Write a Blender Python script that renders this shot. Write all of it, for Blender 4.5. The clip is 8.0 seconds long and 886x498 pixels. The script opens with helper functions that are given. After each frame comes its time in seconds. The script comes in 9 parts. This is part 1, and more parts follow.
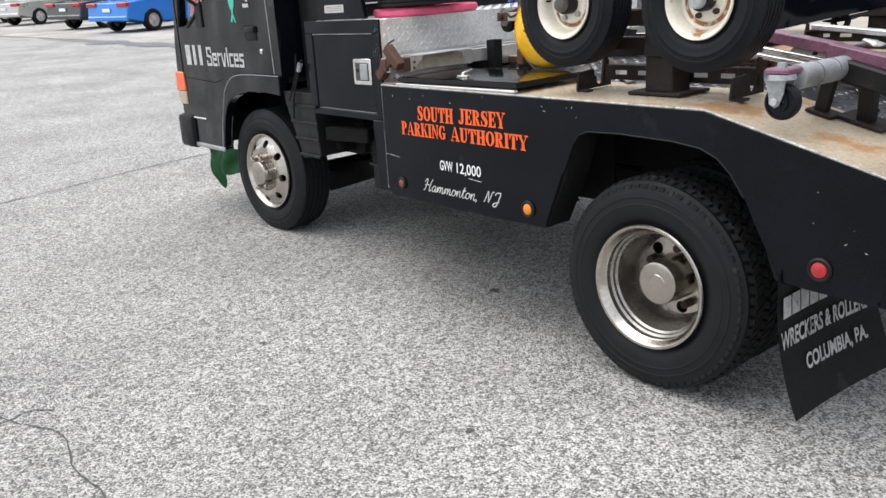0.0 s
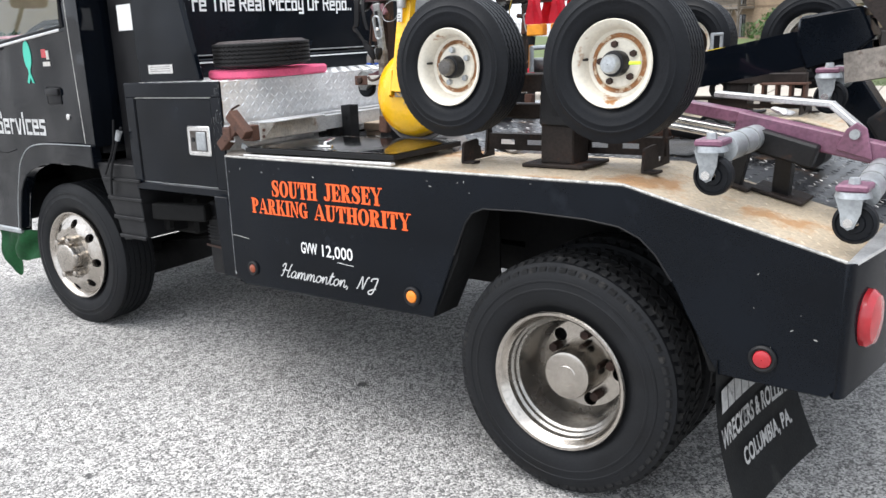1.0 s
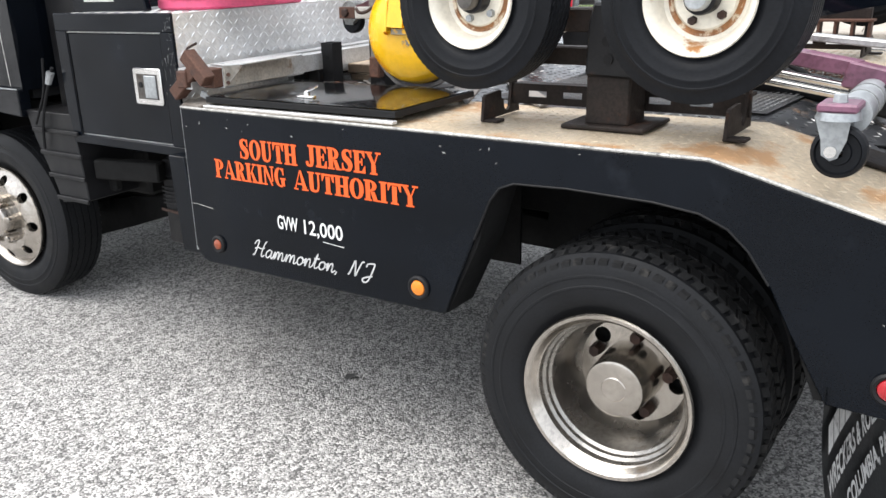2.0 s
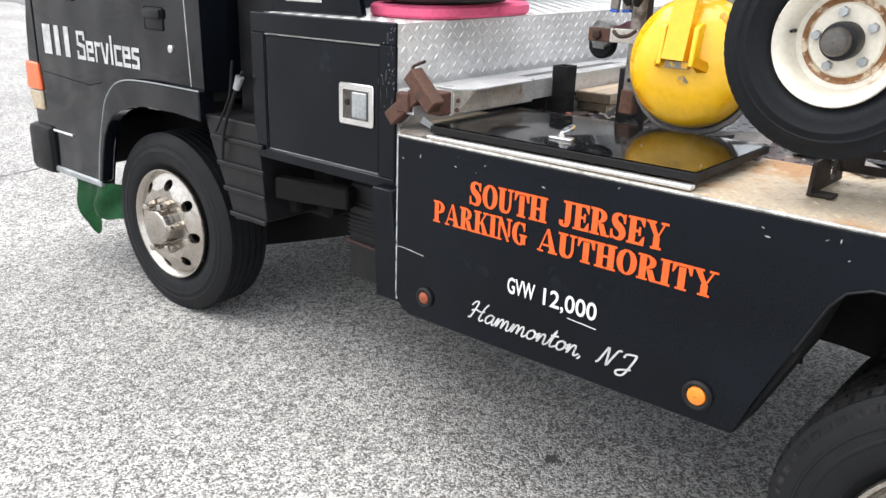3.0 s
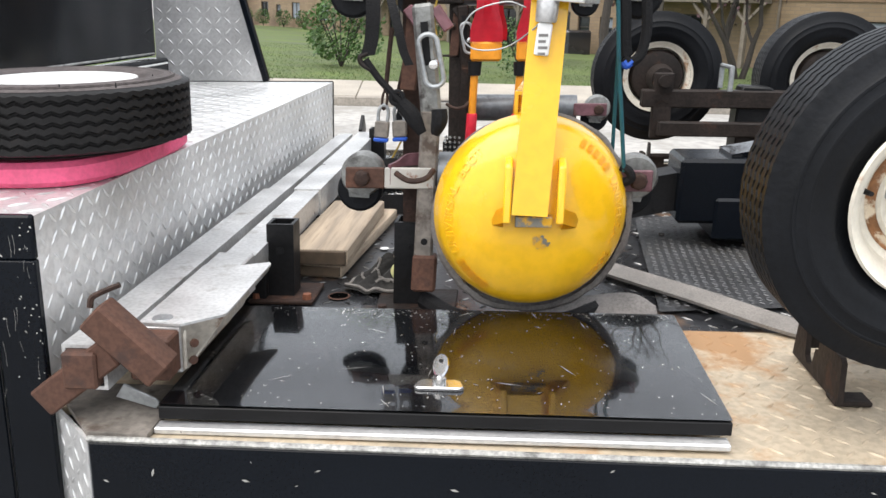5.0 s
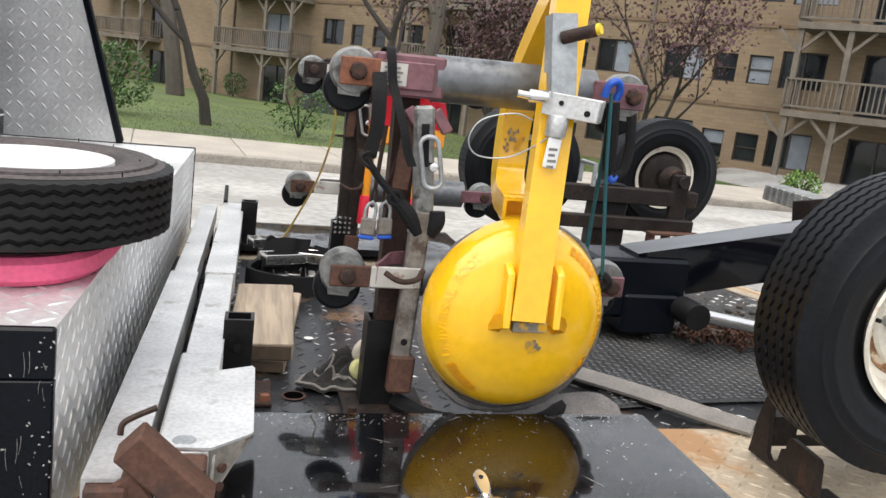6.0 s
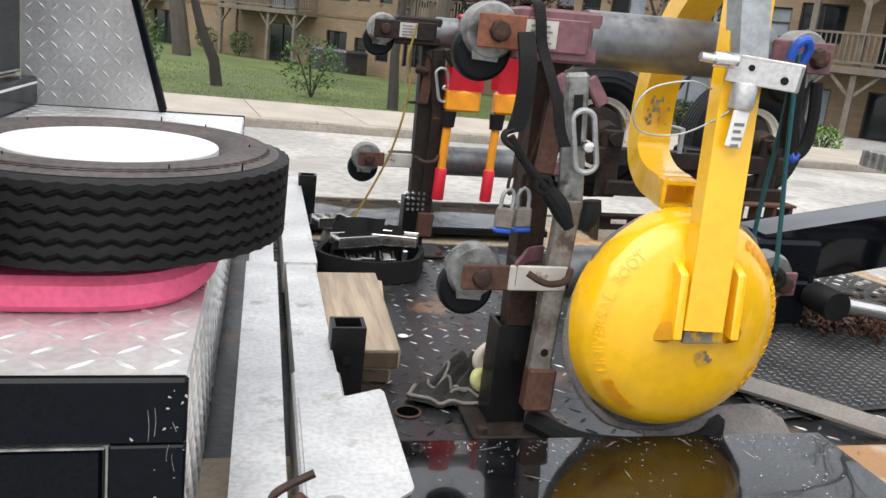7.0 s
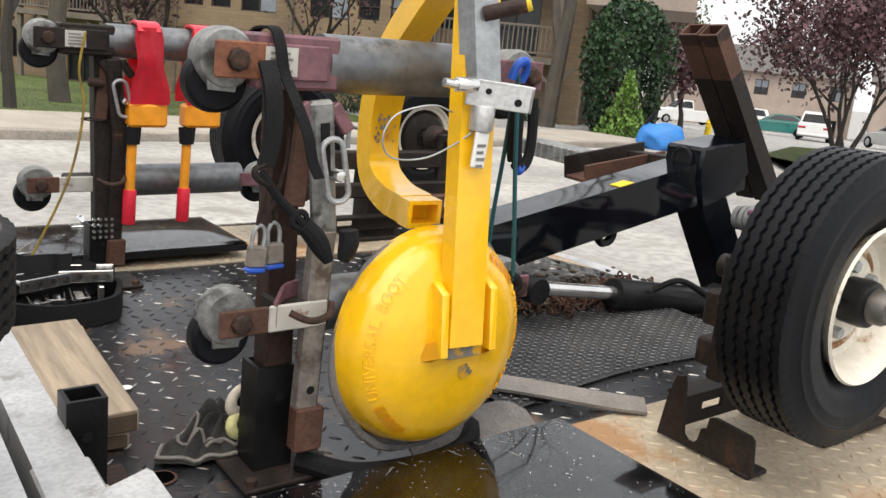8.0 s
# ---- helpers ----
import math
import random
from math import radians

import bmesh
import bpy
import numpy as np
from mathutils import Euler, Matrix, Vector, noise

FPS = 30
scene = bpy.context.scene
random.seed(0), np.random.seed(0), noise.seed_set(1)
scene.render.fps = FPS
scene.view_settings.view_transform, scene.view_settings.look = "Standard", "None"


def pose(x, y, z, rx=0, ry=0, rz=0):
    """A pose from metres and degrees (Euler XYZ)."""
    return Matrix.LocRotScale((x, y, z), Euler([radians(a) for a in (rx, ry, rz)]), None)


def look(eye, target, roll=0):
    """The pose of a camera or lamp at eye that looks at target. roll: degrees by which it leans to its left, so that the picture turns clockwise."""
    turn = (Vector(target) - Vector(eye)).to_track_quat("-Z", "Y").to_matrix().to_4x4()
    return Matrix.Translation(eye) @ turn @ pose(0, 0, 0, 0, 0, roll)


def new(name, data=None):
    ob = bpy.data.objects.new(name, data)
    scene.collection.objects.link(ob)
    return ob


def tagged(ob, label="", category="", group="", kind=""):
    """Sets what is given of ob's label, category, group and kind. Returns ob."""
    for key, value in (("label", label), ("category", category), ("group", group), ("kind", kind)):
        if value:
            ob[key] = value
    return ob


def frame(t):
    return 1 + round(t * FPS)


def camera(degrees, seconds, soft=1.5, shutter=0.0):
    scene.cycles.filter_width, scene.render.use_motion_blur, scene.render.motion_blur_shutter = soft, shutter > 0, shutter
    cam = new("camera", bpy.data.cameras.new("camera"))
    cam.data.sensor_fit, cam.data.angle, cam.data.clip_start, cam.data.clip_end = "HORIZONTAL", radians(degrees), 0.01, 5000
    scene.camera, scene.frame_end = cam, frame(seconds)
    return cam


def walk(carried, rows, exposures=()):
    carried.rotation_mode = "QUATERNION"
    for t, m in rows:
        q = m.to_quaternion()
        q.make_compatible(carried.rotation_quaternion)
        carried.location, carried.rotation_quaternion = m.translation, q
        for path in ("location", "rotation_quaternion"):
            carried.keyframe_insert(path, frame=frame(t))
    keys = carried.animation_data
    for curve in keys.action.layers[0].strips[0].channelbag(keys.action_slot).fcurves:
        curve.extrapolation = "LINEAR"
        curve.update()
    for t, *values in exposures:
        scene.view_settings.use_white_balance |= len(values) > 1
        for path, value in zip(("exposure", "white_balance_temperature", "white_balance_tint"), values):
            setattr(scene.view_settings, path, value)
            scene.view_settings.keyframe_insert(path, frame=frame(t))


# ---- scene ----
cam = camera(55.5, 8.0)
PATH = [
    (0, (3.015, -2.126, 1.417), (1.537, -0.939, 0.78), -3.1),
    (0.5, (2.732, -2.077, 1.406), (1.393, -0.678, 0.906), -2.4),
    (1, (2.543, -1.999, 1.401), (1.37, -0.465, 0.883), -1.6),
    (1.2, (2.442, -1.883, 1.378), (1.307, -0.331, 0.827), -1.8),
    (2.3, (1.957, -1.606, 1.407), (0.882, -0.071, 0.71), -0.4),
    (2.5, (1.831, -1.588, 1.439), (0.728, -0.075, 0.738), 0.9),
    (3, (1.502, -1.509, 1.418), (0.259, -0.103, 0.727), 2.0),
    (3.5, (1.223, -1.347, 1.437), (0.179, 0.208, 0.736), 1.9),
    (4, (0.893, -1.278, 1.431), (0.232, 0.514, 0.839), 2.6),
    (4.2, (0.781, -1.227, 1.447), (0.28, 0.623, 0.875), 1.6),
    (5.3, (0.381, -0.865, 1.483), (0.434, 1.059, 0.94), 3.5),
    (5.5, (0.292, -0.864, 1.492), (0.49, 1.06, 0.984), 4.9),
    (6, (0.111, -0.856, 1.515), (0.563, 1.055, 1.135), 7.2),
    (6.5, (0.006, -0.756, 1.499), (0.452, 1.157, 1.124), 8.4),
    (7, (-0.036, -0.595, 1.5), (0.406, 1.296, 1.022), 6.6),
    (7.5, (-0.113, -0.517, 1.501), (0.688, 1.246, 1.0), 6.6),
    (8, (-0.142, -0.489, 1.537), (1.031, 1.074, 1.113), 5.8),
]
walk(cam, [(t, look(eye, target, roll)) for t, eye, target, roll in PATH], [(0, 0.70, 6420, 10), (0.5, 0.95, 6250, 10), (1, 1.14, 6280, 10), (2.5, 1.22, 6450, 10), (3, 1.20, 6450, 10), (3.5, 1.06, 6500, 10), (4, 1.04, 6500, 10), (5.5, 0.91, 6500, 10), (6, 0.80, 6620, 10), (6.5, 0.82, 6700, 10), (7, 0.78, 6600, 10), (7.5, 0.70, 6700, 10), (8, 0.68, 6850, 10)])

# ---- world, sun, exposure ----
SUN_EL, SUN_AZ = radians(66), radians(228)
world = bpy.data.worlds.new("sky")
scene.world = world
world.use_nodes = True
wn = world.node_tree
wn.nodes.clear()
sky = wn.nodes.new("ShaderNodeTexSky")
sky.sky_type = 'NISHITA'
sky.sun_disc = False
sky.sun_elevation = SUN_EL
sky.sun_rotation = SUN_AZ
sky.dust_density = 6.0
sky.air_density = 1.0
grey = wn.nodes.new("ShaderNodeMixRGB")          # overcast: the sky's colour is drawn towards even grey
grey.inputs[0].default_value = 0.75
grey.inputs[2].default_value = (7.6, 7.9, 8.3, 1)
back = wn.nodes.new("ShaderNodeBackground")
back.inputs[1].default_value = 0.114
wout = wn.nodes.new("ShaderNodeOutputWorld")
wn.links.new(sky.outputs[0], grey.inputs[1])
wn.links.new(grey.outputs[0], back.inputs[0])
wn.links.new(back.outputs[0], wout.inputs[0])
sun_data = bpy.data.lights.new("sun", 'SUN')
sun_data.energy, sun_data.angle, sun_data.color = 1.5, radians(75), (1.0, 0.98, 0.945)
sun = new("sun", sun_data)
sun.matrix_world = look((0, 0, 30), (-30 * math.sin(SUN_AZ) / math.tan(SUN_EL), -30 * math.cos(SUN_AZ) / math.tan(SUN_EL), 0))


# ---- materials ----
def mat(name, col, rough=0.5, metal=0.0, vary=0.25, scale=8.0, fine=60.0, bump=0.1, stain=None, coat=0.0, second=None, spec=0.5, wavy=0.0):
    """A surface with broad and fine variation. stain: colour, how much of the surface (0 to 1), its scale. second: colour of the fine grain."""
    m = bpy.data.materials.new(name)
    m.use_nodes = True
    t = m.node_tree
    b = t.nodes["Principled BSDF"]
    at = t.nodes.new("ShaderNodeTexCoord")
    broad = t.nodes.new("ShaderNodeTexNoise")
    broad.inputs["Scale"].default_value, broad.inputs["Detail"].default_value = scale, 5
    grain = t.nodes.new("ShaderNodeTexNoise")
    grain.inputs["Scale"].default_value, grain.inputs["Detail"].default_value = fine, 4
    t.links.new(at.outputs["Object"], broad.inputs["Vector"])
    t.links.new(at.outputs["Object"], grain.inputs["Vector"])
    ramp = t.nodes.new("ShaderNodeMapRange")
    ramp.inputs["From Min"].default_value, ramp.inputs["From Max"].default_value = 0.3, 0.7
    ramp.inputs["To Min"].default_value, ramp.inputs["To Max"].default_value = 1 - vary, 1 + vary * 0.6
    t.links.new(broad.outputs["Fac"], ramp.inputs["Value"])
    two = t.nodes.new("ShaderNodeMixRGB")
    two.inputs[1].default_value = (*col, 1)
    two.inputs[2].default_value = (*(second or [c * (1 - vary * 0.7) for c in col]), 1)
    edge = t.nodes.new("ShaderNodeMapRange")
    edge.inputs["From Min"].default_value, edge.inputs["From Max"].default_value = 0.42, 0.62
    t.links.new(grain.outputs["Fac"], edge.inputs["Value"])
    t.links.new(edge.outputs[0], two.inputs[0])
    mul = t.nodes.new("ShaderNodeMixRGB")
    mul.blend_type = 'MULTIPLY'
    mul.inputs[0].default_value = 1
    t.links.new(two.outputs[0], mul.inputs[1])
    t.links.new(ramp.outputs[0], mul.inputs[2])
    last = mul.outputs[0]
    if stain:
        scol, share, sscale = stain
        sn = t.nodes.new("ShaderNodeTexNoise")
        sn.inputs["Scale"].default_value, sn.inputs["Detail"].default_value, sn.inputs["Roughness"].default_value = sscale, 8, 0.65
        t.links.new(at.outputs["Object"], sn.inputs["Vector"])
        cut = t.nodes.new("ShaderNodeMapRange")
        mid = 0.5 + (0.5 - share) * 0.5
        cut.inputs["From Min"].default_value, cut.inputs["From Max"].default_value = mid - 0.03, mid + 0.06
        t.links.new(sn.outputs["Fac"], cut.inputs["Value"])
        sm = t.nodes.new("ShaderNodeMixRGB")
        sm.inputs[2].default_value = (*scol, 1)
        t.links.new(cut.outputs[0], sm.inputs[0])
        t.links.new(last, sm.inputs[1])
        last = sm.outputs[0]
    t.links.new(last, b.inputs["Base Color"])
    rr = t.nodes.new("ShaderNodeMapRange")
    rr.inputs["From Min"].default_value, rr.inputs["From Max"].default_value = 0.3, 0.7
    rr.inputs["To Min"].default_value, rr.inputs["To Max"].default_value = max(0.03, rough * 0.75), min(1, rough * 1.25)
    t.links.new(broad.outputs["Fac"], rr.inputs["Value"])
    t.links.new(rr.outputs[0], b.inputs["Roughness"])
    b.inputs["Metallic"].default_value = metal
    b.inputs["Coat Weight"].default_value = coat
    b.inputs["Specular IOR Level"].default_value = spec
    if bump:
        bp = t.nodes.new("ShaderNodeBump")
        bp.inputs["Strength"].default_value, bp.inputs["Distance"].default_value = bump, 0.004
        t.links.new(grain.outputs["Fac"], bp.inputs["Height"])
        t.links.new(bp.outputs[0], b.inputs["Normal"])
    if wavy:                                     # pressed sheet is never quite flat
        sheet_noise = t.nodes.new("ShaderNodeTexNoise")
        sheet_noise.inputs["Scale"].default_value, sheet_noise.inputs["Detail"].default_value = 3.2, 1
        t.links.new(at.outputs["Object"], sheet_noise.inputs["Vector"])
        wv = t.nodes.new("ShaderNodeBump")
        wv.inputs["Strength"].default_value, wv.inputs["Distance"].default_value = wavy, 0.05
        t.links.new(sheet_noise.outputs["Fac"], wv.inputs["Height"])
        if bump:
            t.links.new(bp.outputs[0], wv.inputs["Normal"])
        t.links.new(wv.outputs[0], b.inputs["Normal"])
    return m


def speckled(name, dark, light, cell, rough=0.85):
    """Aggregate: small stones of differing greys in a dark binder, with broad stains."""
    m = mat(name, dark, rough, vary=0.2, scale=0.8, fine=180, bump=0.0)
    t = m.node_tree
    b = t.nodes["Principled BSDF"]
    at = [n for n in t.nodes if n.type == 'TEX_COORD'][0]
    vo = t.nodes.new("ShaderNodeTexVoronoi")
    vo.inputs["Scale"].default_value = cell
    t.links.new(at.outputs["Object"], vo.inputs["Vector"])
    coarse = t.nodes.new("ShaderNodeTexVoronoi")
    coarse.inputs["Scale"].default_value = cell * 0.36
    t.links.new(at.outputs["Object"], coarse.inputs["Vector"])
    both = t.nodes.new("ShaderNodeMixRGB")
    both.inputs[0].default_value = 0.30
    t.links.new(vo.outputs["Color"], both.inputs[1])
    t.links.new(coarse.outputs["Color"], both.inputs[2])
    bw = t.nodes.new("ShaderNodeRGBToBW")
    t.links.new(both.outputs[0], bw.inputs[0])
    ramp = t.nodes.new("ShaderNodeValToRGB")
    ramp.color_ramp.elements[0].position, ramp.color_ramp.elements[1].position = 0.30, 0.76
    ramp.color_ramp.elements[0].color, ramp.color_ramp.elements[1].color = (*dark, 1), (*light, 1)
    t.links.new(bw.outputs[0], ramp.inputs[0])
    big = t.nodes.new("ShaderNodeTexNoise")
    big.inputs["Scale"].default_value, big.inputs["Detail"].default_value = 0.9, 7
    t.links.new(at.outputs["Object"], big.inputs["Vector"])
    br = t.nodes.new("ShaderNodeMapRange")
    br.inputs["From Min"].default_value, br.inputs["From Max"].default_value = 0.3, 0.7
    br.inputs["To Min"].default_value, br.inputs["To Max"].default_value = 0.78, 1.14
    t.links.new(big.outputs["Fac"], br.inputs["Value"])
    mu = t.nodes.new("ShaderNodeMixRGB")
    mu.blend_type = 'MULTIPLY'
    mu.inputs[0].default_value = 1
    t.links.new(ramp.outputs[0], mu.inputs[1])
    t.links.new(br.outputs[0], mu.inputs[2])
    t.links.new(mu.outputs[0], b.inputs["Base Color"])
    bp = t.nodes.new("ShaderNodeBump")
    bp.inputs["Strength"].default_value, bp.inputs["Distance"].default_value = 0.7, 0.006
    t.links.new(vo.outputs["Distance"], bp.inputs["Height"])
    bp.invert = True
    t.links.new(bp.outputs[0], b.inputs["Normal"])
    return m


def glassy(name, col=(0.9, 0.95, 0.95), rough=0.0):
    m = bpy.data.materials.new(name)
    m.use_nodes = True
    b = m.node_tree.nodes["Principled BSDF"]
    b.inputs["Base Color"].default_value = (*col, 1)
    b.inputs["Transmission Weight"].default_value = 1.0
    b.inputs["Roughness"].default_value = rough
    b.inputs["IOR"].default_value = 1.3
    return m


M = {}
M["asphalt"] = speckled("asphalt", (0.105, 0.102, 0.099), (0.60, 0.585, 0.56), 165)
M["lot"] = mat("pale_lot", (0.405, 0.39, 0.365), 0.9, vary=0.35, scale=0.5, fine=9, bump=0.1, stain=((0.27, 0.255, 0.23), 0.40, 0.9))
M["damp"] = mat("damp_patch", (0.16, 0.155, 0.15), 0.45, vary=0.4, scale=1.2, fine=8, bump=0.05)
M["sleeve"] = mat("worn_cream_paint", (0.50, 0.46, 0.40), 0.45, metal=0.2, vary=0.3, scale=16, fine=110, bump=0.12, stain=((0.20, 0.13, 0.09), 0.28, 22))
M["ruststain"] = mat("rust_stained_paint", (0.34, 0.155, 0.06), 0.6, vary=0.4, scale=20, fine=120, bump=0.15, stain=((0.66, 0.56, 0.42), 0.42, 34))
M["amberred"] = mat("deep_orange_lens", (0.85, 0.13, 0.02), 0.2, vary=0.1, scale=30, bump=0.05, coat=0.4)
M["greyink"] = mat("dusty_grey_print", (0.40, 0.40, 0.39), 0.7, vary=0.3, scale=20, stain=((0.12, 0.12, 0.12), 0.3, 25))
M["grime"] = mat("grey_brown_grime", (0.27, 0.24, 0.21), 0.6, metal=0.2, vary=0.4, scale=14, fine=90, bump=0.15, stain=((0.10, 0.075, 0.06), 0.35, 18))
M["crack"] = mat("crack_filler", (0.085, 0.083, 0.08), 0.9)
M["concrete"] = mat("concrete", (0.39, 0.35, 0.295), 0.9, vary=0.2, scale=1.5, fine=30, bump=0.2)
M["kerb"] = mat("kerb_concrete", (0.34, 0.305, 0.26), 0.9, vary=0.3, scale=2.0, fine=30, bump=0.2)
M["black"] = mat("black_paint", (0.0040, 0.0058, 0.0092), 0.19, vary=0.35, scale=3, fine=250, bump=0.02, spec=0.17, stain=((0.011, 0.014, 0.019), 0.2, 4), wavy=0.22)
M["gloss"] = mat("gloss_black", (0.010, 0.011, 0.014), 0.12, vary=0.4, scale=9, fine=160, bump=0.03, coat=1.0, spec=0.8, stain=((0.030, 0.032, 0.036), 0.33, 9))
M["gloss"].node_tree.nodes["Principled BSDF"].inputs["Coat IOR"].default_value = 1.8
M["cab"] = mat("cab_black", (0.0034, 0.0048, 0.0076), 0.07, vary=0.3, scale=2, fine=200, bump=0.0, spec=0.32, wavy=0.45)
M["plastic"] = mat("black_plastic", (0.008, 0.008, 0.009), 0.55, vary=0.3, scale=10, fine=300, bump=0.1, spec=0.28)
M["under"] = mat("under_black", (0.009, 0.009, 0.009), 0.85, vary=0.4, scale=8, spec=0.2)
M["steel_black"] = mat("black_steel", (0.011, 0.011, 0.012), 0.42, vary=0.4, scale=14, fine=120, bump=0.15, spec=0.25, stain=((0.036, 0.020, 0.014), 0.2, 16))
M["chip"] = mat("chipped_edge", (0.50, 0.49, 0.46), 0.5, metal=0.3, vary=0.5, scale=40, fine=200, stain=((0.05, 0.05, 0.05), 0.25, 24))
M["tread"] = mat("bright_tread_plate", (0.80, 0.80, 0.795), 0.36, metal=0.5, vary=0.2, scale=5, fine=90, bump=0.1)
M["wingplate"] = mat("dull_tread_plate", (0.62, 0.62, 0.62), 0.38, metal=0.5, vary=0.2, scale=5, fine=90, bump=0.1)
M["alu"] = mat("dull_aluminium", (0.63, 0.63, 0.625), 0.36, metal=0.5, vary=0.24, scale=9, fine=150, bump=0.10, stain=((0.34, 0.32, 0.295), 0.24, 13))
M["cream"] = mat("stained_tread_plate", (0.56, 0.465, 0.34), 0.5, metal=0.2, vary=0.28, scale=4, fine=90, bump=0.15, stain=((0.42, 0.245, 0.12), 0.37, 4))
M["deck"] = mat("worn_black_deck", (0.024, 0.025, 0.028), 0.30, vary=0.4, scale=7, fine=70, bump=0.2, stain=((0.135, 0.080, 0.045), 0.27, 5))
M["deckmark"] = mat("worn_tread_tops", (0.58, 0.57, 0.55), 0.35, metal=0.6, vary=0.6, scale=6, fine=60, stain=((0.03, 0.03, 0.03), 0.6, 8))
M["matmark"] = mat("worn_mat_ribs", (0.160, 0.160, 0.163), 0.5, vary=0.5, scale=7, fine=80, stain=((0.085, 0.083, 0.08), 0.5, 9))
M["litter"] = mat("leaf_litter", (0.10, 0.075, 0.055), 0.9, vary=0.6, scale=40, fine=120)
M["mat"] = mat("rubber_mat", (0.125, 0.127, 0.132), 0.5, vary=0.35, scale=6, fine=150, bump=0.3, stain=((0.13, 0.125, 0.115), 0.33, 5))
M["rubber_road"] = mat("road_tyre_rubber", (0.0095, 0.0102, 0.0118), 0.62, vary=0.4, scale=8, fine=160, bump=0.15, spec=0.25)
M["rubber"] = mat("tyre_rubber", (0.0056, 0.0066, 0.0088), 0.52, vary=0.4, scale=8, fine=160, bump=0.15, spec=0.2)
M["roadtread"] = mat("dusty_road_tread", (0.0150, 0.0152, 0.0158), 0.75, vary=0.45, scale=14, fine=140, bump=0.25, spec=0.22, stain=((0.034, 0.032, 0.030), 0.3, 22))
M["flap"] = mat("dusty_flap_rubber", (0.022, 0.0235, 0.0245), 0.6, vary=0.4, scale=7, fine=160, bump=0.15, spec=0.25, stain=((0.036, 0.036, 0.035), 0.3, 8))
M["rubber_old"] = mat("dusty_rubber", (0.0115, 0.0110, 0.0112), 0.58, vary=0.4, scale=9, fine=160, bump=0.2, spec=0.24, stain=((0.022, 0.019, 0.0185), 0.25, 10))
M["rim"] = mat("cream_wheel_paint", (0.78, 0.73, 0.62), 0.42, vary=0.12, scale=9, fine=100, bump=0.05, stain=((0.36, 0.17, 0.06), 0.22, 13))
M["rimwhite"] = mat("white_wheel_paint", (0.74, 0.74, 0.73), 0.45, vary=0.08, scale=6, bump=0.03)
M["chrome"] = mat("worn_wheel_steel", (0.53, 0.49, 0.44), 0.22, metal=0.97, vary=0.2, scale=8, fine=80, bump=0.04, stain=((0.34, 0.28, 0.22), 0.2, 12))
M["bright"] = mat("bright_metal", (0.78, 0.77, 0.75), 0.2, metal=0.95, vary=0.1, scale=12, bump=0.03)
M["galv"] = mat("galvanised_steel", (0.42, 0.44, 0.45), 0.42, metal=0.6, vary=0.25, scale=14, fine=120, bump=0.1)
M["pipe"] = mat("grey_pipe", (0.20, 0.21, 0.22), 0.38, metal=0.55, vary=0.35, scale=8, fine=60, bump=0.08, stain=((0.06, 0.06, 0.06), 0.25, 9))
M["rust"] = mat("rusty_steel", (0.050, 0.028, 0.021), 0.7, vary=0.5, scale=14, fine=120, bump=0.35, spec=0.3, stain=((0.13, 0.058, 0.034), 0.25, 18))
M["frame"] = mat("dark_rusting_frame", (0.026, 0.019, 0.016), 0.6, vary=0.5, scale=14, fine=120, bump=0.3, spec=0.25, stain=((0.06, 0.030, 0.019), 0.26, 16))
M["brown"] = mat("brown_rust", (0.105, 0.052, 0.036), 0.7, vary=0.35, scale=16, fine=140, bump=0.25, spec=0.3, stain=((0.055, 0.032, 0.026), 0.25, 14))
M["cast"] = mat("dull_cast_steel", (0.27, 0.275, 0.265), 0.45, metal=0.4, vary=0.35, scale=22, fine=120, bump=0.3, stain=((0.07, 0.065, 0.06), 0.3, 20))
M["wheelmid"] = mat("darker_wheel_steel", (0.38, 0.36, 0.33), 0.27, metal=0.9, vary=0.3, scale=10, fine=80, bump=0.06, stain=((0.17, 0.14, 0.115), 0.3, 9))
M["wheeldark"] = mat("grimy_wheel_steel", (0.13, 0.122, 0.114), 0.38, metal=0.85, vary=0.35, scale=10, fine=80, bump=0.06, stain=((0.08, 0.065, 0.055), 0.3, 9))
M["rustlight"] = mat("orange_rust", (0.23, 0.085, 0.045), 0.75, vary=0.35, scale=18, fine=150, bump=0.3)
M["maroon"] = mat("faded_maroon_paint", (0.19, 0.085, 0.10), 0.5, vary=0.35, scale=12, fine=90, bump=0.15, stain=((0.085, 0.045, 0.035), 0.3, 16))
M["purple"] = mat("faded_purple_paint", (0.20, 0.085, 0.135), 0.40, vary=0.35, scale=10, fine=90, bump=0.08, stain=((0.05, 0.03, 0.04), 0.22, 12))
M["yellow"] = mat("yellow_enamel", (0.93, 0.52, 0.012), 0.24, vary=0.10, scale=9, fine=60, bump=0.05, coat=0.5)
M["bare"] = mat("scraped_grey", (0.27, 0.26, 0.23), 0.5, metal=0.3, vary=0.4, scale=30, stain=((0.75, 0.40, 0.02), 0.48, 45))
M["red"] = mat("red_plastic", (0.70, 0.02, 0.045), 0.4, vary=0.12, scale=12, bump=0.02)
M["orange"] = mat("orange_plastic", (0.88, 0.33, 0.02), 0.4, vary=0.12, scale=12, bump=0.03)
M["pink"] = mat("pink_foam", (0.86, 0.13, 0.26), 0.75, vary=0.15, scale=10, fine=140, bump=0.2, stain=((0.66, 0.08, 0.17), 0.2, 8))
M["wood"] = mat("weathered_wood", (0.42, 0.335, 0.245), 0.8, vary=0.30, scale=7, fine=24, bump=0.25, stain=((0.25, 0.185, 0.13), 0.27, 9))
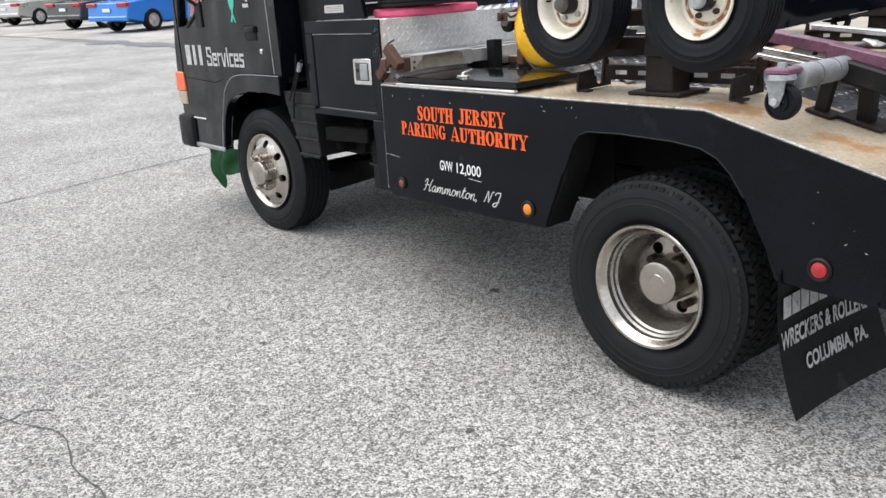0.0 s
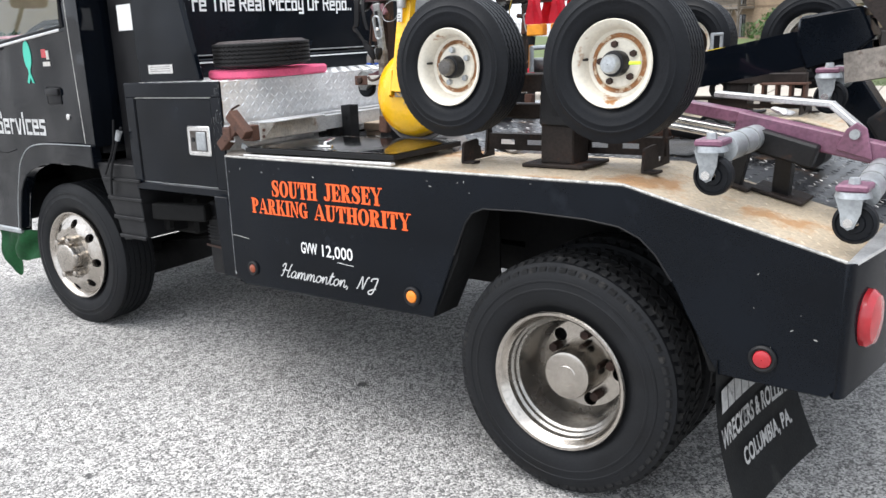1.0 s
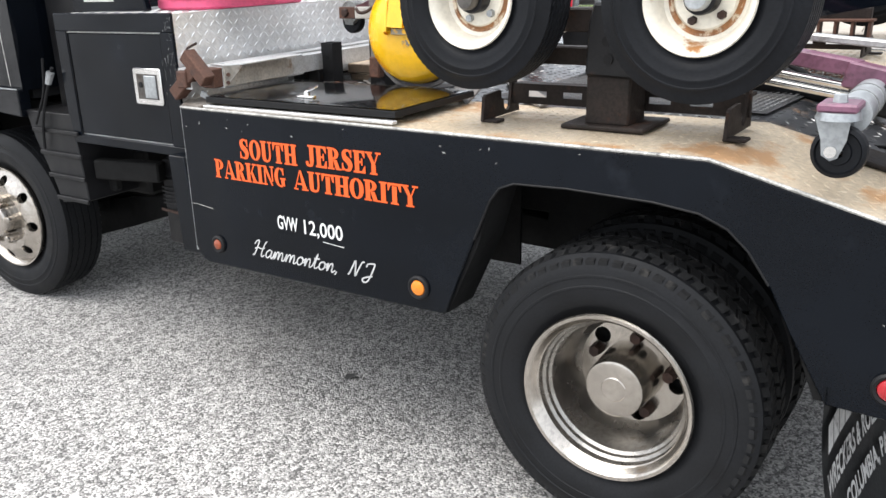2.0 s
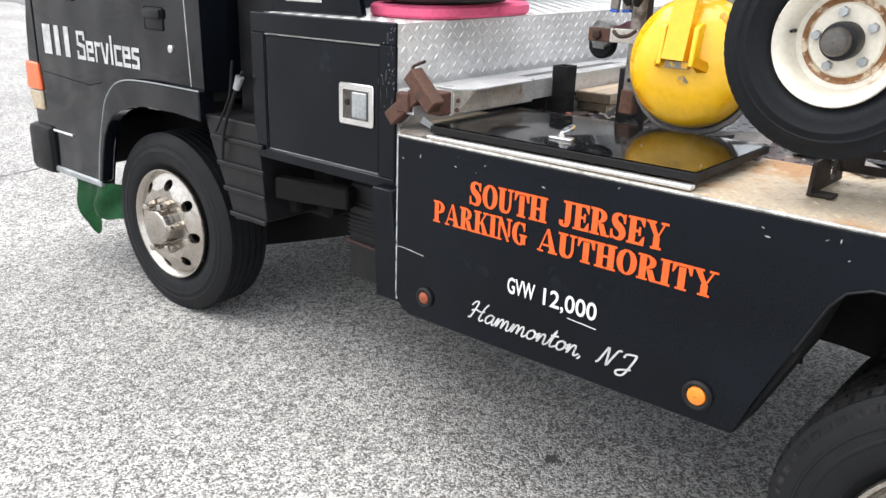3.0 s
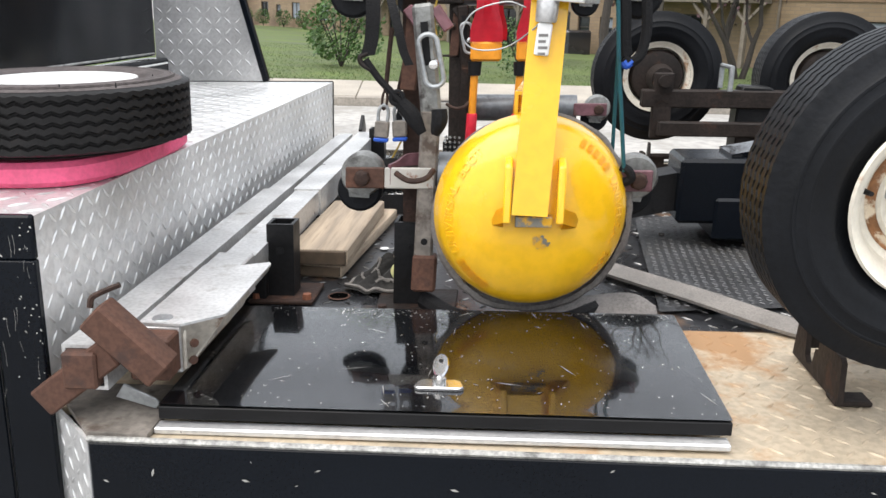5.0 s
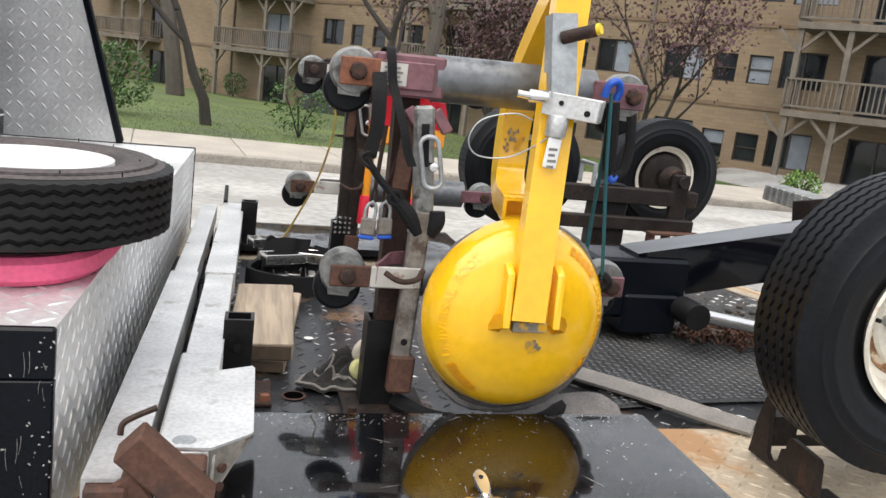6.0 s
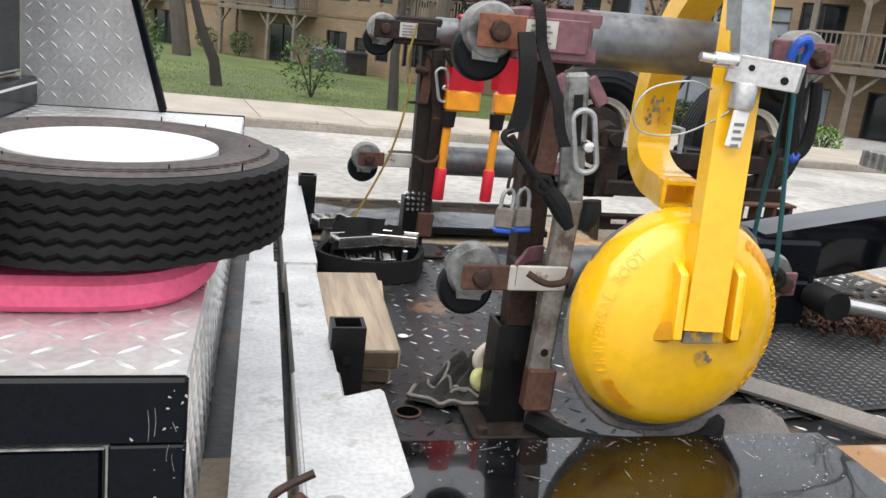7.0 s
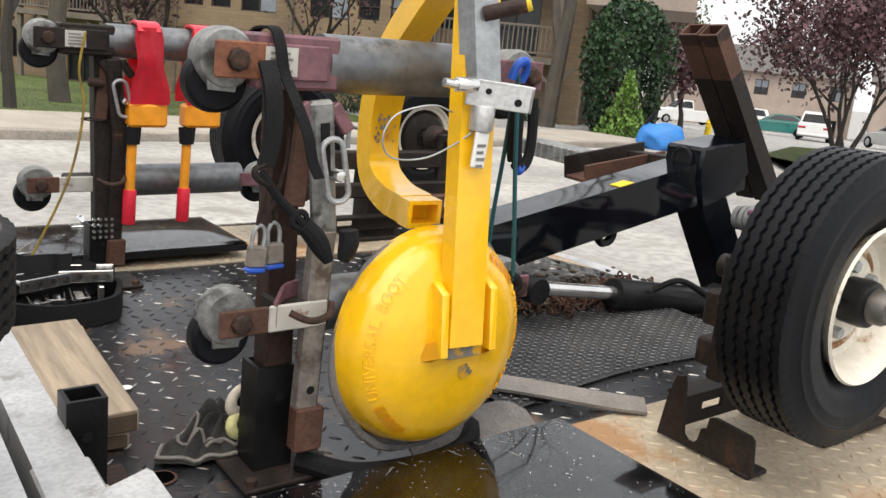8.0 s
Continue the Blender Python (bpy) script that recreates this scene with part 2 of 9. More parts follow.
grain_map = M["wood"].node_tree.nodes.new("ShaderNodeMapping")
grain_map.inputs["Scale"].default_value = (5.5, 0.35, 5.5)
for link in [k for k in M["wood"].node_tree.links if k.from_node.type == 'TEX_COORD']:
    M["wood"].node_tree.links.new(grain_map.outputs[0], link.to_socket)
M["wood"].node_tree.links.new([n for n in M["wood"].node_tree.nodes if n.type == 'TEX_COORD'][0].outputs["Object"], grain_map.inputs[0])
M["wood_dark"] = mat("wet_wood_end", (0.10, 0.07, 0.045), 0.8, vary=0.3, scale=20)
M["strap"] = mat("black_strap", (0.012, 0.012, 0.013), 0.8, vary=0.3, scale=20, fine=300, bump=0.4, spec=0.2)
M["rimgrey"] = mat("scuffed_grey_felt", (0.20, 0.185, 0.175), 0.9, vary=0.35, scale=24, fine=200, bump=0.4)
M["strapgrey"] = mat("grey_webbing", (0.24, 0.22, 0.20), 0.9, vary=0.25, scale=20, fine=260, bump=0.4)
M["canvas"] = mat("dirty_fabric", (0.035, 0.033, 0.030), 0.9, vary=0.6, scale=14, fine=120, bump=0.4)
M["label"] = mat("grubby_label", (0.52, 0.50, 0.46), 0.7, vary=0.2, scale=30, stain=((0.24, 0.13, 0.09), 0.3, 40))
M["dusty"] = mat("dusty_sidewall", (0.115, 0.100, 0.098), 0.8, vary=0.35, scale=12, fine=140, bump=0.2, spec=0.2)
M["teal"] = mat("teal_cord", (0.008, 0.085, 0.105), 0.7, vary=0.2, scale=40, fine=300, bump=0.3)
M["blue"] = mat("blue_plastic", (0.015, 0.10, 0.55), 0.4)
M["ribbon"] = mat("teal_vinyl", (0.05, 0.50, 0.36), 0.45, vary=0.08)
M["white"] = mat("white_vinyl", (0.80, 0.80, 0.78), 0.5, vary=0.06, scale=20)
M["worn_white"] = mat("worn_white_vinyl", (0.56, 0.56, 0.55), 0.55, vary=0.3, scale=30, stain=((0.10, 0.10, 0.11), 0.22, 60))
M["lettering"] = mat("orange_lettering", (0.85, 0.11, 0.012), 0.45, vary=0.06, scale=20)
M["ink"] = mat("printed_grey", (0.20, 0.19, 0.18), 0.6)
M["amber"] = mat("amber_lens", (0.85, 0.24, 0.01), 0.2, vary=0.1, coat=0.5)
M["amberold"] = mat("dull_amber_lens", (0.30, 0.06, 0.02), 0.3, vary=0.2, coat=0.3)
M["redlens"] = mat("red_lens", (0.42, 0.012, 0.02), 0.2, vary=0.15, coat=0.5)
M["green"] = mat("green_vinyl", (0.012, 0.13, 0.035), 0.45, vary=0.3, scale=10, bump=0.2)
M["neon"] = mat("yellow_green_tag", (0.65, 0.85, 0.05), 0.5)
M["yellowmark"] = mat("yellow_mark", (0.80, 0.58, 0.02), 0.6)
M["glass"] = glassy("window_glass")
# also on flat discs drawn as small holes, with their shade as colour
M["interior"] = mat("dark_interior", (0.012, 0.012, 0.013), 0.8, spec=0.2)
M["void"] = mat("unlit_hollow", (0.002, 0.002, 0.002), 1.0, vary=0.1, bump=0, spec=0.0)
M["mirror"] = mat("mirror_red_back", (0.16, 0.012, 0.015), 0.3, coat=0.4)


# ---- mesh helpers ----
def fresh():
    return bmesh.new()


def merge(bm, other):
    me = bpy.data.meshes.new("tmp")
    other.to_mesh(me)
    other.free()
    bm.from_mesh(me)
    bpy.data.meshes.remove(me)
    return bm


def box(bm, x0, x1, y0, y1, z0, z1, bevel=0.0, m=None, seg=1):
    b = bmesh.new()
    bmesh.ops.create_cube(b, size=1)
    bmesh.ops.transform(b, matrix=Matrix.Translation(((x0 + x1) / 2, (y0 + y1) / 2, (z0 + z1) / 2)) @ Matrix.Diagonal((abs(x1 - x0), abs(y1 - y0), abs(z1 - z0), 1)), verts=b.verts)
    if bevel:
        bmesh.ops.bevel(b, geom=b.edges[:], offset=bevel, segments=seg, affect='EDGES', profile=0.5)
    if m is not None:
        bmesh.ops.transform(b, matrix=m, verts=b.verts)
    return merge(bm, b)


def along(p0, p1):
    d = Vector(p1) - Vector(p0)
    return Matrix.Translation(Vector(p0)) @ d.to_track_quat("Z", "Y").to_matrix().to_4x4(), d.length


def beam(bm, p0, p1, w, h, bevel=0.003, up=(0, 0, 1)):
    """A bar of section w x h from p0 to p1; h lies nearest to up."""
    p0, p1 = Vector(p0), Vector(p1)
    d = (p1 - p0)
    n = d.length
    d.normalize()
    side = d.cross(Vector(up))
    if side.length < 1e-5:
        side = d.cross(Vector((0, 1, 0)))
    side.normalize()
    top = side.cross(d)
    m = Matrix(((side.x, top.x, d.x, p0.x), (side.y, top.y, d.y, p0.y), (side.z, top.z, d.z, p0.z), (0, 0, 0, 1)))
    return box(bm, -w / 2, w / 2, -h / 2, h / 2, 0, n, bevel, m)


def hollow(bm, p0, p1, w, h, wall=0.005, up=(0, 0, 1)):
    """A rectangular tube, open at both ends."""
    p0, p1 = Vector(p0), Vector(p1)
    d = (p1 - p0).normalized()
    side = d.cross(Vector(up))
    if side.length < 1e-5:
        side = d.cross(Vector((0, 1, 0)))
    side.normalize()
    top = side.cross(d)
    rings = []
    for p, (a, b) in ((p0, (w / 2, h / 2)), (p1, (w / 2, h / 2)), (p1, (w / 2 - wall, h / 2 - wall)), (p0, (w / 2 - wall, h / 2 - wall))):
        rings.append([bm.verts.new(p + side * sx * a + top * sy * b) for sx, sy in ((-1, -1), (1, -1), (1, 1), (-1, 1))])
    for i in range(4):
        a, b = rings[i], rings[(i + 1) % 4]
        for k in range(4):
            bm.faces.new((a[k], a[(k + 1) % 4], b[(k + 1) % 4], b[k]))
    return bm


def cyl(bm, p0, p1, r, r2=None, seg=24, bevel=0.0):
    m, n = along(p0, p1)
    b = bmesh.new()
    bmesh.ops.create_cone(b, cap_ends=True, segments=seg, radius1=r, radius2=r if r2 is None else r2, depth=n)
    bmesh.ops.transform(b, matrix=m @ Matrix.Translation((0, 0, n / 2)), verts=b.verts)
    if bevel:
        rim = [e for e in b.edges if any(len(f.verts) > 4 for f in e.link_faces)]
        bmesh.ops.bevel(b, geom=rim, offset=bevel, segments=2, affect='EDGES', profile=0.5)
    return merge(bm, b)


def lathe(bm, profile, m, seg=48, closed=False):
    """Turns profile rows (radius, height) about z, laid by m."""
    rings = []
    for r, h in profile:
        rings.append([bm.verts.new(m @ Vector((r * math.cos(2 * math.pi * k / seg), r * math.sin(2 * math.pi * k / seg), h))) for k in range(seg)])
    pairs = list(zip(rings, rings[1:])) + ([(rings[-1], rings[0])] if closed else [])
    for a, b in pairs:
        for k in range(seg):
            bm.faces.new((a[k], a[(k + 1) % seg], b[(k + 1) % seg], b[k]))
    return bm


def prism(bm, poly, axis, lo, hi, bevel=0.0):
    """Extrudes a polygon of (u, v): axis y gives (u, ., v); axis x gives (., u, v); axis z gives (u, v, .)."""
    def at(u, v, w):
        return {"y": (u, w, v), "x": (w, u, v), "z": (u, v, w)}[axis]
    b = bmesh.new()
    one = [b.verts.new(at(u, v, lo)) for u, v in poly]
    two = [b.verts.new(at(u, v, hi)) for u, v in poly]
    b.faces.new(one)
    b.faces.new(list(reversed(two)))
    for k in range(len(poly)):
        j = (k + 1) % len(poly)
        b.faces.new((one[k], two[k], two[j], one[j]))
    bmesh.ops.recalc_face_normals(b, faces=b.faces[:])
    if bevel:
        bmesh.ops.bevel(b, geom=[e for e in b.edges if e.calc_face_angle(0) > 0.5], offset=bevel, segments=1, affect='EDGES')
    return merge(bm, b)


def tube(bm, points, r, seg=10, closed=False):
    """A round tube along points."""
    pts = [Vector(p) for p in points]
    rings = []
    side = None
    for i, p in enumerate(pts):
        a = pts[i - 1] if i or closed else pts[0]
        b = pts[(i + 1) % len(pts)] if closed or i < len(pts) - 1 else pts[-1]
        d = (b - a).normalized()
        if side is None:
            side = d.cross(Vector((0, 0, 1)))
            if side.length < 0.1:
                side = d.cross(Vector((0, 1, 0)))
        side = (side - d * side.dot(d)).normalized()
        up = d.cross(side)
        rings.append([bm.verts.new(p + (side * math.cos(2 * math.pi * k / seg) + up * math.sin(2 * math.pi * k / seg)) * r) for k in range(seg)])
    pairs = list(zip(rings, rings[1:])) + ([(rings[-1], rings[0])] if closed else [])
    for a, b in pairs:
        for k in range(seg):
            bm.faces.new((a[k], a[(k + 1) % seg], b[(k + 1) % seg], b[k]))
    if not closed:
        bm.faces.new(list(reversed(rings[0])))
        bm.faces.new(rings[-1])
    return bm


def arc(points, n=8):
    """A smooth line through points (Catmull-Rom)."""
    p = [Vector(q) for q in points]
    p = [2 * p[0] - p[1]] + p + [2 * p[-1] - p[-2]]
    out = []
    for i in range(1, len(p) - 2):
        for k in range(n):
            t = k / n
            a, b, c, d = p[i - 1], p[i], p[i + 1], p[i + 2]
            out.append(0.5 * ((2 * b) + (c - a) * t + (2 * a - 5 * b + 4 * c - d) * t * t + (3 * b - a - 3 * c + d) * t ** 3))
    out.append(p[-2])
    return out


def band(bm, points, width, thick, across):
    """A flat strap along points, its width along across."""
    pts = [Vector(p) for p in points]
    w = Vector(across).normalized() * width / 2
    rings = []
    for i, p in enumerate(pts):
        d = (pts[min(i + 1, len(pts) - 1)] - pts[max(i - 1, 0)]).normalized()
        n = d.cross(w).normalized() * thick / 2
        rings.append([bm.verts.new(p + s * w + u * n) for s, u in ((-1, -1), (1, -1), (1, 1), (-1, 1))])
    for a, b in zip(rings, rings[1:]):
        for k in range(4):
            bm.faces.new((a[k], a[(k + 1) % 4], b[(k + 1) % 4], b[k]))
    bm.faces.new(list(reversed(rings[0])))
    bm.faces.new(rings[-1])
    return bm


BASE, RAKED = {}, set()
RAKE = pose(0.029, 0, 0, 0, -1.747, 0)      # the truck and its load stand a little high at the back
LEAN = Matrix(((1, 0, 0.0305, -0.029), (0, 1, 0, 0), (0, 0, 1, 0), (0, 0, 0, 1)))


def lean(p, raked=True):
    return LEAN @ Vector(p) if raked else Vector(p)


def smooth(me, angle=0.6):
    for p in me.polygons:
        p.use_smooth = True
    me.set_sharp_from_angle(angle=angle)


def put(name, bm, material, parent=None, label="", angle=0.6):
    bmesh.ops.recalc_face_normals(bm, faces=bm.faces[:])
    me = bpy.data.meshes.new(name)
    bm.to_mesh(me)
    bm.free()
    if parent is not None:
        raked = parent.name in RAKED
        me.transform(Matrix.Translation(-lean(BASE[parent.name], raked)) @ (LEAN if raked else Matrix()))
    me.materials.append(M[material] if isinstance(material, str) else material)
    smooth(me, angle)
    ob = new(name, me)
    if parent is not None:
        ob.parent = parent
        BASE[ob.name] = BASE[parent.name]
        if raked:
            RAKED.add(ob.name)
    else:
        BASE[ob.name] = Vector((0, 0, 0))
    if label:
        ob["label"] = label
    return ob


part = put


def thing(name, base, label, category, group="", m=RAKE, kind=""):
    """An Empty at base; its parts are given in the same coordinates as base, and m lays them into the world."""
    ob = new(name)
    raked = m is RAKE
    ob.matrix_basis = m @ Matrix.Translation(lean(base, raked))
    BASE[ob.name] = Vector(base)
    if raked:
        RAKED.add(ob.name)
    return tagged(ob, label, category, group, kind)


def solo(name, bm, material, base, label, category, group="", m=RAKE, kind="", angle=0.6):
    """A thing of one mesh."""
    bmesh.ops.recalc_face_normals(bm, faces=bm.faces[:])
    me = bpy.data.meshes.new(name)
    bm.to_mesh(me)
    bm.free()
    raked = m is RAKE
    me.transform(Matrix.Translation(-lean(base, raked)) @ (LEAN if raked else Matrix()))
    me.materials.append(M[material] if isinstance(material, str) else material)
    smooth(me, angle)
    ob = new(name, me)
    ob.matrix_basis = m @ Matrix.Translation(lean(base, raked))
    BASE[ob.name] = Vector(base)
    if raked:
        RAKED.add(ob.name)
    return tagged(ob, label, category, group, kind)


def words(text, x0, x1, z0, z1, m, bold=0.0, shear=0.0, depth=0.001):
    """Lettering as a bmesh, filling the rectangle x0..x1, z0..z1 of the plane that m lays (x along, z up, facing -y)."""
    cu = bpy.data.curves.new("txt", 'FONT')
    cu.body, cu.offset, cu.shear, cu.extrude, cu.resolution_u = text, bold, shear, 0.0, 4
    cu.size = 1.0
    ob = new("txt", cu)
    bpy.context.view_layer.update()
    me = bpy.data.meshes.new_from_object(ob.evaluated_get(bpy.context.evaluated_depsgraph_get()))
    bpy.data.objects.remove(ob)
    bpy.data.curves.remove(cu)
    bm = bmesh.new()
    bm.from_mesh(me)
    bpy.data.meshes.remove(me)
    xs, ys = [v.co.x for v in bm.verts], [v.co.y for v in bm.verts]
    sx, sy = (x1 - x0) / (max(xs) - min(xs)), (z1 - z0) / (max(ys) - min(ys))
    lx, ly = min(xs), min(ys)
    for v in bm.verts:
        v.co = m @ Vector((x0 + (v.co.x - lx) * sx, 0, z0 + (v.co.y - ly) * sy))
    for f in bm.faces:
        f.normal_update()
    return bm


# squared sign letters: width and pen lines
SQUARE = {
    " ": (0.16, []), ".": (0.10, [[(0.05, 0.0), (0.05, 0.04)]]), "'": (0.10, [[(0.05, 0.8), (0.05, 1.0)]]),
    "S": (0.70, [[(0.66, 0.80), (0.66, 1.0), (0.06, 1.0), (0.06, 0.56), (0.64, 0.46), (0.64, 0.0), (0.02, 0.0), (0.02, 0.18)]]),
    "T": (0.60, [[(0.0, 1.0), (0.60, 1.0)], [(0.30, 1.0), (0.30, 0.0)]]),
    "R": (0.62, [[(0.05, 0.0), (0.05, 1.0), (0.58, 1.0), (0.58, 0.52), (0.05, 0.48)], [(0.34, 0.48), (0.60, 0.0)]]),
    "M": (0.80, [[(0.04, 0.0), (0.04, 1.0), (0.40, 0.45), (0.76, 1.0), (0.76, 0.0)]]),
    "O": (0.66, [[(0.05, 0.0), (0.05, 1.0), (0.61, 1.0), (0.61, 0.0), (0.05, 0.0)]]),
    "h": (0.52, [[(0.05, 0.0), (0.05, 1.0)], [(0.05, 0.64), (0.48, 0.64), (0.48, 0.0)]]),
    "a": (0.54, [[(0.04, 0.66), (0.50, 0.66), (0.50, 0.0), (0.04, 0.0), (0.04, 0.34), (0.50, 0.34)]]),
    "l": (0.14, [[(0.07, 0.0), (0.07, 1.0)]]),
    "o": (0.52, [[(0.04, 0.0), (0.04, 0.64), (0.48, 0.64), (0.48, 0.0), (0.04, 0.0)]]),
    "y": (0.52, [[(0.04, 0.66), (0.04, 0.06), (0.48, 0.06)], [(0.48, 0.66), (0.48, -0.26), (0.10, -0.26)]]),
    "f": (0.38, [[(0.10, 0.0), (0.10, 0.98), (0.38, 0.98)], [(0.0, 0.60), (0.34, 0.60)]]),
    "p": (0.52, [[(0.05, -0.26), (0.05, 0.64), (0.48, 0.64), (0.48, 0.0), (0.05, 0.0)]]),
    "e": (0.56, [[(0.04, 0.34), (0.52, 0.34), (0.52, 0.64), (0.04, 0.64), (0.04, 0.0), (0.50, 0.0)]]),
    "r": (0.44, [[(0.06, 0.0), (0.06, 0.66)], [(0.06, 0.64), (0.42, 0.64)]]),
    "v": (0.54, [[(0.02, 0.66), (0.20, 0.0), (0.34, 0.0), (0.52, 0.66)]]),
    "i": (0.20, [[(0.10, 0.0), (0.10, 0.66)], [(0.10, 0.84), (0.10, 0.98)]]),
    "c": (0.50, [[(0.48, 0.64), (0.04, 0.64), (0.04, 0.0), (0.48, 0.0)]]),
    "s": (0.52, [[(0.50, 0.64), (0.05, 0.64), (0.05, 0.36), (0.48, 0.32), (0.48, 0.0), (0.02, 0.0)]]),
}


def square_word(text, x0, x1, z0, z1, at, material, parent, pen=0.082):
    """Each letter is a thin part of its own; at(u, v, k) lays the flat letter."""
    span = sum(SQUARE[c][0] + 0.20 for c in text) - 0.20
    f, h = (x1 - x0) / span, z1 - z0
    x = 0.0
    for c in text:
        w, lines = SQUARE[c]
        bm = fresh()
        k = 0
        for line in lines:
            for a, b in zip(line, line[1:]):
                A, B = Vector((x0 + (x + a[0]) * f, z0 + a[1] * h)), Vector((x0 + (x + b[0]) * f, z0 + b[1] * h))
                d = (B - A).normalized() * pen * h
                n = Vector((-d.y, d.x))
                bm.faces.new([bm.verts.new(at(v.x, v.y, k)) for v in (A - d - n, B + d - n, B + d + n, A - d + n)])
                k += 1
        if lines:
            part("letter", bm, material, parent)
        x += w + 0.20


def treads(u0, u1, v0, v1, at, step=0.030, length=0.024, width=0.0075, high=0.0016, keep=None):
    """Raised lozenges of tread plate over the rectangle u0..u1, v0..v1; at(u, v, h) gives the place. Returns a bmesh."""
    vs, fs = [], []
    nu, nv = int((u1 - u0) / step), int((v1 - v0) / step)
    for i in range(nu):
        for j in range(nv):
            u, v = u0 + (i + 0.5) * (u1 - u0) / nu, v0 + (j + 0.5) * (v1 - v0) / nv
            if keep and not keep(u, v):
                continue
            a = math.radians(45 if (i + j) % 2 else -45)
            c, s = math.cos(a), math.sin(a)
            k = len(vs)
            for du, dv, h in ((-length / 2, 0, 0.0002), (0, -width / 2, 0.0002), (length / 2, 0, 0.0002), (0, width / 2, 0.0002), (-length / 4, 0, high), (length / 4, 0, high)):
                vs.append(at(u + du * c - dv * s, v + du * s + dv * c, h))
            fs += [(k, k + 1, k + 4), (k + 1, k + 5, k + 4), (k + 1, k + 2, k + 5), (k + 2, k + 3, k + 5), (k + 3, k + 4, k + 5), (k + 3, k, k + 4)]
    me = bpy.data.meshes.new("tmp")
    me.from_pydata([tuple(v) for v in vs], [], fs)
    bm = bmesh.new()
    bm.from_mesh(me)
    bpy.data.meshes.remove(me)
    return bm


# ---- wheels ----
def face_near(x, y, z):
    """Lays a turned part so that its height points to -y (out of the near side)."""
    return pose(x, y, z, 90, 0, 0)


def tyre_profile(R, rr, w):
    """Outer skin from one bead to the other, without the tread: (radius, height)."""
    h = w / 2
    d = R - rr
    return [(rr, -h * 0.72), (rr + 0.012, -h * 0.80), (rr + d * 0.20, -h * 0.90), (rr + d * 0.22, -h * 0.925), (rr + d * 0.35, -h * 0.99), (rr + d * 0.50, -h), (rr + d * 0.51, -h * 1.012), (rr + d * 0.54, -h * 1.012),
            (rr + d * 0.55, -h), (rr + d * 0.66, -h * 0.985), (rr + d * 0.67, -h * 0.998), (rr + d * 0.70, -h * 0.995), (rr + d * 0.71, -h * 0.975), (R - 0.028, -h * 0.95), (R - 0.012, -h * 0.87)]


def ribbed_tyre(bm, R, rr, w, m, grooves=4, waves=44, amp=0.0035, deep=0.006):
    """A trailer tyre whose tread grooves run in zigzags."""
    side = tyre_profile(R, rr, w)
    seg = waves * 4
    tread = [(-w * 0.415, R - 0.004, 0.0), (-w * 0.40, R, 0.5)]
    for g in range(grooves):
        c = w * 0.74 * ((g + 0.5) / grooves - 0.5)
        tread += [(c - 0.0032, R, 1), (c - 0.0016, R - deep, 1), (c + 0.0016, R - deep, 1), (c + 0.0032, R, 1)]
    tread += [(w * 0.40, R, 0.5), (w * 0.415, R - 0.004, 0.0)]
    rows = [(h, r, 0) for r, h in side] + tread + [(-h, r, 0) for r, h in reversed(side)]
    rings = []
    for h, r, z in rows:
        ring = []
        for k in range(seg):
            ph = (k % 4) / 4
            tri = (4 * abs(ph - 0.5) - 1) * amp * z
            a = 2 * math.pi * k / seg
            ring.append(bm.verts.new(m @ Vector((r * math.cos(a), r * math.sin(a), h + tri))))
        rings.append(ring)
    for a, b in zip(rings, rings[1:]):
        for k in range(seg):
            bm.faces.new((a[k], a[(k + 1) % seg], b[(k + 1) % seg], b[k]))
    return bm


def carcass(R, rr, w, m):
    """The body of a truck tyre, below its tread blocks."""
    side = tyre_profile(R - 0.010, rr, w)
    return lathe(fresh(), side + [(R - 0.010, -w * 0.40), (R - 0.010, w * 0.40)] + [(r, -h) for r, h in reversed(side)], m, 96)


def tread_blocks(R, w, m, count=58, rows=5):
    """Tread blocks that stand off the carcass and reach over its shoulder."""
    bm = fresh()
    rng = random.Random(4)
    pitch = 2 * math.pi / count
    span = w * 0.86 / rows
    for j in range(rows):
        hc = -w * 0.43 + span * (j + 0.5)
        edge = j in (0, rows - 1)
        for k in range(count):
            a0 = pitch * (k + (0.5 if j % 2 else 0) + rng.uniform(-0.06, 0.06))
            half = pitch * (0.36 if edge else 0.40)
            skew = pitch * (0.22 if j % 2 else -0.22)
            lo, hi = hc - span * 0.43, hc + span * 0.43
            if j == 0:
                lo -= w * 0.050
            if j == rows - 1:
                hi += w * 0.050
            vs = []
            for r, shr in ((R - 0.011, 1.0), (R, 0.9)):
                for h, da in ((lo, -half + skew), (lo, half + skew), (hi, half - skew), (hi, -half - skew)):
                    a = a0 + da * shr
                    drop = 0.024 if (edge and abs(h) > w * 0.42) else 0
                    vs.append(bm.verts.new(m @ Vector(((r - drop) * math.cos(a), (r - drop) * math.sin(a), h * (0.995 if shr < 1 else 1)))))
            for f in ((4, 5, 6, 7), (0, 1, 5, 4), (1, 2, 6, 5), (2, 3, 7, 6), (3, 0, 4, 7)):
                bm.faces.new([vs[i] for i in f])
    return bm


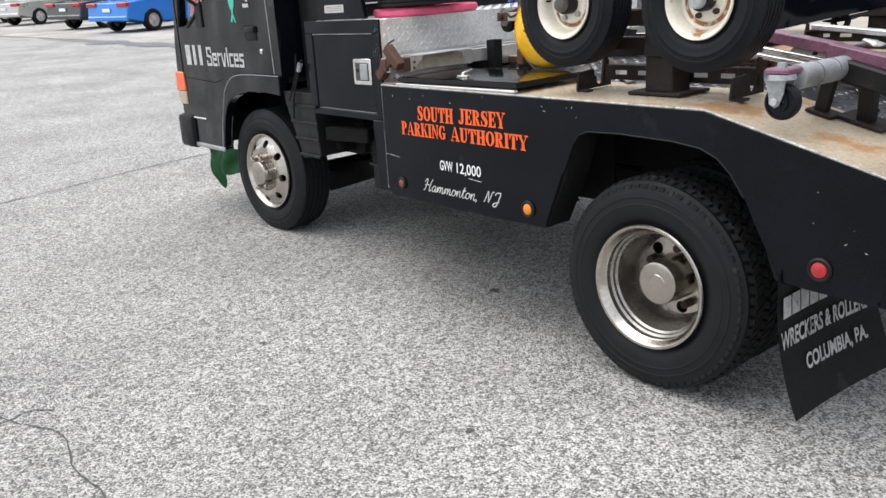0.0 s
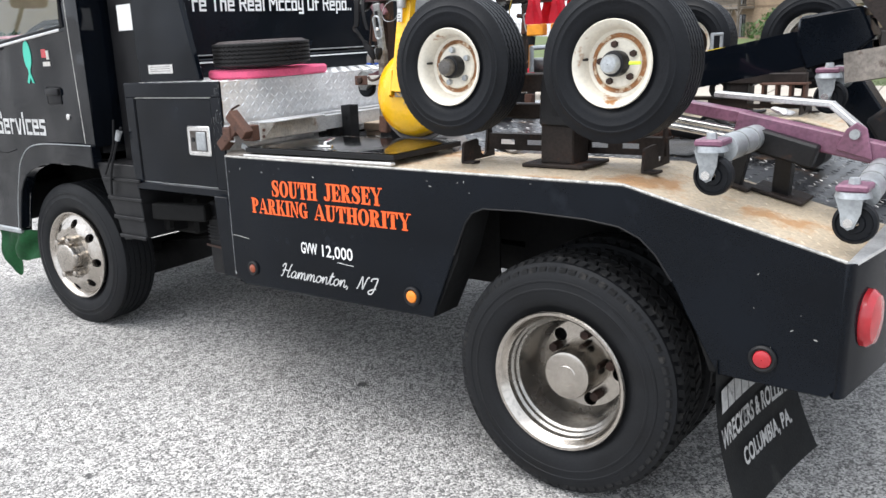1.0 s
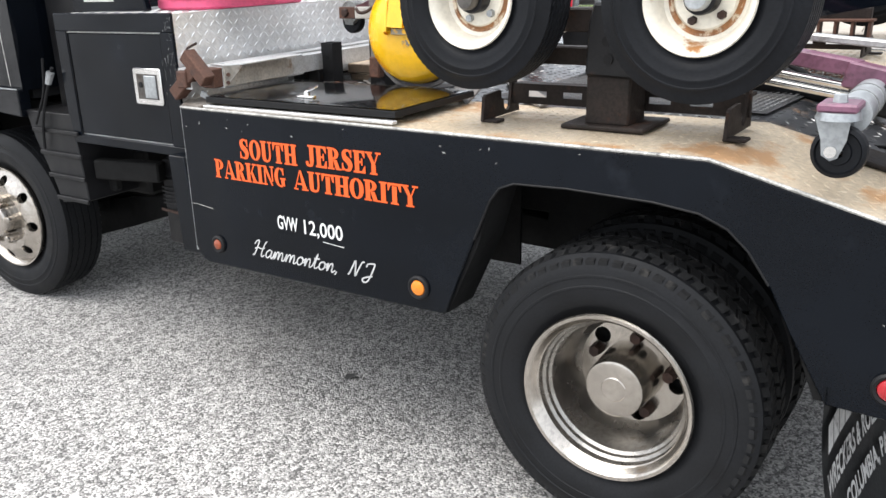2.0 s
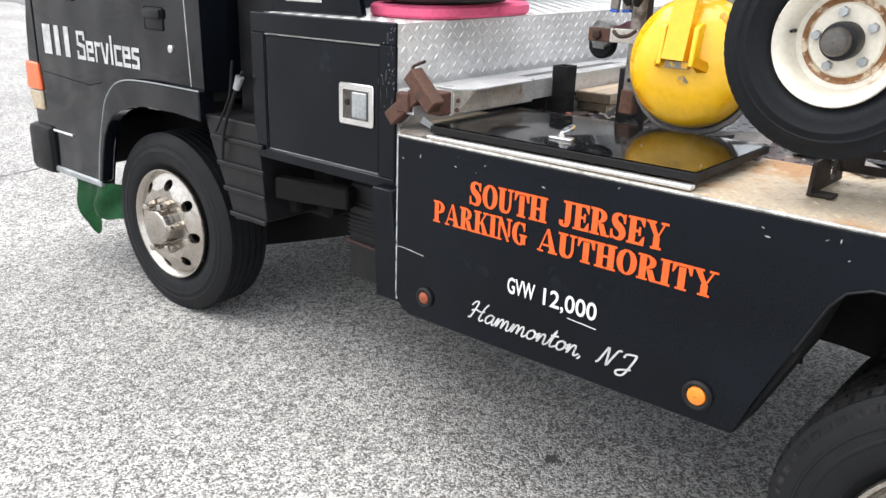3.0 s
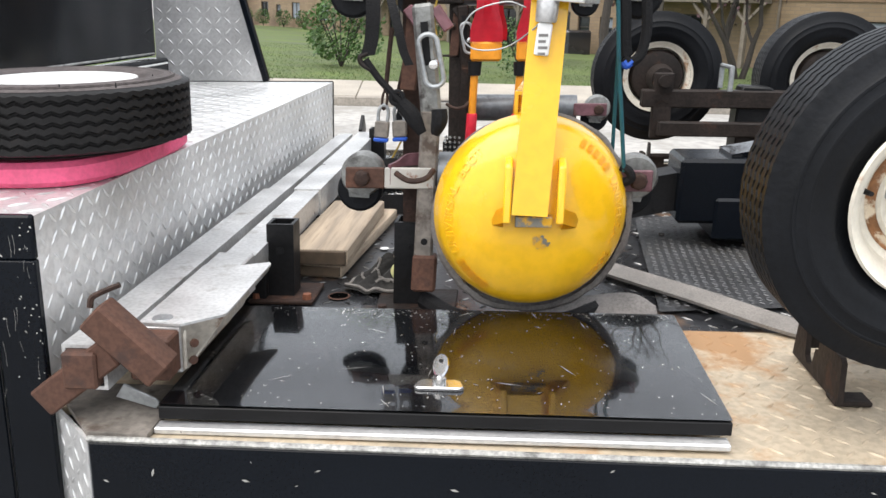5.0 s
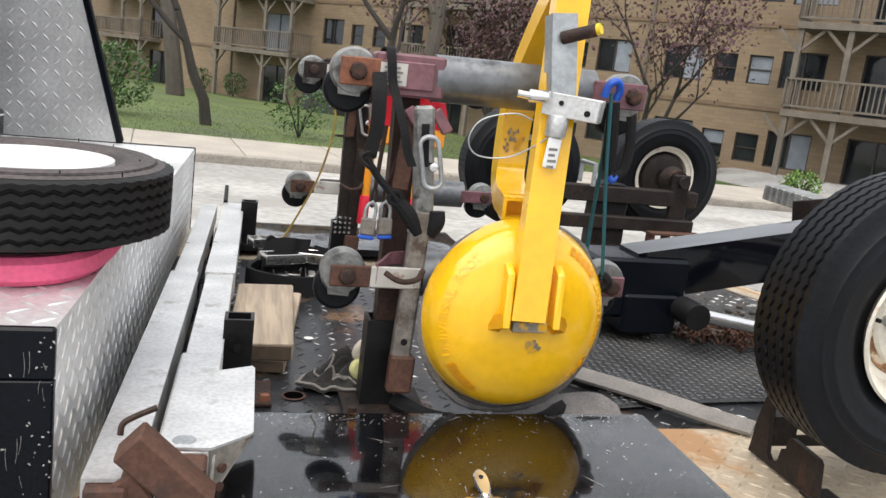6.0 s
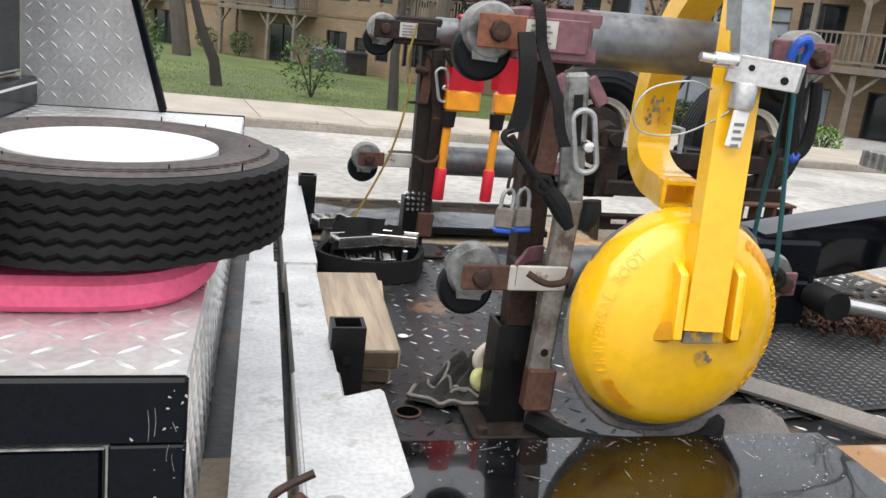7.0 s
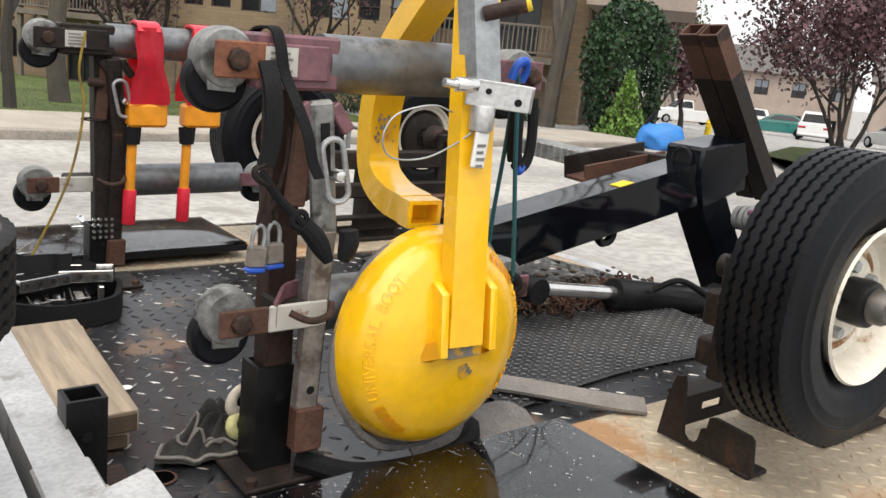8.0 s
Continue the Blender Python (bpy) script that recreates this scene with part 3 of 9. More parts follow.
def holes_plate(bm, r0, r1, r_h, n, thick, m, hole=0.016, seg=10):
    """A ring plate with n round holes at radius r_h, by sectors."""
    for k in range(n):
        a0, a1 = 2 * math.pi * k / n, 2 * math.pi * (k + 1) / n
        mid = (a0 + a1) / 2
        c = Vector((r_h * math.cos(mid), r_h * math.sin(mid), 0))
        ring, rim = [], []
        for s in range(seg * 4):
            q = s / (seg * 4)
            leg, f = int(q * 4), (q * 4) % 1
            if leg == 0:
                r, a = r1, a0 + (a1 - a0) * f
            elif leg == 1:
                r, a = r1 + (r0 - r1) * f, a1
            elif leg == 2:
                r, a = r0, a1 + (a0 - a1) * f
            else:
                r, a = r0 + (r1 - r0) * f, a0
            p = Vector((r * math.cos(a), r * math.sin(a), 0))
            d = (p - c).normalized()
            rim.append(bm.verts.new(m @ p))
            ring.append((bm.verts.new(m @ (c + d * hole)), bm.verts.new(m @ (c + d * hole * 0.95 - Vector((0, 0, thick))))))
        n4 = seg * 4
        for s in range(n4):
            j = (s + 1) % n4
            bm.faces.new((rim[s], rim[j], ring[j][0], ring[s][0]))
            bm.faces.new((ring[s][0], ring[j][0], ring[j][1], ring[s][1]))
    bmesh.ops.remove_doubles(bm, verts=bm.verts[:], dist=0.0004)
    return bm


# ---- the truck ----
truck = thing("tow_truck", (0, 0, 0), "black medium-duty tow truck with a flat wrecker deck, parked on asphalt", "tow truck")
TW = 2.075      # across the deck
MID = TW / 2


PANEL = [(0, 0.94), (1.61, 0.93), (2.163, 0.785), (2.165, 0.475), (2.145, 0.452), (1.884, 0.459), (1.80, 0.60), (1.752, 0.69), (1.705, 0.755), (1.66, 0.795), (1.60, 0.82), (1.50, 0.832),
         (1.30, 0.838), (1.165, 0.834), (1.125, 0.818), (1.10, 0.785), (1.055, 0.68), (0.966, 0.462), (0.05, 0.452), (0.012, 0.475), (0, 0.50)]
for lo, hi in ((0, 0.012), (TW - 0.012, TW)):
    part("side_panel", prism(fresh(), PANEL, "y", lo, hi, 0.003), "black", truck, "black painted side panel with a wheel arch")
# chipped bright edges along the top, the arch and the front
for y in (0.003, TW - 0.003):
    bm = tube(fresh(), [(0, y, 0.943), (0.8, y, 0.938), (1.61, y, 0.933), (2.163, y, 0.788)], 0.0042, 6)
    part("top_edge", bm, "chip", truck, "worn bright metal edge")
    bm = tube(fresh(), [(x, y, z) for x, z in PANEL[7:17]], 0.0035, 6)
    part("arch_edge", bm, "steel_black", truck)
bm = prism(fresh(), [(0.0, 0.001), (-0.084, 0.085), (-0.081, 0.089), (0.003, 0.006)], "z", 0.485, 0.941)
part("corner_flange", bm, "tread", truck, "pale tread plate corner flange")
bm = treads(0.49, 0.94, 0.004, 0.114, lambda u, v, h: (-v * 0.7071 - h * 0.7, v * 0.7071 + 0.001 - h * 0.7, u), 0.024, 0.022)
part("flange_treads", bm, "tread", truck)["kind"] = "stuff"
for a, b in ((0.014, 0.46), (TW - 0.46, TW - 0.014)):
    part("box_front", box(fresh(), 0.0, 0.012, a, b, 0.47, 0.94), "black", truck)
for a, b, za, zb, far in ((0.40, 0.41, 0.47, 0.93, 0.96), (0.013, 0.40, 0.454, 0.462, 0.78), (TW - 0.41, TW - 0.40, 0.47, 0.93, 0.96)):
    part("box_plate", box(fresh(), 0.012, far, a, b, za, zb), "under", truck)
# wheel wells
for a, b in ((0.012, 0.56), (TW - 0.56, TW - 0.012)):
    part("well_top", box(fresh(), 0.97, 1.80, a, b, 0.862, 0.872), "under", truck)
    wall = b if a < 1 else a
    part("well_wall", box(fresh(), 0.97, 1.86, wall - 0.005, wall + 0.005, 0.49, 0.872), "under", truck)
    bm = prism(fresh(), [(1.86, 0.46), (1.78, 0.66), (1.70, 0.862), (1.72, 0.862), (1.80, 0.66), (1.88, 0.46)], "y", a, b)
    part("well_back", bm, "under", truck)
    bm = prism(fresh(), [(0.968, 0.463), (1.06, 0.66), (1.12, 0.862), (1.10, 0.862), (1.04, 0.66), (0.948, 0.463)], "y", a if a < 1 else b - 0.12, a + 0.12 if a < 1 else b)
    part("well_front", bm, "under", truck)
# marker lamps
for x, z, r, lens in ((0.112, 0.522, 0.017, "amberold"), (0.886, 0.523, 0.022, "amber"), (1.994, 0.524, 0.024, "redlens")):
    bm = lathe(fresh(), [(r + 0.011, 0.0), (r + 0.011, 0.006), (r + 0.006, 0.010), (r, 0.008), (r, 0.0)], face_near(x, 0, z), 32)
    lamp = part("marker_lamp", bm, "plastic", truck, "round side marker lamp in a black rubber ring")
    bm = lathe(fresh(), [(r, 0.004), (r * 0.9, 0.009), (r * 0.6, 0.012), (0.001, 0.013)], face_near(x, 0, z), 32)
    part("lens", bm, lens, lamp)
# lettering
face = Matrix.Translation((0, -0.0025, 0))


def ribbon(spine, n=5):
    """Outline of a stroke through (x, z, half width)."""
    pts = arc(spine, n)
    left, right = [], []
    for i, p in enumerate(pts):
        d = pts[min(i + 1, len(pts) - 1)] - pts[max(i - 1, 0)]
        k = Vector((-d.y, d.x, 0)).normalized() * p.z
        left.append((p.x + k.x, p.y + k.y))
        right.append((p.x - k.x, p.y - k.y))
    return [[left[i], left[i + 1], right[i + 1], right[i]] for i in range(len(pts) - 1)]


def bar(a, b, c, d):
    return [(a, c), (b, c), (b, d), (a, d)]


def half_o(cx, rx, ix, s, gap=0.03):
    """One half of a heavy stencil O."""
    out = []
    for k in range(10):
        t0, t1 = math.pi * (k / 10 - 0.5), math.pi * ((k + 1) / 10 - 0.5)
        q = [(cx + s * (gap + (rx - gap) * max(0, math.cos(t))), 0.5 + 0.5 * math.sin(t)) for t in (t0, t1)]
        i = [(cx + s * (gap + (ix - gap) * max(0, math.cos(t))), 0.5 + 0.40 * math.sin(t)) for t in (t1, t0)]
        out.append(q + i)
    return out


def bowl(x, cz, rz, rx, thick):
    out = []
    for k in range(8):
        t0, t1 = math.pi * (k / 8 - 0.5), math.pi * ((k + 1) / 8 - 0.5)
        q = [(x + rx * math.cos(t), cz + rz * math.sin(t)) for t in (t0, t1)]
        i = [(x + (rx - thick) * math.cos(t), cz + (rz - 0.08) * math.sin(t)) for t in (t1, t0)]
        out.append(q + i)
    return out


def foot(c, w=0.21, z=0.0):
    return bar(c - w, c + w, z, z + 0.085)


GLYPH = {
    "I": (0.46, [bar(0.11, 0.35, 0, 1), foot(0.23), foot(0.23, z=0.915)]),
    "T": (0.80, [bar(0.28, 0.52, 0, 0.86), foot(0.40), bar(0.02, 0.78, 0.89, 1.0), [(0.02, 0.89), (0.02, 0.62), (0.07, 0.62), (0.17, 0.89)], [(0.78, 0.89), (0.78, 0.62), (0.73, 0.62), (0.63, 0.89)]]),
    "H": (0.94, [bar(0.10, 0.34, 0, 1), bar(0.60, 0.84, 0, 1), foot(0.22), foot(0.72), foot(0.22, z=0.915), foot(0.72, z=0.915), bar(0.37, 0.57, 0.45, 0.55)]),
    "E": (0.78, [bar(0.10, 0.34, 0, 1), bar(0.01, 0.34, 0, 0.085), bar(0.01, 0.34, 0.915, 1), bar(0.37, 0.72, 0.90, 1.0), [(0.72, 1.0), (0.72, 0.68), (0.67, 0.68), (0.56, 0.90)], bar(0.37, 0.56, 0.45, 0.55), bar(0.52, 0.57, 0.34, 0.66), bar(0.37, 0.74, 0.0, 0.10), [(0.74, 0.0), (0.74, 0.34), (0.69, 0.34), (0.57, 0.10)]]),
    "P": (0.80, [bar(0.10, 0.34, 0, 1), foot(0.22), bar(0.01, 0.34, 0.915, 1)] + bowl(0.37, 0.72, 0.28, 0.38, 0.22)),
    "R": (0.90, [bar(0.10, 0.34, 0, 1), foot(0.22), bar(0.01, 0.34, 0.915, 1)] + bowl(0.37, 0.73, 0.27, 0.38, 0.22) + [[(0.40, 0.46), (0.62, 0.46), (0.78, 0.09), (0.58, 0.0)], bar(0.58, 0.90, 0.0, 0.085)]),
    "A": (0.96, [[(0.06, 0.06), (0.15, 0.06), (0.46, 1.0), (0.40, 1.0)], [(0.43, 1.0), (0.56, 1.0), (0.88, 0.06), (0.62, 0.06)], bar(0.0, 0.26, 0, 0.085), bar(0.55, 0.96, 0, 0.085), bar(0.26, 0.56, 0.26, 0.35)]),
    "N": (0.92, [bar(0.12, 0.20, 0, 0.80), [(0.06, 1.0), (0.32, 1.0), (0.78, 0.0), (0.64, 0.0)], bar(0.72, 0.80, 0.22, 1.0), bar(0.02, 0.30, 0, 0.085), bar(0.01, 0.20, 0.915, 1), bar(0.62, 0.90, 0.915, 1)]),
    "K": (0.94, [bar(0.10, 0.34, 0, 1), foot(0.22), foot(0.22, z=0.915), [(0.37, 0.44), (0.47, 0.44), (0.78, 0.95), (0.68, 0.95)], [(0.44, 0.55), (0.56, 0.68), (0.88, 0.06), (0.62, 0.06)], bar(0.60, 0.90, 0.915, 1), bar(0.54, 0.94, 0, 0.085)]),
    "O": (0.88, half_o(0.44, 0.42, 0.19, -1) + half_o(0.44, 0.42, 0.19, 1)),
    "U": (0.90, [bar(0.10, 0.34, 0.30, 1), foot(0.22, z=0.915), bar(0.66, 0.74, 0.30, 1), bar(0.56, 0.86, 0.915, 1)] + ribbon([(0.22, 0.32, 0.12), (0.26, 0.14, 0.11), (0.44, 0.05, 0.06), (0.62, 0.12, 0.045), (0.70, 0.32, 0.04)])),
    "S": (0.76, ribbon([(0.64, 0.72, 0.02), (0.56, 0.90, 0.04), (0.36, 0.95, 0.05), (0.19, 0.82, 0.10), (0.24, 0.62, 0.13), (0.44, 0.48, 0.14), (0.58, 0.30, 0.13), (0.52, 0.11, 0.09), (0.34, 0.05, 0.05), (0.14, 0.12, 0.035), (0.07, 0.32, 0.02)]) + [bar(0.62, 0.67, 0.64, 0.98), bar(0.05, 0.10, 0.02, 0.36)]),
    "J": (0.66, [bar(0.30, 0.54, 0.24, 1), bar(0.19, 0.65, 0.915, 1)] + ribbon([(0.42, 0.26, 0.12), (0.38, 0.10, 0.09), (0.24, 0.04, 0.05), (0.11, 0.10, 0.08), (0.10, 0.24, 0.07)])),
    "G": (0.90, half_o(0.46, 0.44, 0.20, -1) + [bar(0.56, 0.80, 0.06, 0.44), bar(0.48, 0.88, 0.40, 0.48)] + ribbon([(0.49, 0.95, 0.045), (0.62, 0.90, 0.045), (0.72, 0.74, 0.03)]) + [bar(0.70, 0.75, 0.62, 0.98), bar(0.49, 0.60, 0.0, 0.09)]),
    "Y": (0.92, [[(0.06, 0.95), (0.32, 0.95), (0.56, 0.42), (0.36, 0.42)], [(0.78, 0.95), (0.70, 0.95), (0.50, 0.46), (0.57, 0.44)], bar(0.35, 0.58, 0.0, 0.44), foot(0.465), bar(0.0, 0.38, 0.915, 1), bar(0.62, 0.92, 0.915, 1)]),
}
PEN = {
    "H": (0.92, [[(0.02, 0.70), (0.14, 0.92), (0.32, 0.95), (0.26, 0.55), (0.12, 0.05), (0.0, 0.05)], [(0.86, 1.0), (0.70, 0.65), (0.60, 0.10), (0.70, 0.0), (0.84, 0.12)], [(0.08, 0.42), (0.30, 0.52), (0.55, 0.48), (0.78, 0.56)]]),
    "a": (0.56, [[(0.40, 0.44), (0.22, 0.50), (0.04, 0.30), (0.06, 0.05), (0.20, 0.02), (0.36, 0.22), (0.42, 0.48), (0.38, 0.15), (0.44, 0.0), (0.58, 0.14)]]),
    "m": (0.82, [[(-0.02, 0.14), (0.08, 0.48), (0.08, 0.0), (0.20, 0.40), (0.32, 0.48), (0.36, 0.30), (0.34, 0.0), (0.46, 0.40), (0.58, 0.48), (0.62, 0.30), (0.62, 0.04), (0.70, 0.0), (0.84, 0.14)]]),
    "n": (0.58, [[(-0.02, 0.14), (0.08, 0.48), (0.08, 0.0), (0.20, 0.40), (0.34, 0.48), (0.38, 0.30), (0.38, 0.04), (0.46, 0.0), (0.60, 0.14)]]),
    "o": (0.50, [[(0.26, 0.50), (0.06, 0.36), (0.06, 0.08), (0.22, 0.0), (0.38, 0.16), (0.38, 0.40), (0.26, 0.50), (0.40, 0.36), (0.54, 0.40)]]),
    "t": (0.40, [[(0.0, 0.14), (0.22, 0.88), (0.12, 0.20), (0.20, 0.0), (0.42, 0.14)], [(0.02, 0.56), (0.20, 0.58), (0.38, 0.62)]]),
    ",": (0.20, [[(0.06, 0.06), (0.10, 0.03), (0.04, -0.12)]]),
    "N": (0.95, [[(0.0, 0.02), (0.10, 0.15), (0.22, 0.70), (0.30, 1.0), (0.40, 0.55), (0.50, 0.02), (0.60, 0.45), (0.74, 0.95), (0.90, 1.0)]]),
    "J": (0.70, [[(0.12, 0.72), (0.16, 0.92), (0.44, 1.0), (0.60, 0.96), (0.54, 0.40), (0.40, -0.16), (0.14, -0.24), (0.06, -0.06), (0.30, 0.10), (0.64, 0.22)]]),
}


def letters(text, x0, x1, z0, z1, material, pen=0.0, slant=0.0):
    """Cuts each letter as a thin part of its own."""
    table = PEN if pen else GLYPH
    gap = 0.0 if pen else 0.035
    span = sum(table[c][0] + gap for c in text) - gap
    f = (x1 - x0) / span
    x = 0.0
    for c in text:
        w, shapes = table[c]
        if pen:
            shapes = [q for line in shapes for q in ribbon([(px, pz, pen) for px, pz in line], 4)]
        bm = fresh()
        for k, poly in enumerate(shapes):
            out = -0.0020 - 0.00004 * (k % 12)
            if not pen:
                mid = sum(p[0] for p in poly) / len(poly)
                poly = [(px + (0.022 if px > mid else -0.022), pz) for px, pz in poly]
            vs = [bm.verts.new((x0 + (x + px + slant * pz) * f, out, z0 + pz * (z1 - z0))) for px, pz in poly]
            bm.faces.new(vs)
        part("letter", bm, material, truck)
        x += w + gap


for txt, a, b, z0, z1 in (("SOUTH", 0.249, 0.478, 0.808, 0.868), ("JERSEY", 0.512, 0.775, 0.812, 0.872), ("PARKING", 0.134, 0.428, 0.740, 0.797), ("AUTHORITY", 0.460, 0.891, 0.740, 0.797)):
    letters(txt, a, b, z0, z1, "lettering")
letters("Hammonton,", 0.262, 0.603, 0.512, 0.564, "worn_white", 0.046, 0.30)
letters("NJ", 0.640, 0.730, 0.515, 0.562, "worn_white", 0.052, 0.30)
for txt, a, b, z0, z1, bold, shear in (("GVW", 0.381, 0.462, 0.612, 0.654, 0.018, 0), ("12,000", 0.486, 0.631, 0.604, 0.654, 0.012, 0)):
    part("lettering", words(txt, a, b, z0, z1, face, bold, shear), "white", truck, "white lettering")
part("underline", tube(fresh(), [(0.555, -0.001, 0.597), (0.632, -0.001, 0.592)], 0.0009, 4), "white", truck)
# small chips and scratches in the paint
rng = random.Random(11)
bm = fresh()
for k in range(20):
    x, z = rng.uniform(0.02, 2.1), rng.uniform(0.875, 0.93)
    if x > 1.5:
        x, z = rng.uniform(1.95, 2.14), rng.uniform(0.5, 0.74)
    a, n = rng.uniform(0, 3), rng.uniform(0.002, 0.007)
    c, s = math.cos(a) * n, math.sin(a) * n
    f = [bm.verts.new((x + dx, -0.0012, z + dz)) for dx, dz in ((-c, -s), (s * 0.3, -c * 0.3), (c, s), (-s * 0.3, c * 0.3))]
    bm.faces.new(f)
for p in ([(0.005, 0.642), (0.03, 0.6425), (0.05, 0.641), (0.075, 0.638), (0.10, 0.636)],):
    tube(bm, [(x, -0.0006, z) for x, z in p], 0.0008, 4)
part("paint_chip", bm, "chip", truck)["kind"] = "stuff"

# deck: pale tread plate along the sides, black in the middle

def deck_z(x):
    if x < 1.61:
        return 0.94 - 0.005 * x
    return 0.932 - 0.262 * (x - 1.61)


for a, b, mt, nm in ((0.012, 0.44, "cream", "side_deck"), (TW - 0.44, TW - 0.012, "cream", "side_deck"), (0.44, TW - 0.44, "deck", "middle_deck")):
    dip = 0.0 if mt == "cream" else -0.003
    front = 0.0 if a < 0.1 else -0.09
    poly = [(front, 0.94 + dip), (front + 0.001, 0.94 + dip), (1.61, 0.932 + dip), (2.163, 0.787 + dip), (2.163, 0.775), (1.60, 0.92), (front + 0.001, 0.928), (front, 0.928)]
    part(nm, prism(fresh(), poly, "y", a, b), mt, truck, "pale stained tread plate" if mt == "cream" else "worn black tread plate with rust")
    bm = treads(0.0, 2.16, a + 0.01, b - 0.01, lambda u, v, h: (u, v, deck_z(u) + dip + h), 0.030 if mt == "cream" else 0.036, 0.024, 0.0075 if mt == "cream" else 0.006, 0.0018)
    part("deck_treads", bm, "cream" if mt == "cream" else "deckmark", truck)["kind"] = "stuff"
# corner gusset beside the toolbox
part("deck_front", box(fresh(), -0.090, -0.0005, 0.092, 0.439, 0.928, 0.940), "cream", truck)
bm = prism(fresh(), [(-0.070, 0.088), (-0.004, 0.010), (0.075, 0.006), (0.075, 0.15), (-0.070, 0.15)], "z", 0.941, 0.949)
part("corner_plate", bm, "grime", truck)
# hatch lids: thin sheet, a little crowned and dented
def lid_z(u, v):
    dent = 0.0007 * noise.noise(Vector((u * 5.0, v * 2.6, 3.0))) + 0.0016 * math.exp(-((u - 0.24) / 0.10) ** 2 - ((v - 0.30) / 0.25) ** 2)
    return 0.9770 + 0.0068 * (1 - (2 * v - 1) ** 2) * (1 - (2 * u - 1) ** 8) + dent * math.sin(math.pi * v)


for ya, yb, yl in ((0.036, 0.405, 0.10), (TW - 0.405, TW - 0.036, TW - 0.10)):
    bm = fresh()
    top = []
    for i in range(37):
        row = []
        for j in range(25):
            u, v = i / 36, j / 24
            x, y = 0.080 + 0.718 * u, ya + (yb - ya) * v
            row.append(bm.verts.new((x, y, lid_z(u, v))))
        top.append(row)
    for i in range(36):
        for j in range(24):
            bm.faces.new((top[i][j], top[i + 1][j], top[i + 1][j + 1], top[i][j + 1]))
    bmesh.ops.solidify(bm, geom=bm.faces[:], thickness=0.003)
    lid = part("hatch_lid", bm, "gloss", truck, "scratched glossy black hatch lid")
    part("lid_edge", box(fresh(), 0.0795, 0.7985, ya - 0.0005, yb + 0.0005, 0.956, 0.9733, 0.001), "plastic", lid)
    bm = fresh()
    box(bm, 0.076, 0.797, ya - 0.012 if ya < 1 else yb - 0.01, ya + 0.01 if ya < 1 else yb + 0.012, 0.940, 0.9495, 0.002)
    part("hatch_gasket", bm, "tread", lid, "pale edge under the lid")
    zl = lid_z(0.493, (yl - ya) / (yb - ya))
    bm = prism(fresh(), [(0.401, yl - 0.009), (0.407, yl - 0.013), (0.461, yl - 0.013), (0.467, yl - 0.009), (0.463, yl + 0.008), (0.455, yl + 0.014), (0.413, yl + 0.014), (0.405, yl + 0.008)], "z", zl - 0.001, zl + 0.005, 0.0015)
    latch = part("lid_latch", bm, "bright", lid, "chrome T-handle latch")
    bm = cyl(fresh(), (0.434, yl, zl + 0.004), (0.434, yl, zl + 0.014), 0.010, 0.009, 18)
    blade = [(0.434 + 0.0105 * math.cos(a) * (1 + 0.18 * math.sin(a)), yl + 0.020 + 0.027 * math.sin(a)) for a in [2 * math.pi * k / 28 for k in range(28)]]
    prism(bm, blade, "z", 0.0, 0.0055, 0.0018)
    for v in bm.verts:
        if v.co.z < 0.5:
            v.co.z += zl + 0.013 + 0.20 * (v.co.y - yl)
    part("latch_handle", bm, "bright", lid)
    part("latch_keyhole", cyl(fresh(), (0.434, yl + 0.030, zl + 0.0240), (0.434, yl + 0.030, zl + 0.0256), 0.0032, seg=12), "plastic", latch)
    # scratches and flecks on the lid
    bm = fresh()
    for k in range(380):
        x, y = rng.uniform(0.09, 0.79), ya + 0.01 + (yb - ya - 0.02) * (rng.random() ** 1.3 if k % 3 else 1 - 0.14 * rng.random() ** 2)
        a, n, w = rng.uniform(0, 3.1), rng.uniform(0.0008, 0.004) if k % 17 else rng.uniform(0.008, 0.022), rng.uniform(0.0003, 0.0010)
        c, s = math.cos(a), math.sin(a)
        bm.faces.new([bm.verts.new((x + dx * c * n - dy * s * w, y + dx * s * n + dy * c * w, lid_z((x - 0.08) / 0.718, (y - ya) / (yb - ya)) + 0.0006)) for dx, dy in ((-1, 0), (0, -1), (1, 0), (0, 1))])
    part("scratch", bm, "chip", lid)["kind"] = "stuff"

# tail: chamfered end with lamps
TAIL = [(2.160, 0.0), (2.172, 0.004), (2.182, 0.018), (2.235, 0.42), (2.235, TW - 0.42), (2.182, TW - 0.018), (2.172, TW - 0.004), (2.160, TW), (2.150, TW - 0.01), (2.170, TW - 0.02), (2.222, TW - 0.42), (2.222, 0.42), (2.170, 0.02), (2.150, 0.01)]
part("tail_panel", prism(fresh(), TAIL, "z", 0.452, 0.785, 0.002), "black", truck, "black tail panel with chamfered corners")
bm = prism(fresh(), [(2.163, 0.004), (2.182, 0.018), (2.237, 0.42), (2.237, TW - 0.42), (2.182, TW - 0.018), (2.163, TW - 0.004)], "z", 0.780, 0.789)
part("tail_deck", bm, "alu", truck)
for y, s in ((0.105, 1), (TW - 0.105, -1)):
    q = Matrix.Translation((2.194, y, 0.632)) @ Matrix.Rotation(-0.131 * s, 4, 'Z') @ Matrix.Rotation(radians(90), 4, 'Y')
    bm = lathe(fresh(), [(0.036, 0), (0.036, 0.012), (0.030, 0.026), (0.016, 0.032), (0.001, 0.034)], q @ Matrix.Diagonal((2.0, 1.5, 1, 1)), 32)
    part("tail_lamp", bm, "redlens", truck, "oval red tail lamp")
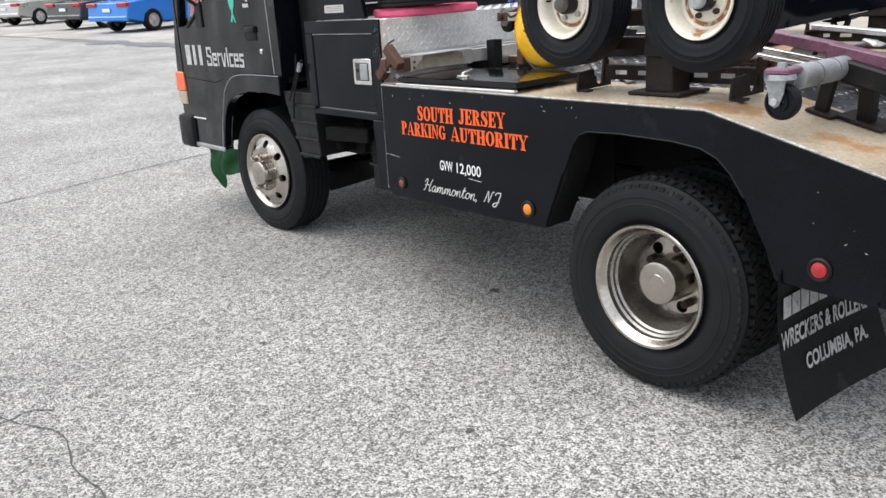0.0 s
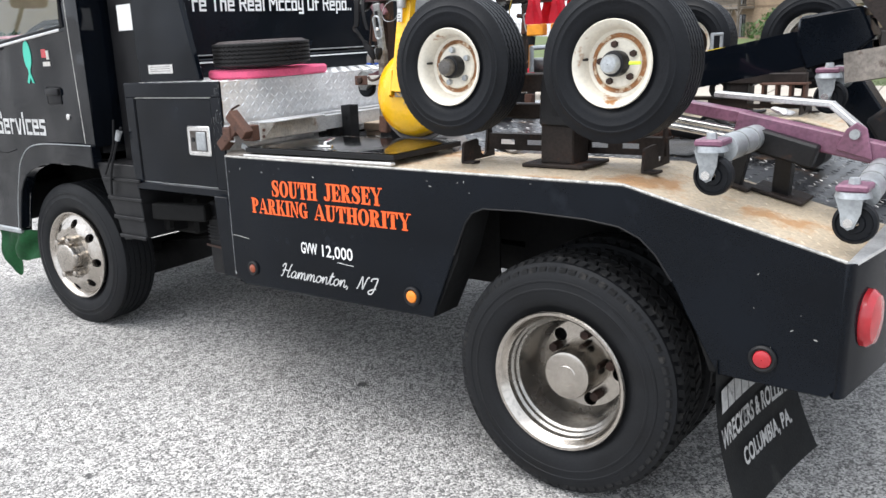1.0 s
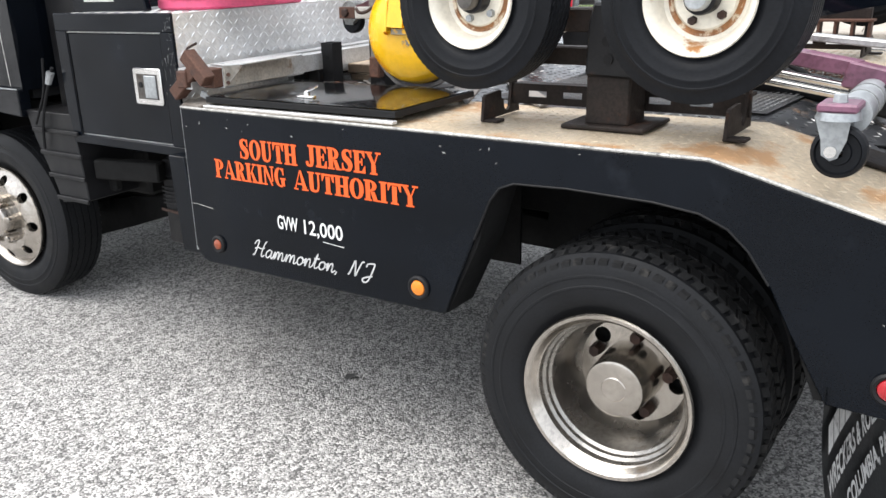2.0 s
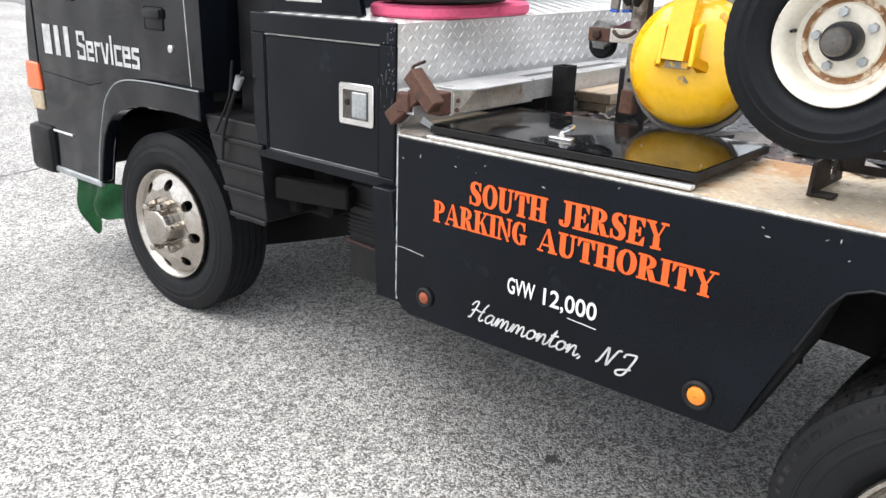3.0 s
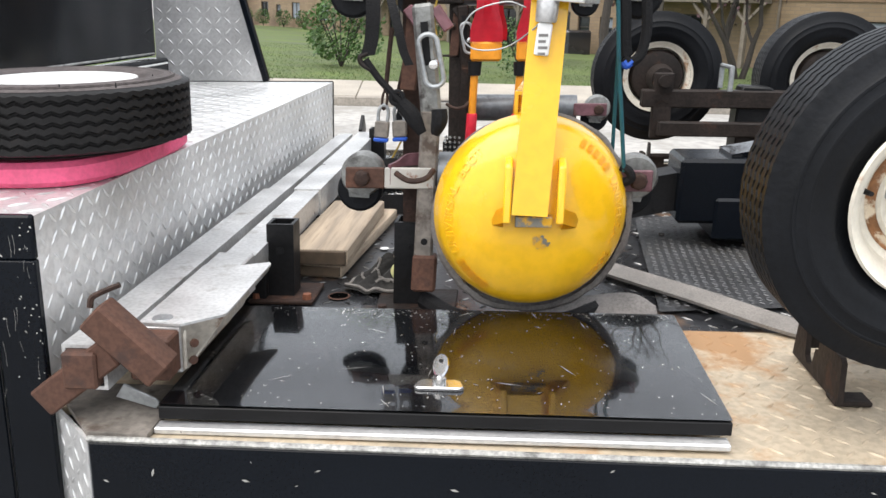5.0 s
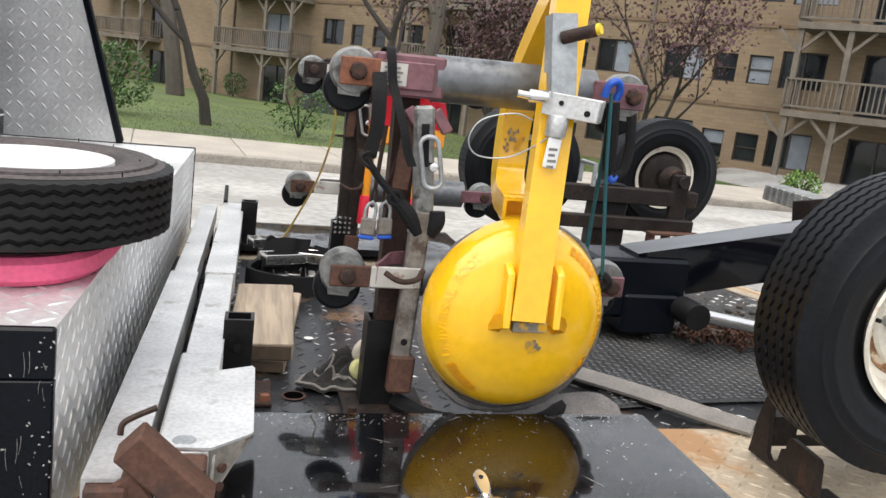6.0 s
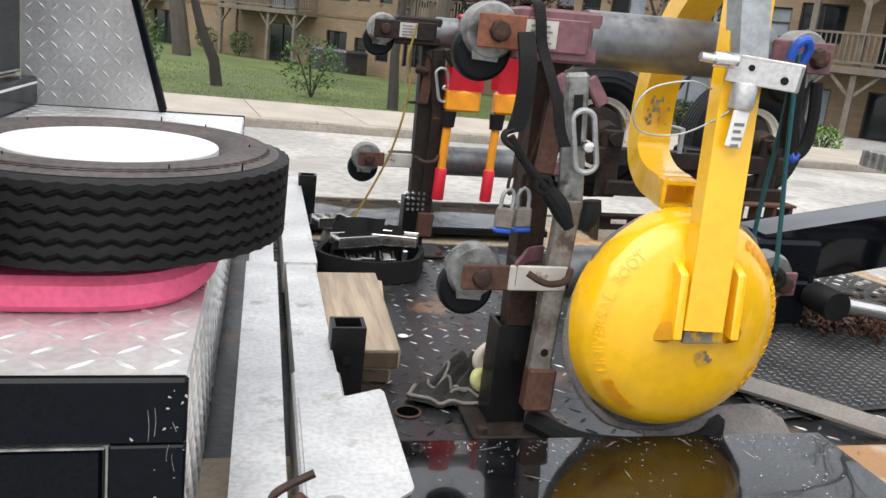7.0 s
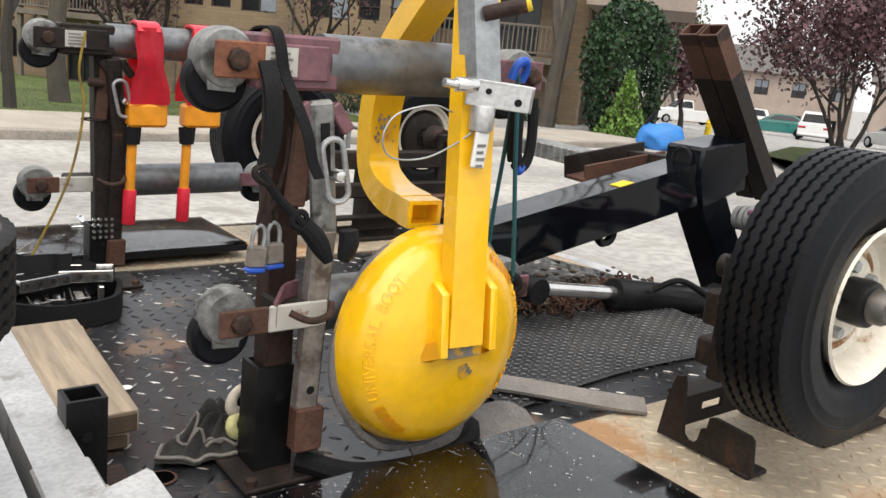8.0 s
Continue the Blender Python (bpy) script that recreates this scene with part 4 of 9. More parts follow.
# mud flaps, a curled rubber sheet
def flap_at(u, v, y0=0.0, s=1):
    return (1.885 + 0.11 * v * v + 0.05 * u * u, y0 + s * (-0.008 + 0.46 * u - 0.05 * v * (1 - u)), 0.50 - 0.42 * v + 0.020 * u)


for y0, s in ((0.0, 1), (TW, -1)):
    bm = fresh()
    grid = []
    for i in range(13):
        row = []
        for j in range(11):
            u, v = i / 12, j / 10
            row.append(bm.verts.new(flap_at(u, v, y0, s)))
        grid.append(row)
    for i in range(12):
        for j in range(10):
            bm.faces.new((grid[i][j], grid[i + 1][j], grid[i + 1][j + 1], grid[i][j + 1]))
    bmesh.ops.solidify(bm, geom=bm.faces[:], thickness=0.007)
    flap = part("mud_flap", bm, "flap", truck, "curled black rubber mud flap with white lettering")
    if s > 0:
        for txt, za, zb, ua, ub in (("", 0.20, 0.345, 0.03, 0.80), ("WRECKERS & ROLLERS", 0.425, 0.545, 0.005, 0.89), ("COLUMBIA, PA.", 0.645, 0.765, 0.22, 0.83)):
            if txt:
                bm = words(txt, ua, ub, -zb, -za, Matrix(), 0.03, 0.15)
            else:
                bm = fresh()
                for c in range(8):
                    w = (ub - ua) / 8
                    box(bm, ua + c * w + 0.01, ua + (c + 1) * w, -0.0004, 0.0004, -zb, -za)
            for v in bm.verts:
                p = flap_at(v.co.x, -v.co.z)
                v.co = (p[0] + 0.0095, p[1] - 0.003, p[2])
            part("flap_lettering", bm, "greyink", flap)

# rear axle wheels: dished outer wheel, dual inner tyre
RZ, FZ = 0.327, 0.378      # hub heights in the truck's own frame


def tyre(name, R, rr, w, m, parent, label, count, rows):
    t = part(name, carcass(R, rr, w, m), "rubber_road", parent, label)
    part("tread", tread_blocks(R, w, m, count, rows), "roadtread", t)["kind"] = "stuff"
    return t


def rear_wheel(y, s):
    """s: 1 for the near side. The outer wheel is dished inwards."""
    q = pose(1.408, y, RZ, 90 * s, 0, 0)
    w = tyre("rear_wheel", 0.370, 0.200, 0.225, q, truck, "black all-terrain tyre on a dished steel wheel", 66, 5)
    bm = lathe(fresh(), [(0.196, 0.060), (0.204, 0.092), (0.213, 0.104), (0.217, 0.109), (0.214, 0.114), (0.206, 0.113), (0.199, 0.106), (0.193, 0.088), (0.189, 0.084)], q, 72)
    part("rim", bm, "chrome", w, "worn bare steel rim flange")
    # barrel steel is darker than the flange: shade of the deep dish, coloured in
    bm = lathe(fresh(), [(0.189, 0.084), (0.187, 0.068), (0.180, 0.062), (0.178, 0.052), (0.171, 0.046), (0.168, 0.010), (0.163, -0.030), (0.152, -0.055), (0.140, -0.066)], q, 72)
    part("barrel", bm, "wheelmid", w, "stained steel wheel barrel, darkened for the shade in its dish")
    bm = holes_plate(fresh(), 0.070, 0.141, 0.118, 5, 0.012, q @ Matrix.Translation((0, 0, -0.064)) @ Matrix.Rotation(0.5, 4, 'Z'), 0.022)
    part("disc", bm, "chrome", w)
    bm = lathe(fresh(), [(0.082, -0.07), (0.080, -0.03), (0.076, 0.046), (0.073, 0.053), (0.066, 0.056), (0.032, 0.0555), (0.030, 0.057), (0.001, 0.057)], q, 48)
    part("hub_cap", bm, "chrome", w, "polished steel hub cap")
    for k in range(5):
        a = 2 * math.pi * (k + 0.15) / 5
        bm = cyl(fresh(), q @ Vector((0.104 * math.cos(a), 0.104 * math.sin(a), -0.066)), q @ Vector((0.104 * math.cos(a), 0.104 * math.sin(a), -0.030)), 0.017, 0.015, 6)
        part("wheel_nut", bm, "rust", w)
    bm = lathe(fresh(), [(0.001, -0.105), (0.20, -0.105)], q, 48)
    part("drum", bm, "under", w)
    inner = pose(1.408, y + s * 0.255, RZ, 90 * s, 0, 0)
    tyre("inner_tyre", 0.370, 0.208, 0.225, inner, w, "", 48, 4)


rear_wheel(0.131, 1)
rear_wheel(TW - 0.131, -1)


def front_wheel(y, s):
    """A steered wheel whose disc bulges out to the hub."""
    q = pose(-1.372, y, FZ, 0, 0, 4) @ pose(0, 0, 0, 90 * s, 0, 0)
    w = part("front_wheel", ribbed_tyre(fresh(), 0.358, 0.208, 0.205, q, 5, 70, 0.0022, 0.007), "rubber_road", truck, "black ribbed tyre on a bright steel wheel with large nuts")
    bm = lathe(fresh(), [(0.200, 0.05), (0.208, 0.080), (0.216, 0.094), (0.220, 0.100), (0.2185, 0.105), (0.213, 0.104), (0.206, 0.096), (0.200, 0.088)], q, 64)
    part("rim", bm, "chrome", w)
    bm = holes_plate(fresh(), 0.112, 0.201, 0.164, 8, 0.02, Matrix.Rotation(0.25, 4, 'Z'), 0.021)
    for v in bm.verts:
        r = math.hypot(v.co.x, v.co.y)
        f = max(0.0, min(1.0, (0.201 - r) / 0.089))
        v.co.z += 0.088 + 0.040 * math.sin(f * math.pi / 2) ** 1.3 - 0.010 * max(0.0, f - 0.75) * 4
    bm.transform(q)
    part("disc", bm, "chrome", w, "polished bulging wheel disc with round holes")
    bm = lathe(fresh(), [(0.113, 0.118), (0.108, 0.112), (0.080, 0.110), (0.066, 0.112)], q, 48)
    part("bolt_ring", bm, "wheelmid", w)
    bm = lathe(fresh(), [(0.072, 0.105), (0.070, 0.158), (0.066, 0.165), (0.058, 0.168), (0.001, 0.169)], q, 40)
    part("hub_cap", bm, "chrome", w, "flat polished hub cap")
    for k in range(6):
        a = 2 * math.pi * (k + 0.15) / 6
        c = (0.094 * math.cos(a), 0.094 * math.sin(a))
        if k == 3:
            part("nut_socket", cyl(fresh(), q @ Vector((*c, 0.108)), q @ Vector((*c, 0.116)), 0.018, 0.017, 14), "rust", w)
            continue
        bm = cyl(fresh(), q @ Vector((*c, 0.110)), q @ Vector((*c, 0.138)), 0.0185, 0.0175, 6)
        cyl(bm, q @ Vector((*c, 0.138)), q @ Vector((*c, 0.168)), 0.0145, 0.013, 14, 0.003)
        part("wheel_nut", bm, "chrome", w)
    bm = lathe(fresh(), [(0.001, 0.02), (0.205, 0.02)], q, 40)
    part("drum", bm, "under", w)


front_wheel(0.214, 1)
front_wheel(TW - 0.214, -1)

# chassis
for y in (0.62, TW - 0.62):
    part("chassis_rail", box(fresh(), -2.25, 2.15, y - 0.035, y + 0.035, 0.58, 0.78, 0.006), "under", truck)
for x in (-1.9, -0.9, -0.2, 0.6, 1.2, 2.0):
    part("cross_member", box(fresh(), x - 0.03, x + 0.03, 0.655, TW - 0.655, 0.60, 0.74), "under", truck)
bm = cyl(fresh(), (1.408, 0.45, RZ), (1.408, TW - 0.45, RZ), 0.055, seg=20)
part("front_axle", cyl(fresh(), (-1.372, 0.3, FZ - 0.05), (-1.372, TW - 0.3, FZ - 0.05), 0.04, seg=16), "under", truck)
bmesh.ops.create_uvsphere(bm, u_segments=20, v_segments=12, radius=0.17, matrix=Matrix.Translation((1.408, MID, RZ)))
part("axle", bm, "under", truck)
for y in (0.61, TW - 0.61):
    spring = part("leaf_spring", prism(fresh(), [(-1.46, 0.15), (-1.18, 0.233), (-0.93, 0.312), (-0.78, 0.36), (-0.78, 0.43), (-1.0, 0.402), (-1.23, 0.362), (-1.46, 0.32)], "y", y - 0.035, y + 0.035, 0.004), "under", truck)
    part("spring_hanger", box(fresh(), -1.32, -0.58, y - 0.05, y + 0.05, 0.442, 0.585, 0.01), "under", spring)
# spring-shaped dark blocks, added to hide bright ground behind the wheel arch
for y in (0.62, TW - 0.62):
    part("rear_sight_block", prism(fresh(), [(0.70, 0.47), (1.0, 0.465), (1.40, 0.42), (1.85, 0.47), (1.85, 0.53), (1.40, 0.50), (1.0, 0.56), (0.70, 0.579)], "y", y - 0.04, y + 0.04, 0.004), "under", truck)
bm = fresh()
box(bm, -0.44, -0.13, 0.22, 0.55, 0.375, 0.70, 0.02, None, 2)
battery = part("battery_box", bm, "plastic", truck, "dusty ribbed battery box under the body")
for z in (0.530, 0.545, 0.560, 0.575, 0.590, 0.620, 0.635):
    part("rib", box(fresh(), -0.435, -0.135, 0.214, 0.2195, z, z + 0.007, 0.002), "plastic", battery)
bm = beam(fresh(), (-0.445, 0.212, 0.508), (-0.125, 0.212, 0.492), 0.004, 0.010, 0)
part("battery_strap", bm, "rust", truck)
bm = prism(fresh(), [(-0.135, 0.775), (-0.062, 0.775), (-0.036, 0.56), (-0.026, 0.455), (-0.115, 0.455)], "y", 0.036, 0.066, 0.003)
part("body_post", bm, "black", truck)
bm = fresh()
box(bm, -0.72, 0.0, 0.3, TW - 0.3, 0.775, 0.925)
part("body_floor", bm, "under", truck)
bm = fresh()
box(bm, -0.92, -0.60, 0.28, 0.50, 0.52, 0.70, 0.015)
box(bm, -0.95, -0.64, 0.16, 0.20, 0.56, 0.66, 0.01)
part("air_tank", bm, "under", truck)
# unseen blocks added under the body to keep skylight off the ground
part("shade_block_far", box(fresh(), -0.95, -0.08, TW - 0.56, TW - 0.16, 0.34, 0.74, 0.03, None, 2), "under", truck)
bm = box(fresh(), -1.55, -0.75, MID - 0.22, MID + 0.22, 0.36, 0.86, 0.05, None, 2)
cyl(bm, (-0.76, MID, 0.52), (1.25, MID, 0.40), 0.05, seg=16)
part("shade_block_mid", bm, "under", truck)
part("shade_block_front", box(fresh(), -0.60, -0.03, 0.66, 1.42, 0.40, 0.77, 0.02, None, 2), "under", truck)
part("shade_block_rear", box(fresh(), 0.06, 0.94, 0.66, TW - 0.66, 0.53, 0.60, 0.01), "under", truck)
part("shade_block_round", cyl(fresh(), (-0.05, MID + 0.30, 0.50), (0.75, MID + 0.30, 0.50), 0.11, seg=20, bevel=0.02), "under", truck)
# front mudguard behind the wheel
bm = prism(fresh(), [(-0.99, 0.865), (-0.70, 0.865), (-0.665, 0.545), (-0.845, 0.52), (-0.875, 0.60), (-0.955, 0.76)], "y", 0.065, 0.36, 0.004)
guard = part("mudguard", bm, "plastic", truck, "ribbed black plastic mudguard")
for k in range(4):
    z = 0.535 + k * 0.085
    part("rib", box(fresh(), -0.86 - 0.030 * k, -0.660, 0.054, 0.064, z, z + 0.016, 0.003), "plastic", guard)
for pts, r in (([(-0.742, 0.052, 1.03), (-0.785, 0.045, 0.95), (-0.835, 0.046, 0.865), (-0.862, 0.048, 0.80), (-0.875, 0.05, 0.73)], 0.0055), ([(-0.80, 0.056, 1.06), (-0.815, 0.05, 0.95), (-0.865, 0.048, 0.87), (-0.905, 0.05, 0.82)], 0.0045)):
    part("hose", tube(fresh(), arc(pts), r, 8), "strap", truck)
bm = cyl(fresh(), (-0.745, 0.045, 1.015), (-0.762, 0.04, 0.975), 0.014, 0.011, 10)
part("hose_end", bm, "galv", truck)
bm = fresh()
beam(bm, (-0.665, 0.12, 0.660), (-0.40, 0.20, 0.655), 0.05, 0.072, 0.006)
part("step_bracket", bm, "under", truck)
bm = fresh()
box(bm, -0.955, -0.738, 0.185, 0.36, 0.80, 2.05, 0.02, None, 2)
part("air_intake", bm, "plastic", truck)
bm = fresh()
box(bm, -0.873, -0.768, 0.1825, 0.1845, 1.432, 1.540, 0.0008)
part("sticker", bm, "white", truck)

# toolbox across the body
box_parts = fresh()
TB = (-0.705, -0.083, 0.078, TW - 0.03)
box(box_parts, TB[0], TB[1], TB[2], TB[3], 0.945, 1.2105)
box(box_parts, TB[0], TB[1], TB[2], 0.42, 0.775, 0.945)
box(box_parts, TB[0], TB[1], TW - 0.42, TB[3], 0.775, 0.945)
toolbox = part("toolbox", box_parts, "tread", truck, "full-width tread plate toolbox with black ends")
bm = treads(TB[0], TB[1], TB[2] + 0.01, TB[3] - 0.01, lambda u, v, h: (u, v, 1.2105 + h), 0.034, 0.031, 0.0085, 0.0018)
part("top_treads", bm, "tread", toolbox)["kind"] = "stuff"
bm = treads(TB[2] + 0.006, TB[3] - 0.006, 0.945, 1.2105, lambda u, v, h: (TB[1] + h, u, v), 0.026, 0.025, 0.0065, 0.0018)
part("back_treads", bm, "tread", toolbox)["kind"] = "stuff"
for y, s in ((TB[2], -1), (TB[3], 1)):
    ya, yb = sorted((y, y + s * 0.012))
    for za, zb in ((1.155, 1.214), (0.765, 0.797)):
        part("end_rail", box(fresh(), TB[0] - 0.004, TB[1] + 0.003, ya, yb, za, zb, 0.003), "black", toolbox, "black painted end of the toolbox")
    for xa, xb in ((TB[0] - 0.004, TB[0] + 0.058), (TB[1] - 0.058, TB[1] + 0.003)):
        part("end_stile", box(fresh(), xa, xb, ya, yb, 0.797, 1.155, 0.002), "black", toolbox, "black painted end of the toolbox")
    ya, yb = sorted((y, y + s * 0.007))
    bm = fresh()
    box(bm, TB[0] + 0.063, TB[1] - 0.063, ya, yb, 0.802, 1.150, 0.003)
    part("toolbox_door", bm, "black", toolbox)
    yf = y + s * 0.0085
    bm = prism(fresh(), [(-0.303, 0.932), (-0.297, 0.926), (-0.169, 0.926), (-0.163, 0.932), (-0.163, 1.037), (-0.169, 1.043), (-0.297, 1.043), (-0.303, 1.037)], "y", *sorted((yf - 0.002 * s, yf + 0.004 * s)), 0.002)
    latch = part("door_latch", bm, "bright", toolbox, "square stainless paddle latch")
    part("latch_recess", box(fresh(), -0.285, -0.181, *sorted((yf + 0.004 * s, yf + 0.0048 * s)), 0.944, 1.025), "wheeldark", latch)
    part("paddle", box(fresh(), -0.245, -0.186, *sorted((yf + 0.004 * s, yf + 0.009 * s)), 0.948, 1.021, 0.003), "galv", latch)
    part("keyhole", cyl(fresh(), (-0.266, yf, 0.990), (-0.266, yf + 0.0075 * s, 0.990), 0.010, 0.009, 14), "plastic", latch)
    seam = [(TB[0] + 0.061, 0.799), (TB[1] - 0.061, 0.799), (TB[1] - 0.061, 1.152), (TB[0] + 0.061, 1.152)]
    part("door_edge", tube(fresh(), [(x, y + s * 0.009, z) for x, z in seam[2:]], 0.0012, 5), "chip", toolbox)
    part("door_edge", tube(fresh(), [(x, y + s * 0.009, z) for x, z in (seam[3], seam[0], seam[1], seam[2])], 0.0011, 5), "steel_black", toolbox)
# worn bright chips on the near rear corner
bm = fresh()
for k in range(34):
    x, z = TB[1] + 0.002 - 0.050 * rng.random() ** 2.5, rng.uniform(0.95, 1.205)
    n = rng.uniform(0.0006, 0.0021)
    a = rng.uniform(0, 6)
    bm.faces.new([bm.verts.new((x + n * math.cos(a + q) * f, TB[2] - 0.0125, z + n * math.sin(a + q) * f)) for q, f in ((0, 1), (1.3, 0.5), (2.6, 1.2), (4.2, 0.6), (5.2, 1))])
for k in range(14):
    x, z = TB[1] - 0.006 - 0.07 * rng.random() ** 2, rng.uniform(0.96, 1.17)
    n = rng.uniform(0.008, 0.035)
    tube(bm, [(x + 0.0016 * math.sin(q * 0.6 + k), TB[2] - 0.0122, z + n * q / 4) for q in range(5)], 0.00018, 4)
part("paint_chip", bm, "chip", toolbox)["kind"] = "stuff"

# headboard: black wall, two slanted wings with tread plate inside
bm = fresh()
box(bm, -0.735, -0.705, 0.163, TW - 0.042, 1.30, 2.10, 0.004)
board = part("headboard", bm, "black", truck, "black headboard behind the cab with white lettering")
bm = fresh()
box(bm, -0.735, -0.66, 0.163, TW - 0.042, 1.2135, 1.294, 0.006)
part("board_ledge", bm, "black", board)
square_word("'re The Real Mccoy Of Repo..", 0.436, 1.486, 1.508, 1.570, lambda u, v, k: Vector((-0.7035 + 0.00005 * k, u, v)), "white", board)
part("stripe", tube(fresh(), [(-0.6590, 0.18, 1.277), (-0.6590, TW - 0.06, 1.277)], 0.0035, 6), "white", board)
part("stripe", tube(fresh(), [(-0.7030, 0.18, 1.309), (-0.7030, TW - 0.06, 1.309)], 0.0035, 6), "greyink", board)
WING = [(-0.705, 1.214), (-0.315, 1.214), (-0.530, 2.0), (-0.705, 2.10)]
for y in (0.150, TW - 0.042):
    near = y < 1
    wg = [(-0.705, 1.214), (-0.305, 1.214), (-0.510, 2.0), (-0.705, 2.10)] if near else WING
    wing = part("wing", prism(fresh(), wg, "y", y, y + 0.012, 0.002), "black" if near else "wingplate", truck, "black slanted headboard wing" if near else "bright tread plate wing with a black edge")
    yi = y + 0.012 if near else y
    s = 1 if near else -1
    slant = (wg[2][0] - wg[1][0]) / (wg[2][1] - wg[1][1])
    bm = treads(-0.70, wg[1][0] - 0.01, 1.225, 2.0, lambda u, v, h: (u, yi + s * h, v), 0.034, 0.031, 0.0085, 0.0018, lambda u, v: u < wg[1][0] - 0.03 + slant * (v - 1.214))
    part("wing_treads", bm, "wingplate", wing)["kind"] = "stuff"
    bm = beam(fresh(), (wg[1][0], y + 0.006, 1.214), (wg[2][0], y + 0.006, 2.0), 0.022, 0.026, 0.004, (0, 1, 0))
    part("wing_edge", bm, "black", wing)
bm = fresh()
box(bm, -0.636, -0.468, 0.1465, 0.1495, 1.246, 1.283, 0.001)
plate = part("maker_plate", bm, "bright", truck, "small bright maker's plate")
bm = fresh()
for z in (1.255, 1.264, 1.272):
    box(bm, -0.620, -0.484, 0.1455, 0.1463, z, z + 0.003)
part("plate_print", bm, "ink", plate)


# ---- the cab ----
CY0, CY1 = 0.062, TW - 0.08
SIDE = [(-0.978, 0.935), (-1.055, 0.935), (-1.055, 0.860), (-1.14, 0.872), (-1.30, 0.875), (-1.44, 0.862), (-1.55, 0.830), (-1.615, 0.790), (-1.655, 0.748), (-1.695, 0.690), (-1.735, 0.600), (-1.775, 0.475), (-2.30, 0.475), (-2.33, 0.60),
        (-2.345, 0.95), (-2.325, 1.10), (-2.20, 1.60), (-2.10, 2.0), (-2.02, 2.12), (-1.9, 2.17), (-1.05, 2.19), (-0.985, 2.12)]
HOLE = [(-2.215, 1.205), (-2.09, 1.205), (-1.98, 1.26), (-1.80, 1.385), (-1.72, 1.415), (-1.12, 1.468), (-1.11, 1.95), (-2.03, 1.95)]


def holed(outer, hole, lo, hi):
    """A wall in x and z with one hole, from y lo to y hi."""
    bm = fresh()
    rings = []
    for y in (lo, hi):
        rings.append(([bm.verts.new((x, y, z)) for x, z in outer], [bm.verts.new((x, y, z)) for x, z in hole]))
        edges = []
        for ring in rings[-1]:
            edges += [bm.edges.new((ring[k], ring[(k + 1) % len(ring)])) for k in range(len(ring))]
        bmesh.ops.triangle_fill(bm, use_beauty=True, use_dissolve=False, edges=edges)
    for n in (0, 1):
        a, b = rings[0][n], rings[1][n]
        for k in range(len(a)):
            j = (k + 1) % len(a)
            bm.faces.new((a[k], a[j], b[j], b[k]))
    return bm


cab = part("cab", holed(SIDE, HOLE, CY0, CY0 + 0.05), "cab", truck, "glossy black tilt cab with a door and side window")
part("far_side", holed(SIDE, HOLE, CY1 - 0.05, CY1), "cab", cab)
bm = fresh()
box(bm, -1.02, -0.982, CY0 + 0.05, CY1 - 0.05, 0.935, 1.40)
box(bm, -1.02, -0.982, CY0 + 0.05, CY0 + 0.35, 1.40, 2.12)
box(bm, -1.02, -0.982, CY1 - 0.35, CY1 - 0.05, 1.40, 2.12)
part("back_wall", bm, "cab", cab)
part("roof", prism(fresh(), [(-0.985, 2.12), (-1.05, 2.19), (-1.9, 2.17), (-2.02, 2.12), (-2.02, 2.07), (-0.985, 2.07)], "y", CY0 + 0.05, CY1 - 0.05), "cab", cab)
part("nose", prism(fresh(), [(-2.30, 0.455), (-2.33, 0.60), (-2.345, 0.95), (-2.325, 1.10), (-2.29, 1.24), (-2.25, 1.24), (-2.28, 1.10), (-2.28, 0.455)], "y", CY0 + 0.05, CY1 - 0.05), "cab", cab)
bm = fresh()
box(bm, -2.28, -1.0, CY0 + 0.05, CY1 - 0.05, 0.90, 0.94)
prism(bm, [(-2.25, 0.94), (-2.25, 1.25), (-2.05, 1.28), (-1.95, 1.10), (-2.1, 0.94)], "y", CY0 + 0.06, CY1 - 0.06)
part("cab_floor", bm, "interior", cab)
for ya in (0.25, 0.85, 1.40):
    bm = fresh()
    box(bm, -1.62, -1.18, ya, ya + 0.42, 0.95, 1.18, 0.04, None, 2)
    prism(bm, [(-1.30, 1.15), (-1.12, 1.15), (-1.06, 1.62), (-1.17, 1.66)], "y", ya + 0.02, ya + 0.40, 0.02)
    part("seat", bm, "interior", cab)
bm = tube(fresh(), [(-1.93 + 0.09 * math.cos(a) * 0.5, 0.47 + 0.20 * math.sin(a), 1.36 + 0.16 * math.cos(a)) for a in [2 * math.pi * k / 28 for k in range(28)]], 0.014, 8, True)
cyl(bm, (-2.08, 0.47, 1.20), (-1.93, 0.47, 1.36), 0.02, seg=10)
beam(bm, (-1.93, 0.28, 1.36), (-1.93, 0.66, 1.36), 0.02, 0.02)
part("steering_wheel", bm, "interior", cab)
for y in (CY0 + 0.022, CY1 - 0.03):
    gl = part("side_glass", prism(fresh(), HOLE, "y", y, y + 0.005), "glass", cab)
    gl.visible_shadow = False
gl = part("windscreen", prism(fresh(), [(-2.285, 1.24), (-2.02, 2.08), (-2.012, 2.08), (-2.277, 1.24)], "y", CY0 + 0.05, CY1 - 0.05), "glass", cab)
gl.visible_shadow = False
gl = part("back_glass", prism(fresh(), [(CY0 + 0.35, 1.40), (CY1 - 0.35, 1.40), (CY1 - 0.35, 2.07), (CY0 + 0.35, 2.07)], "x", -1.004, -0.998), "glass", cab)
gl.visible_shadow = False
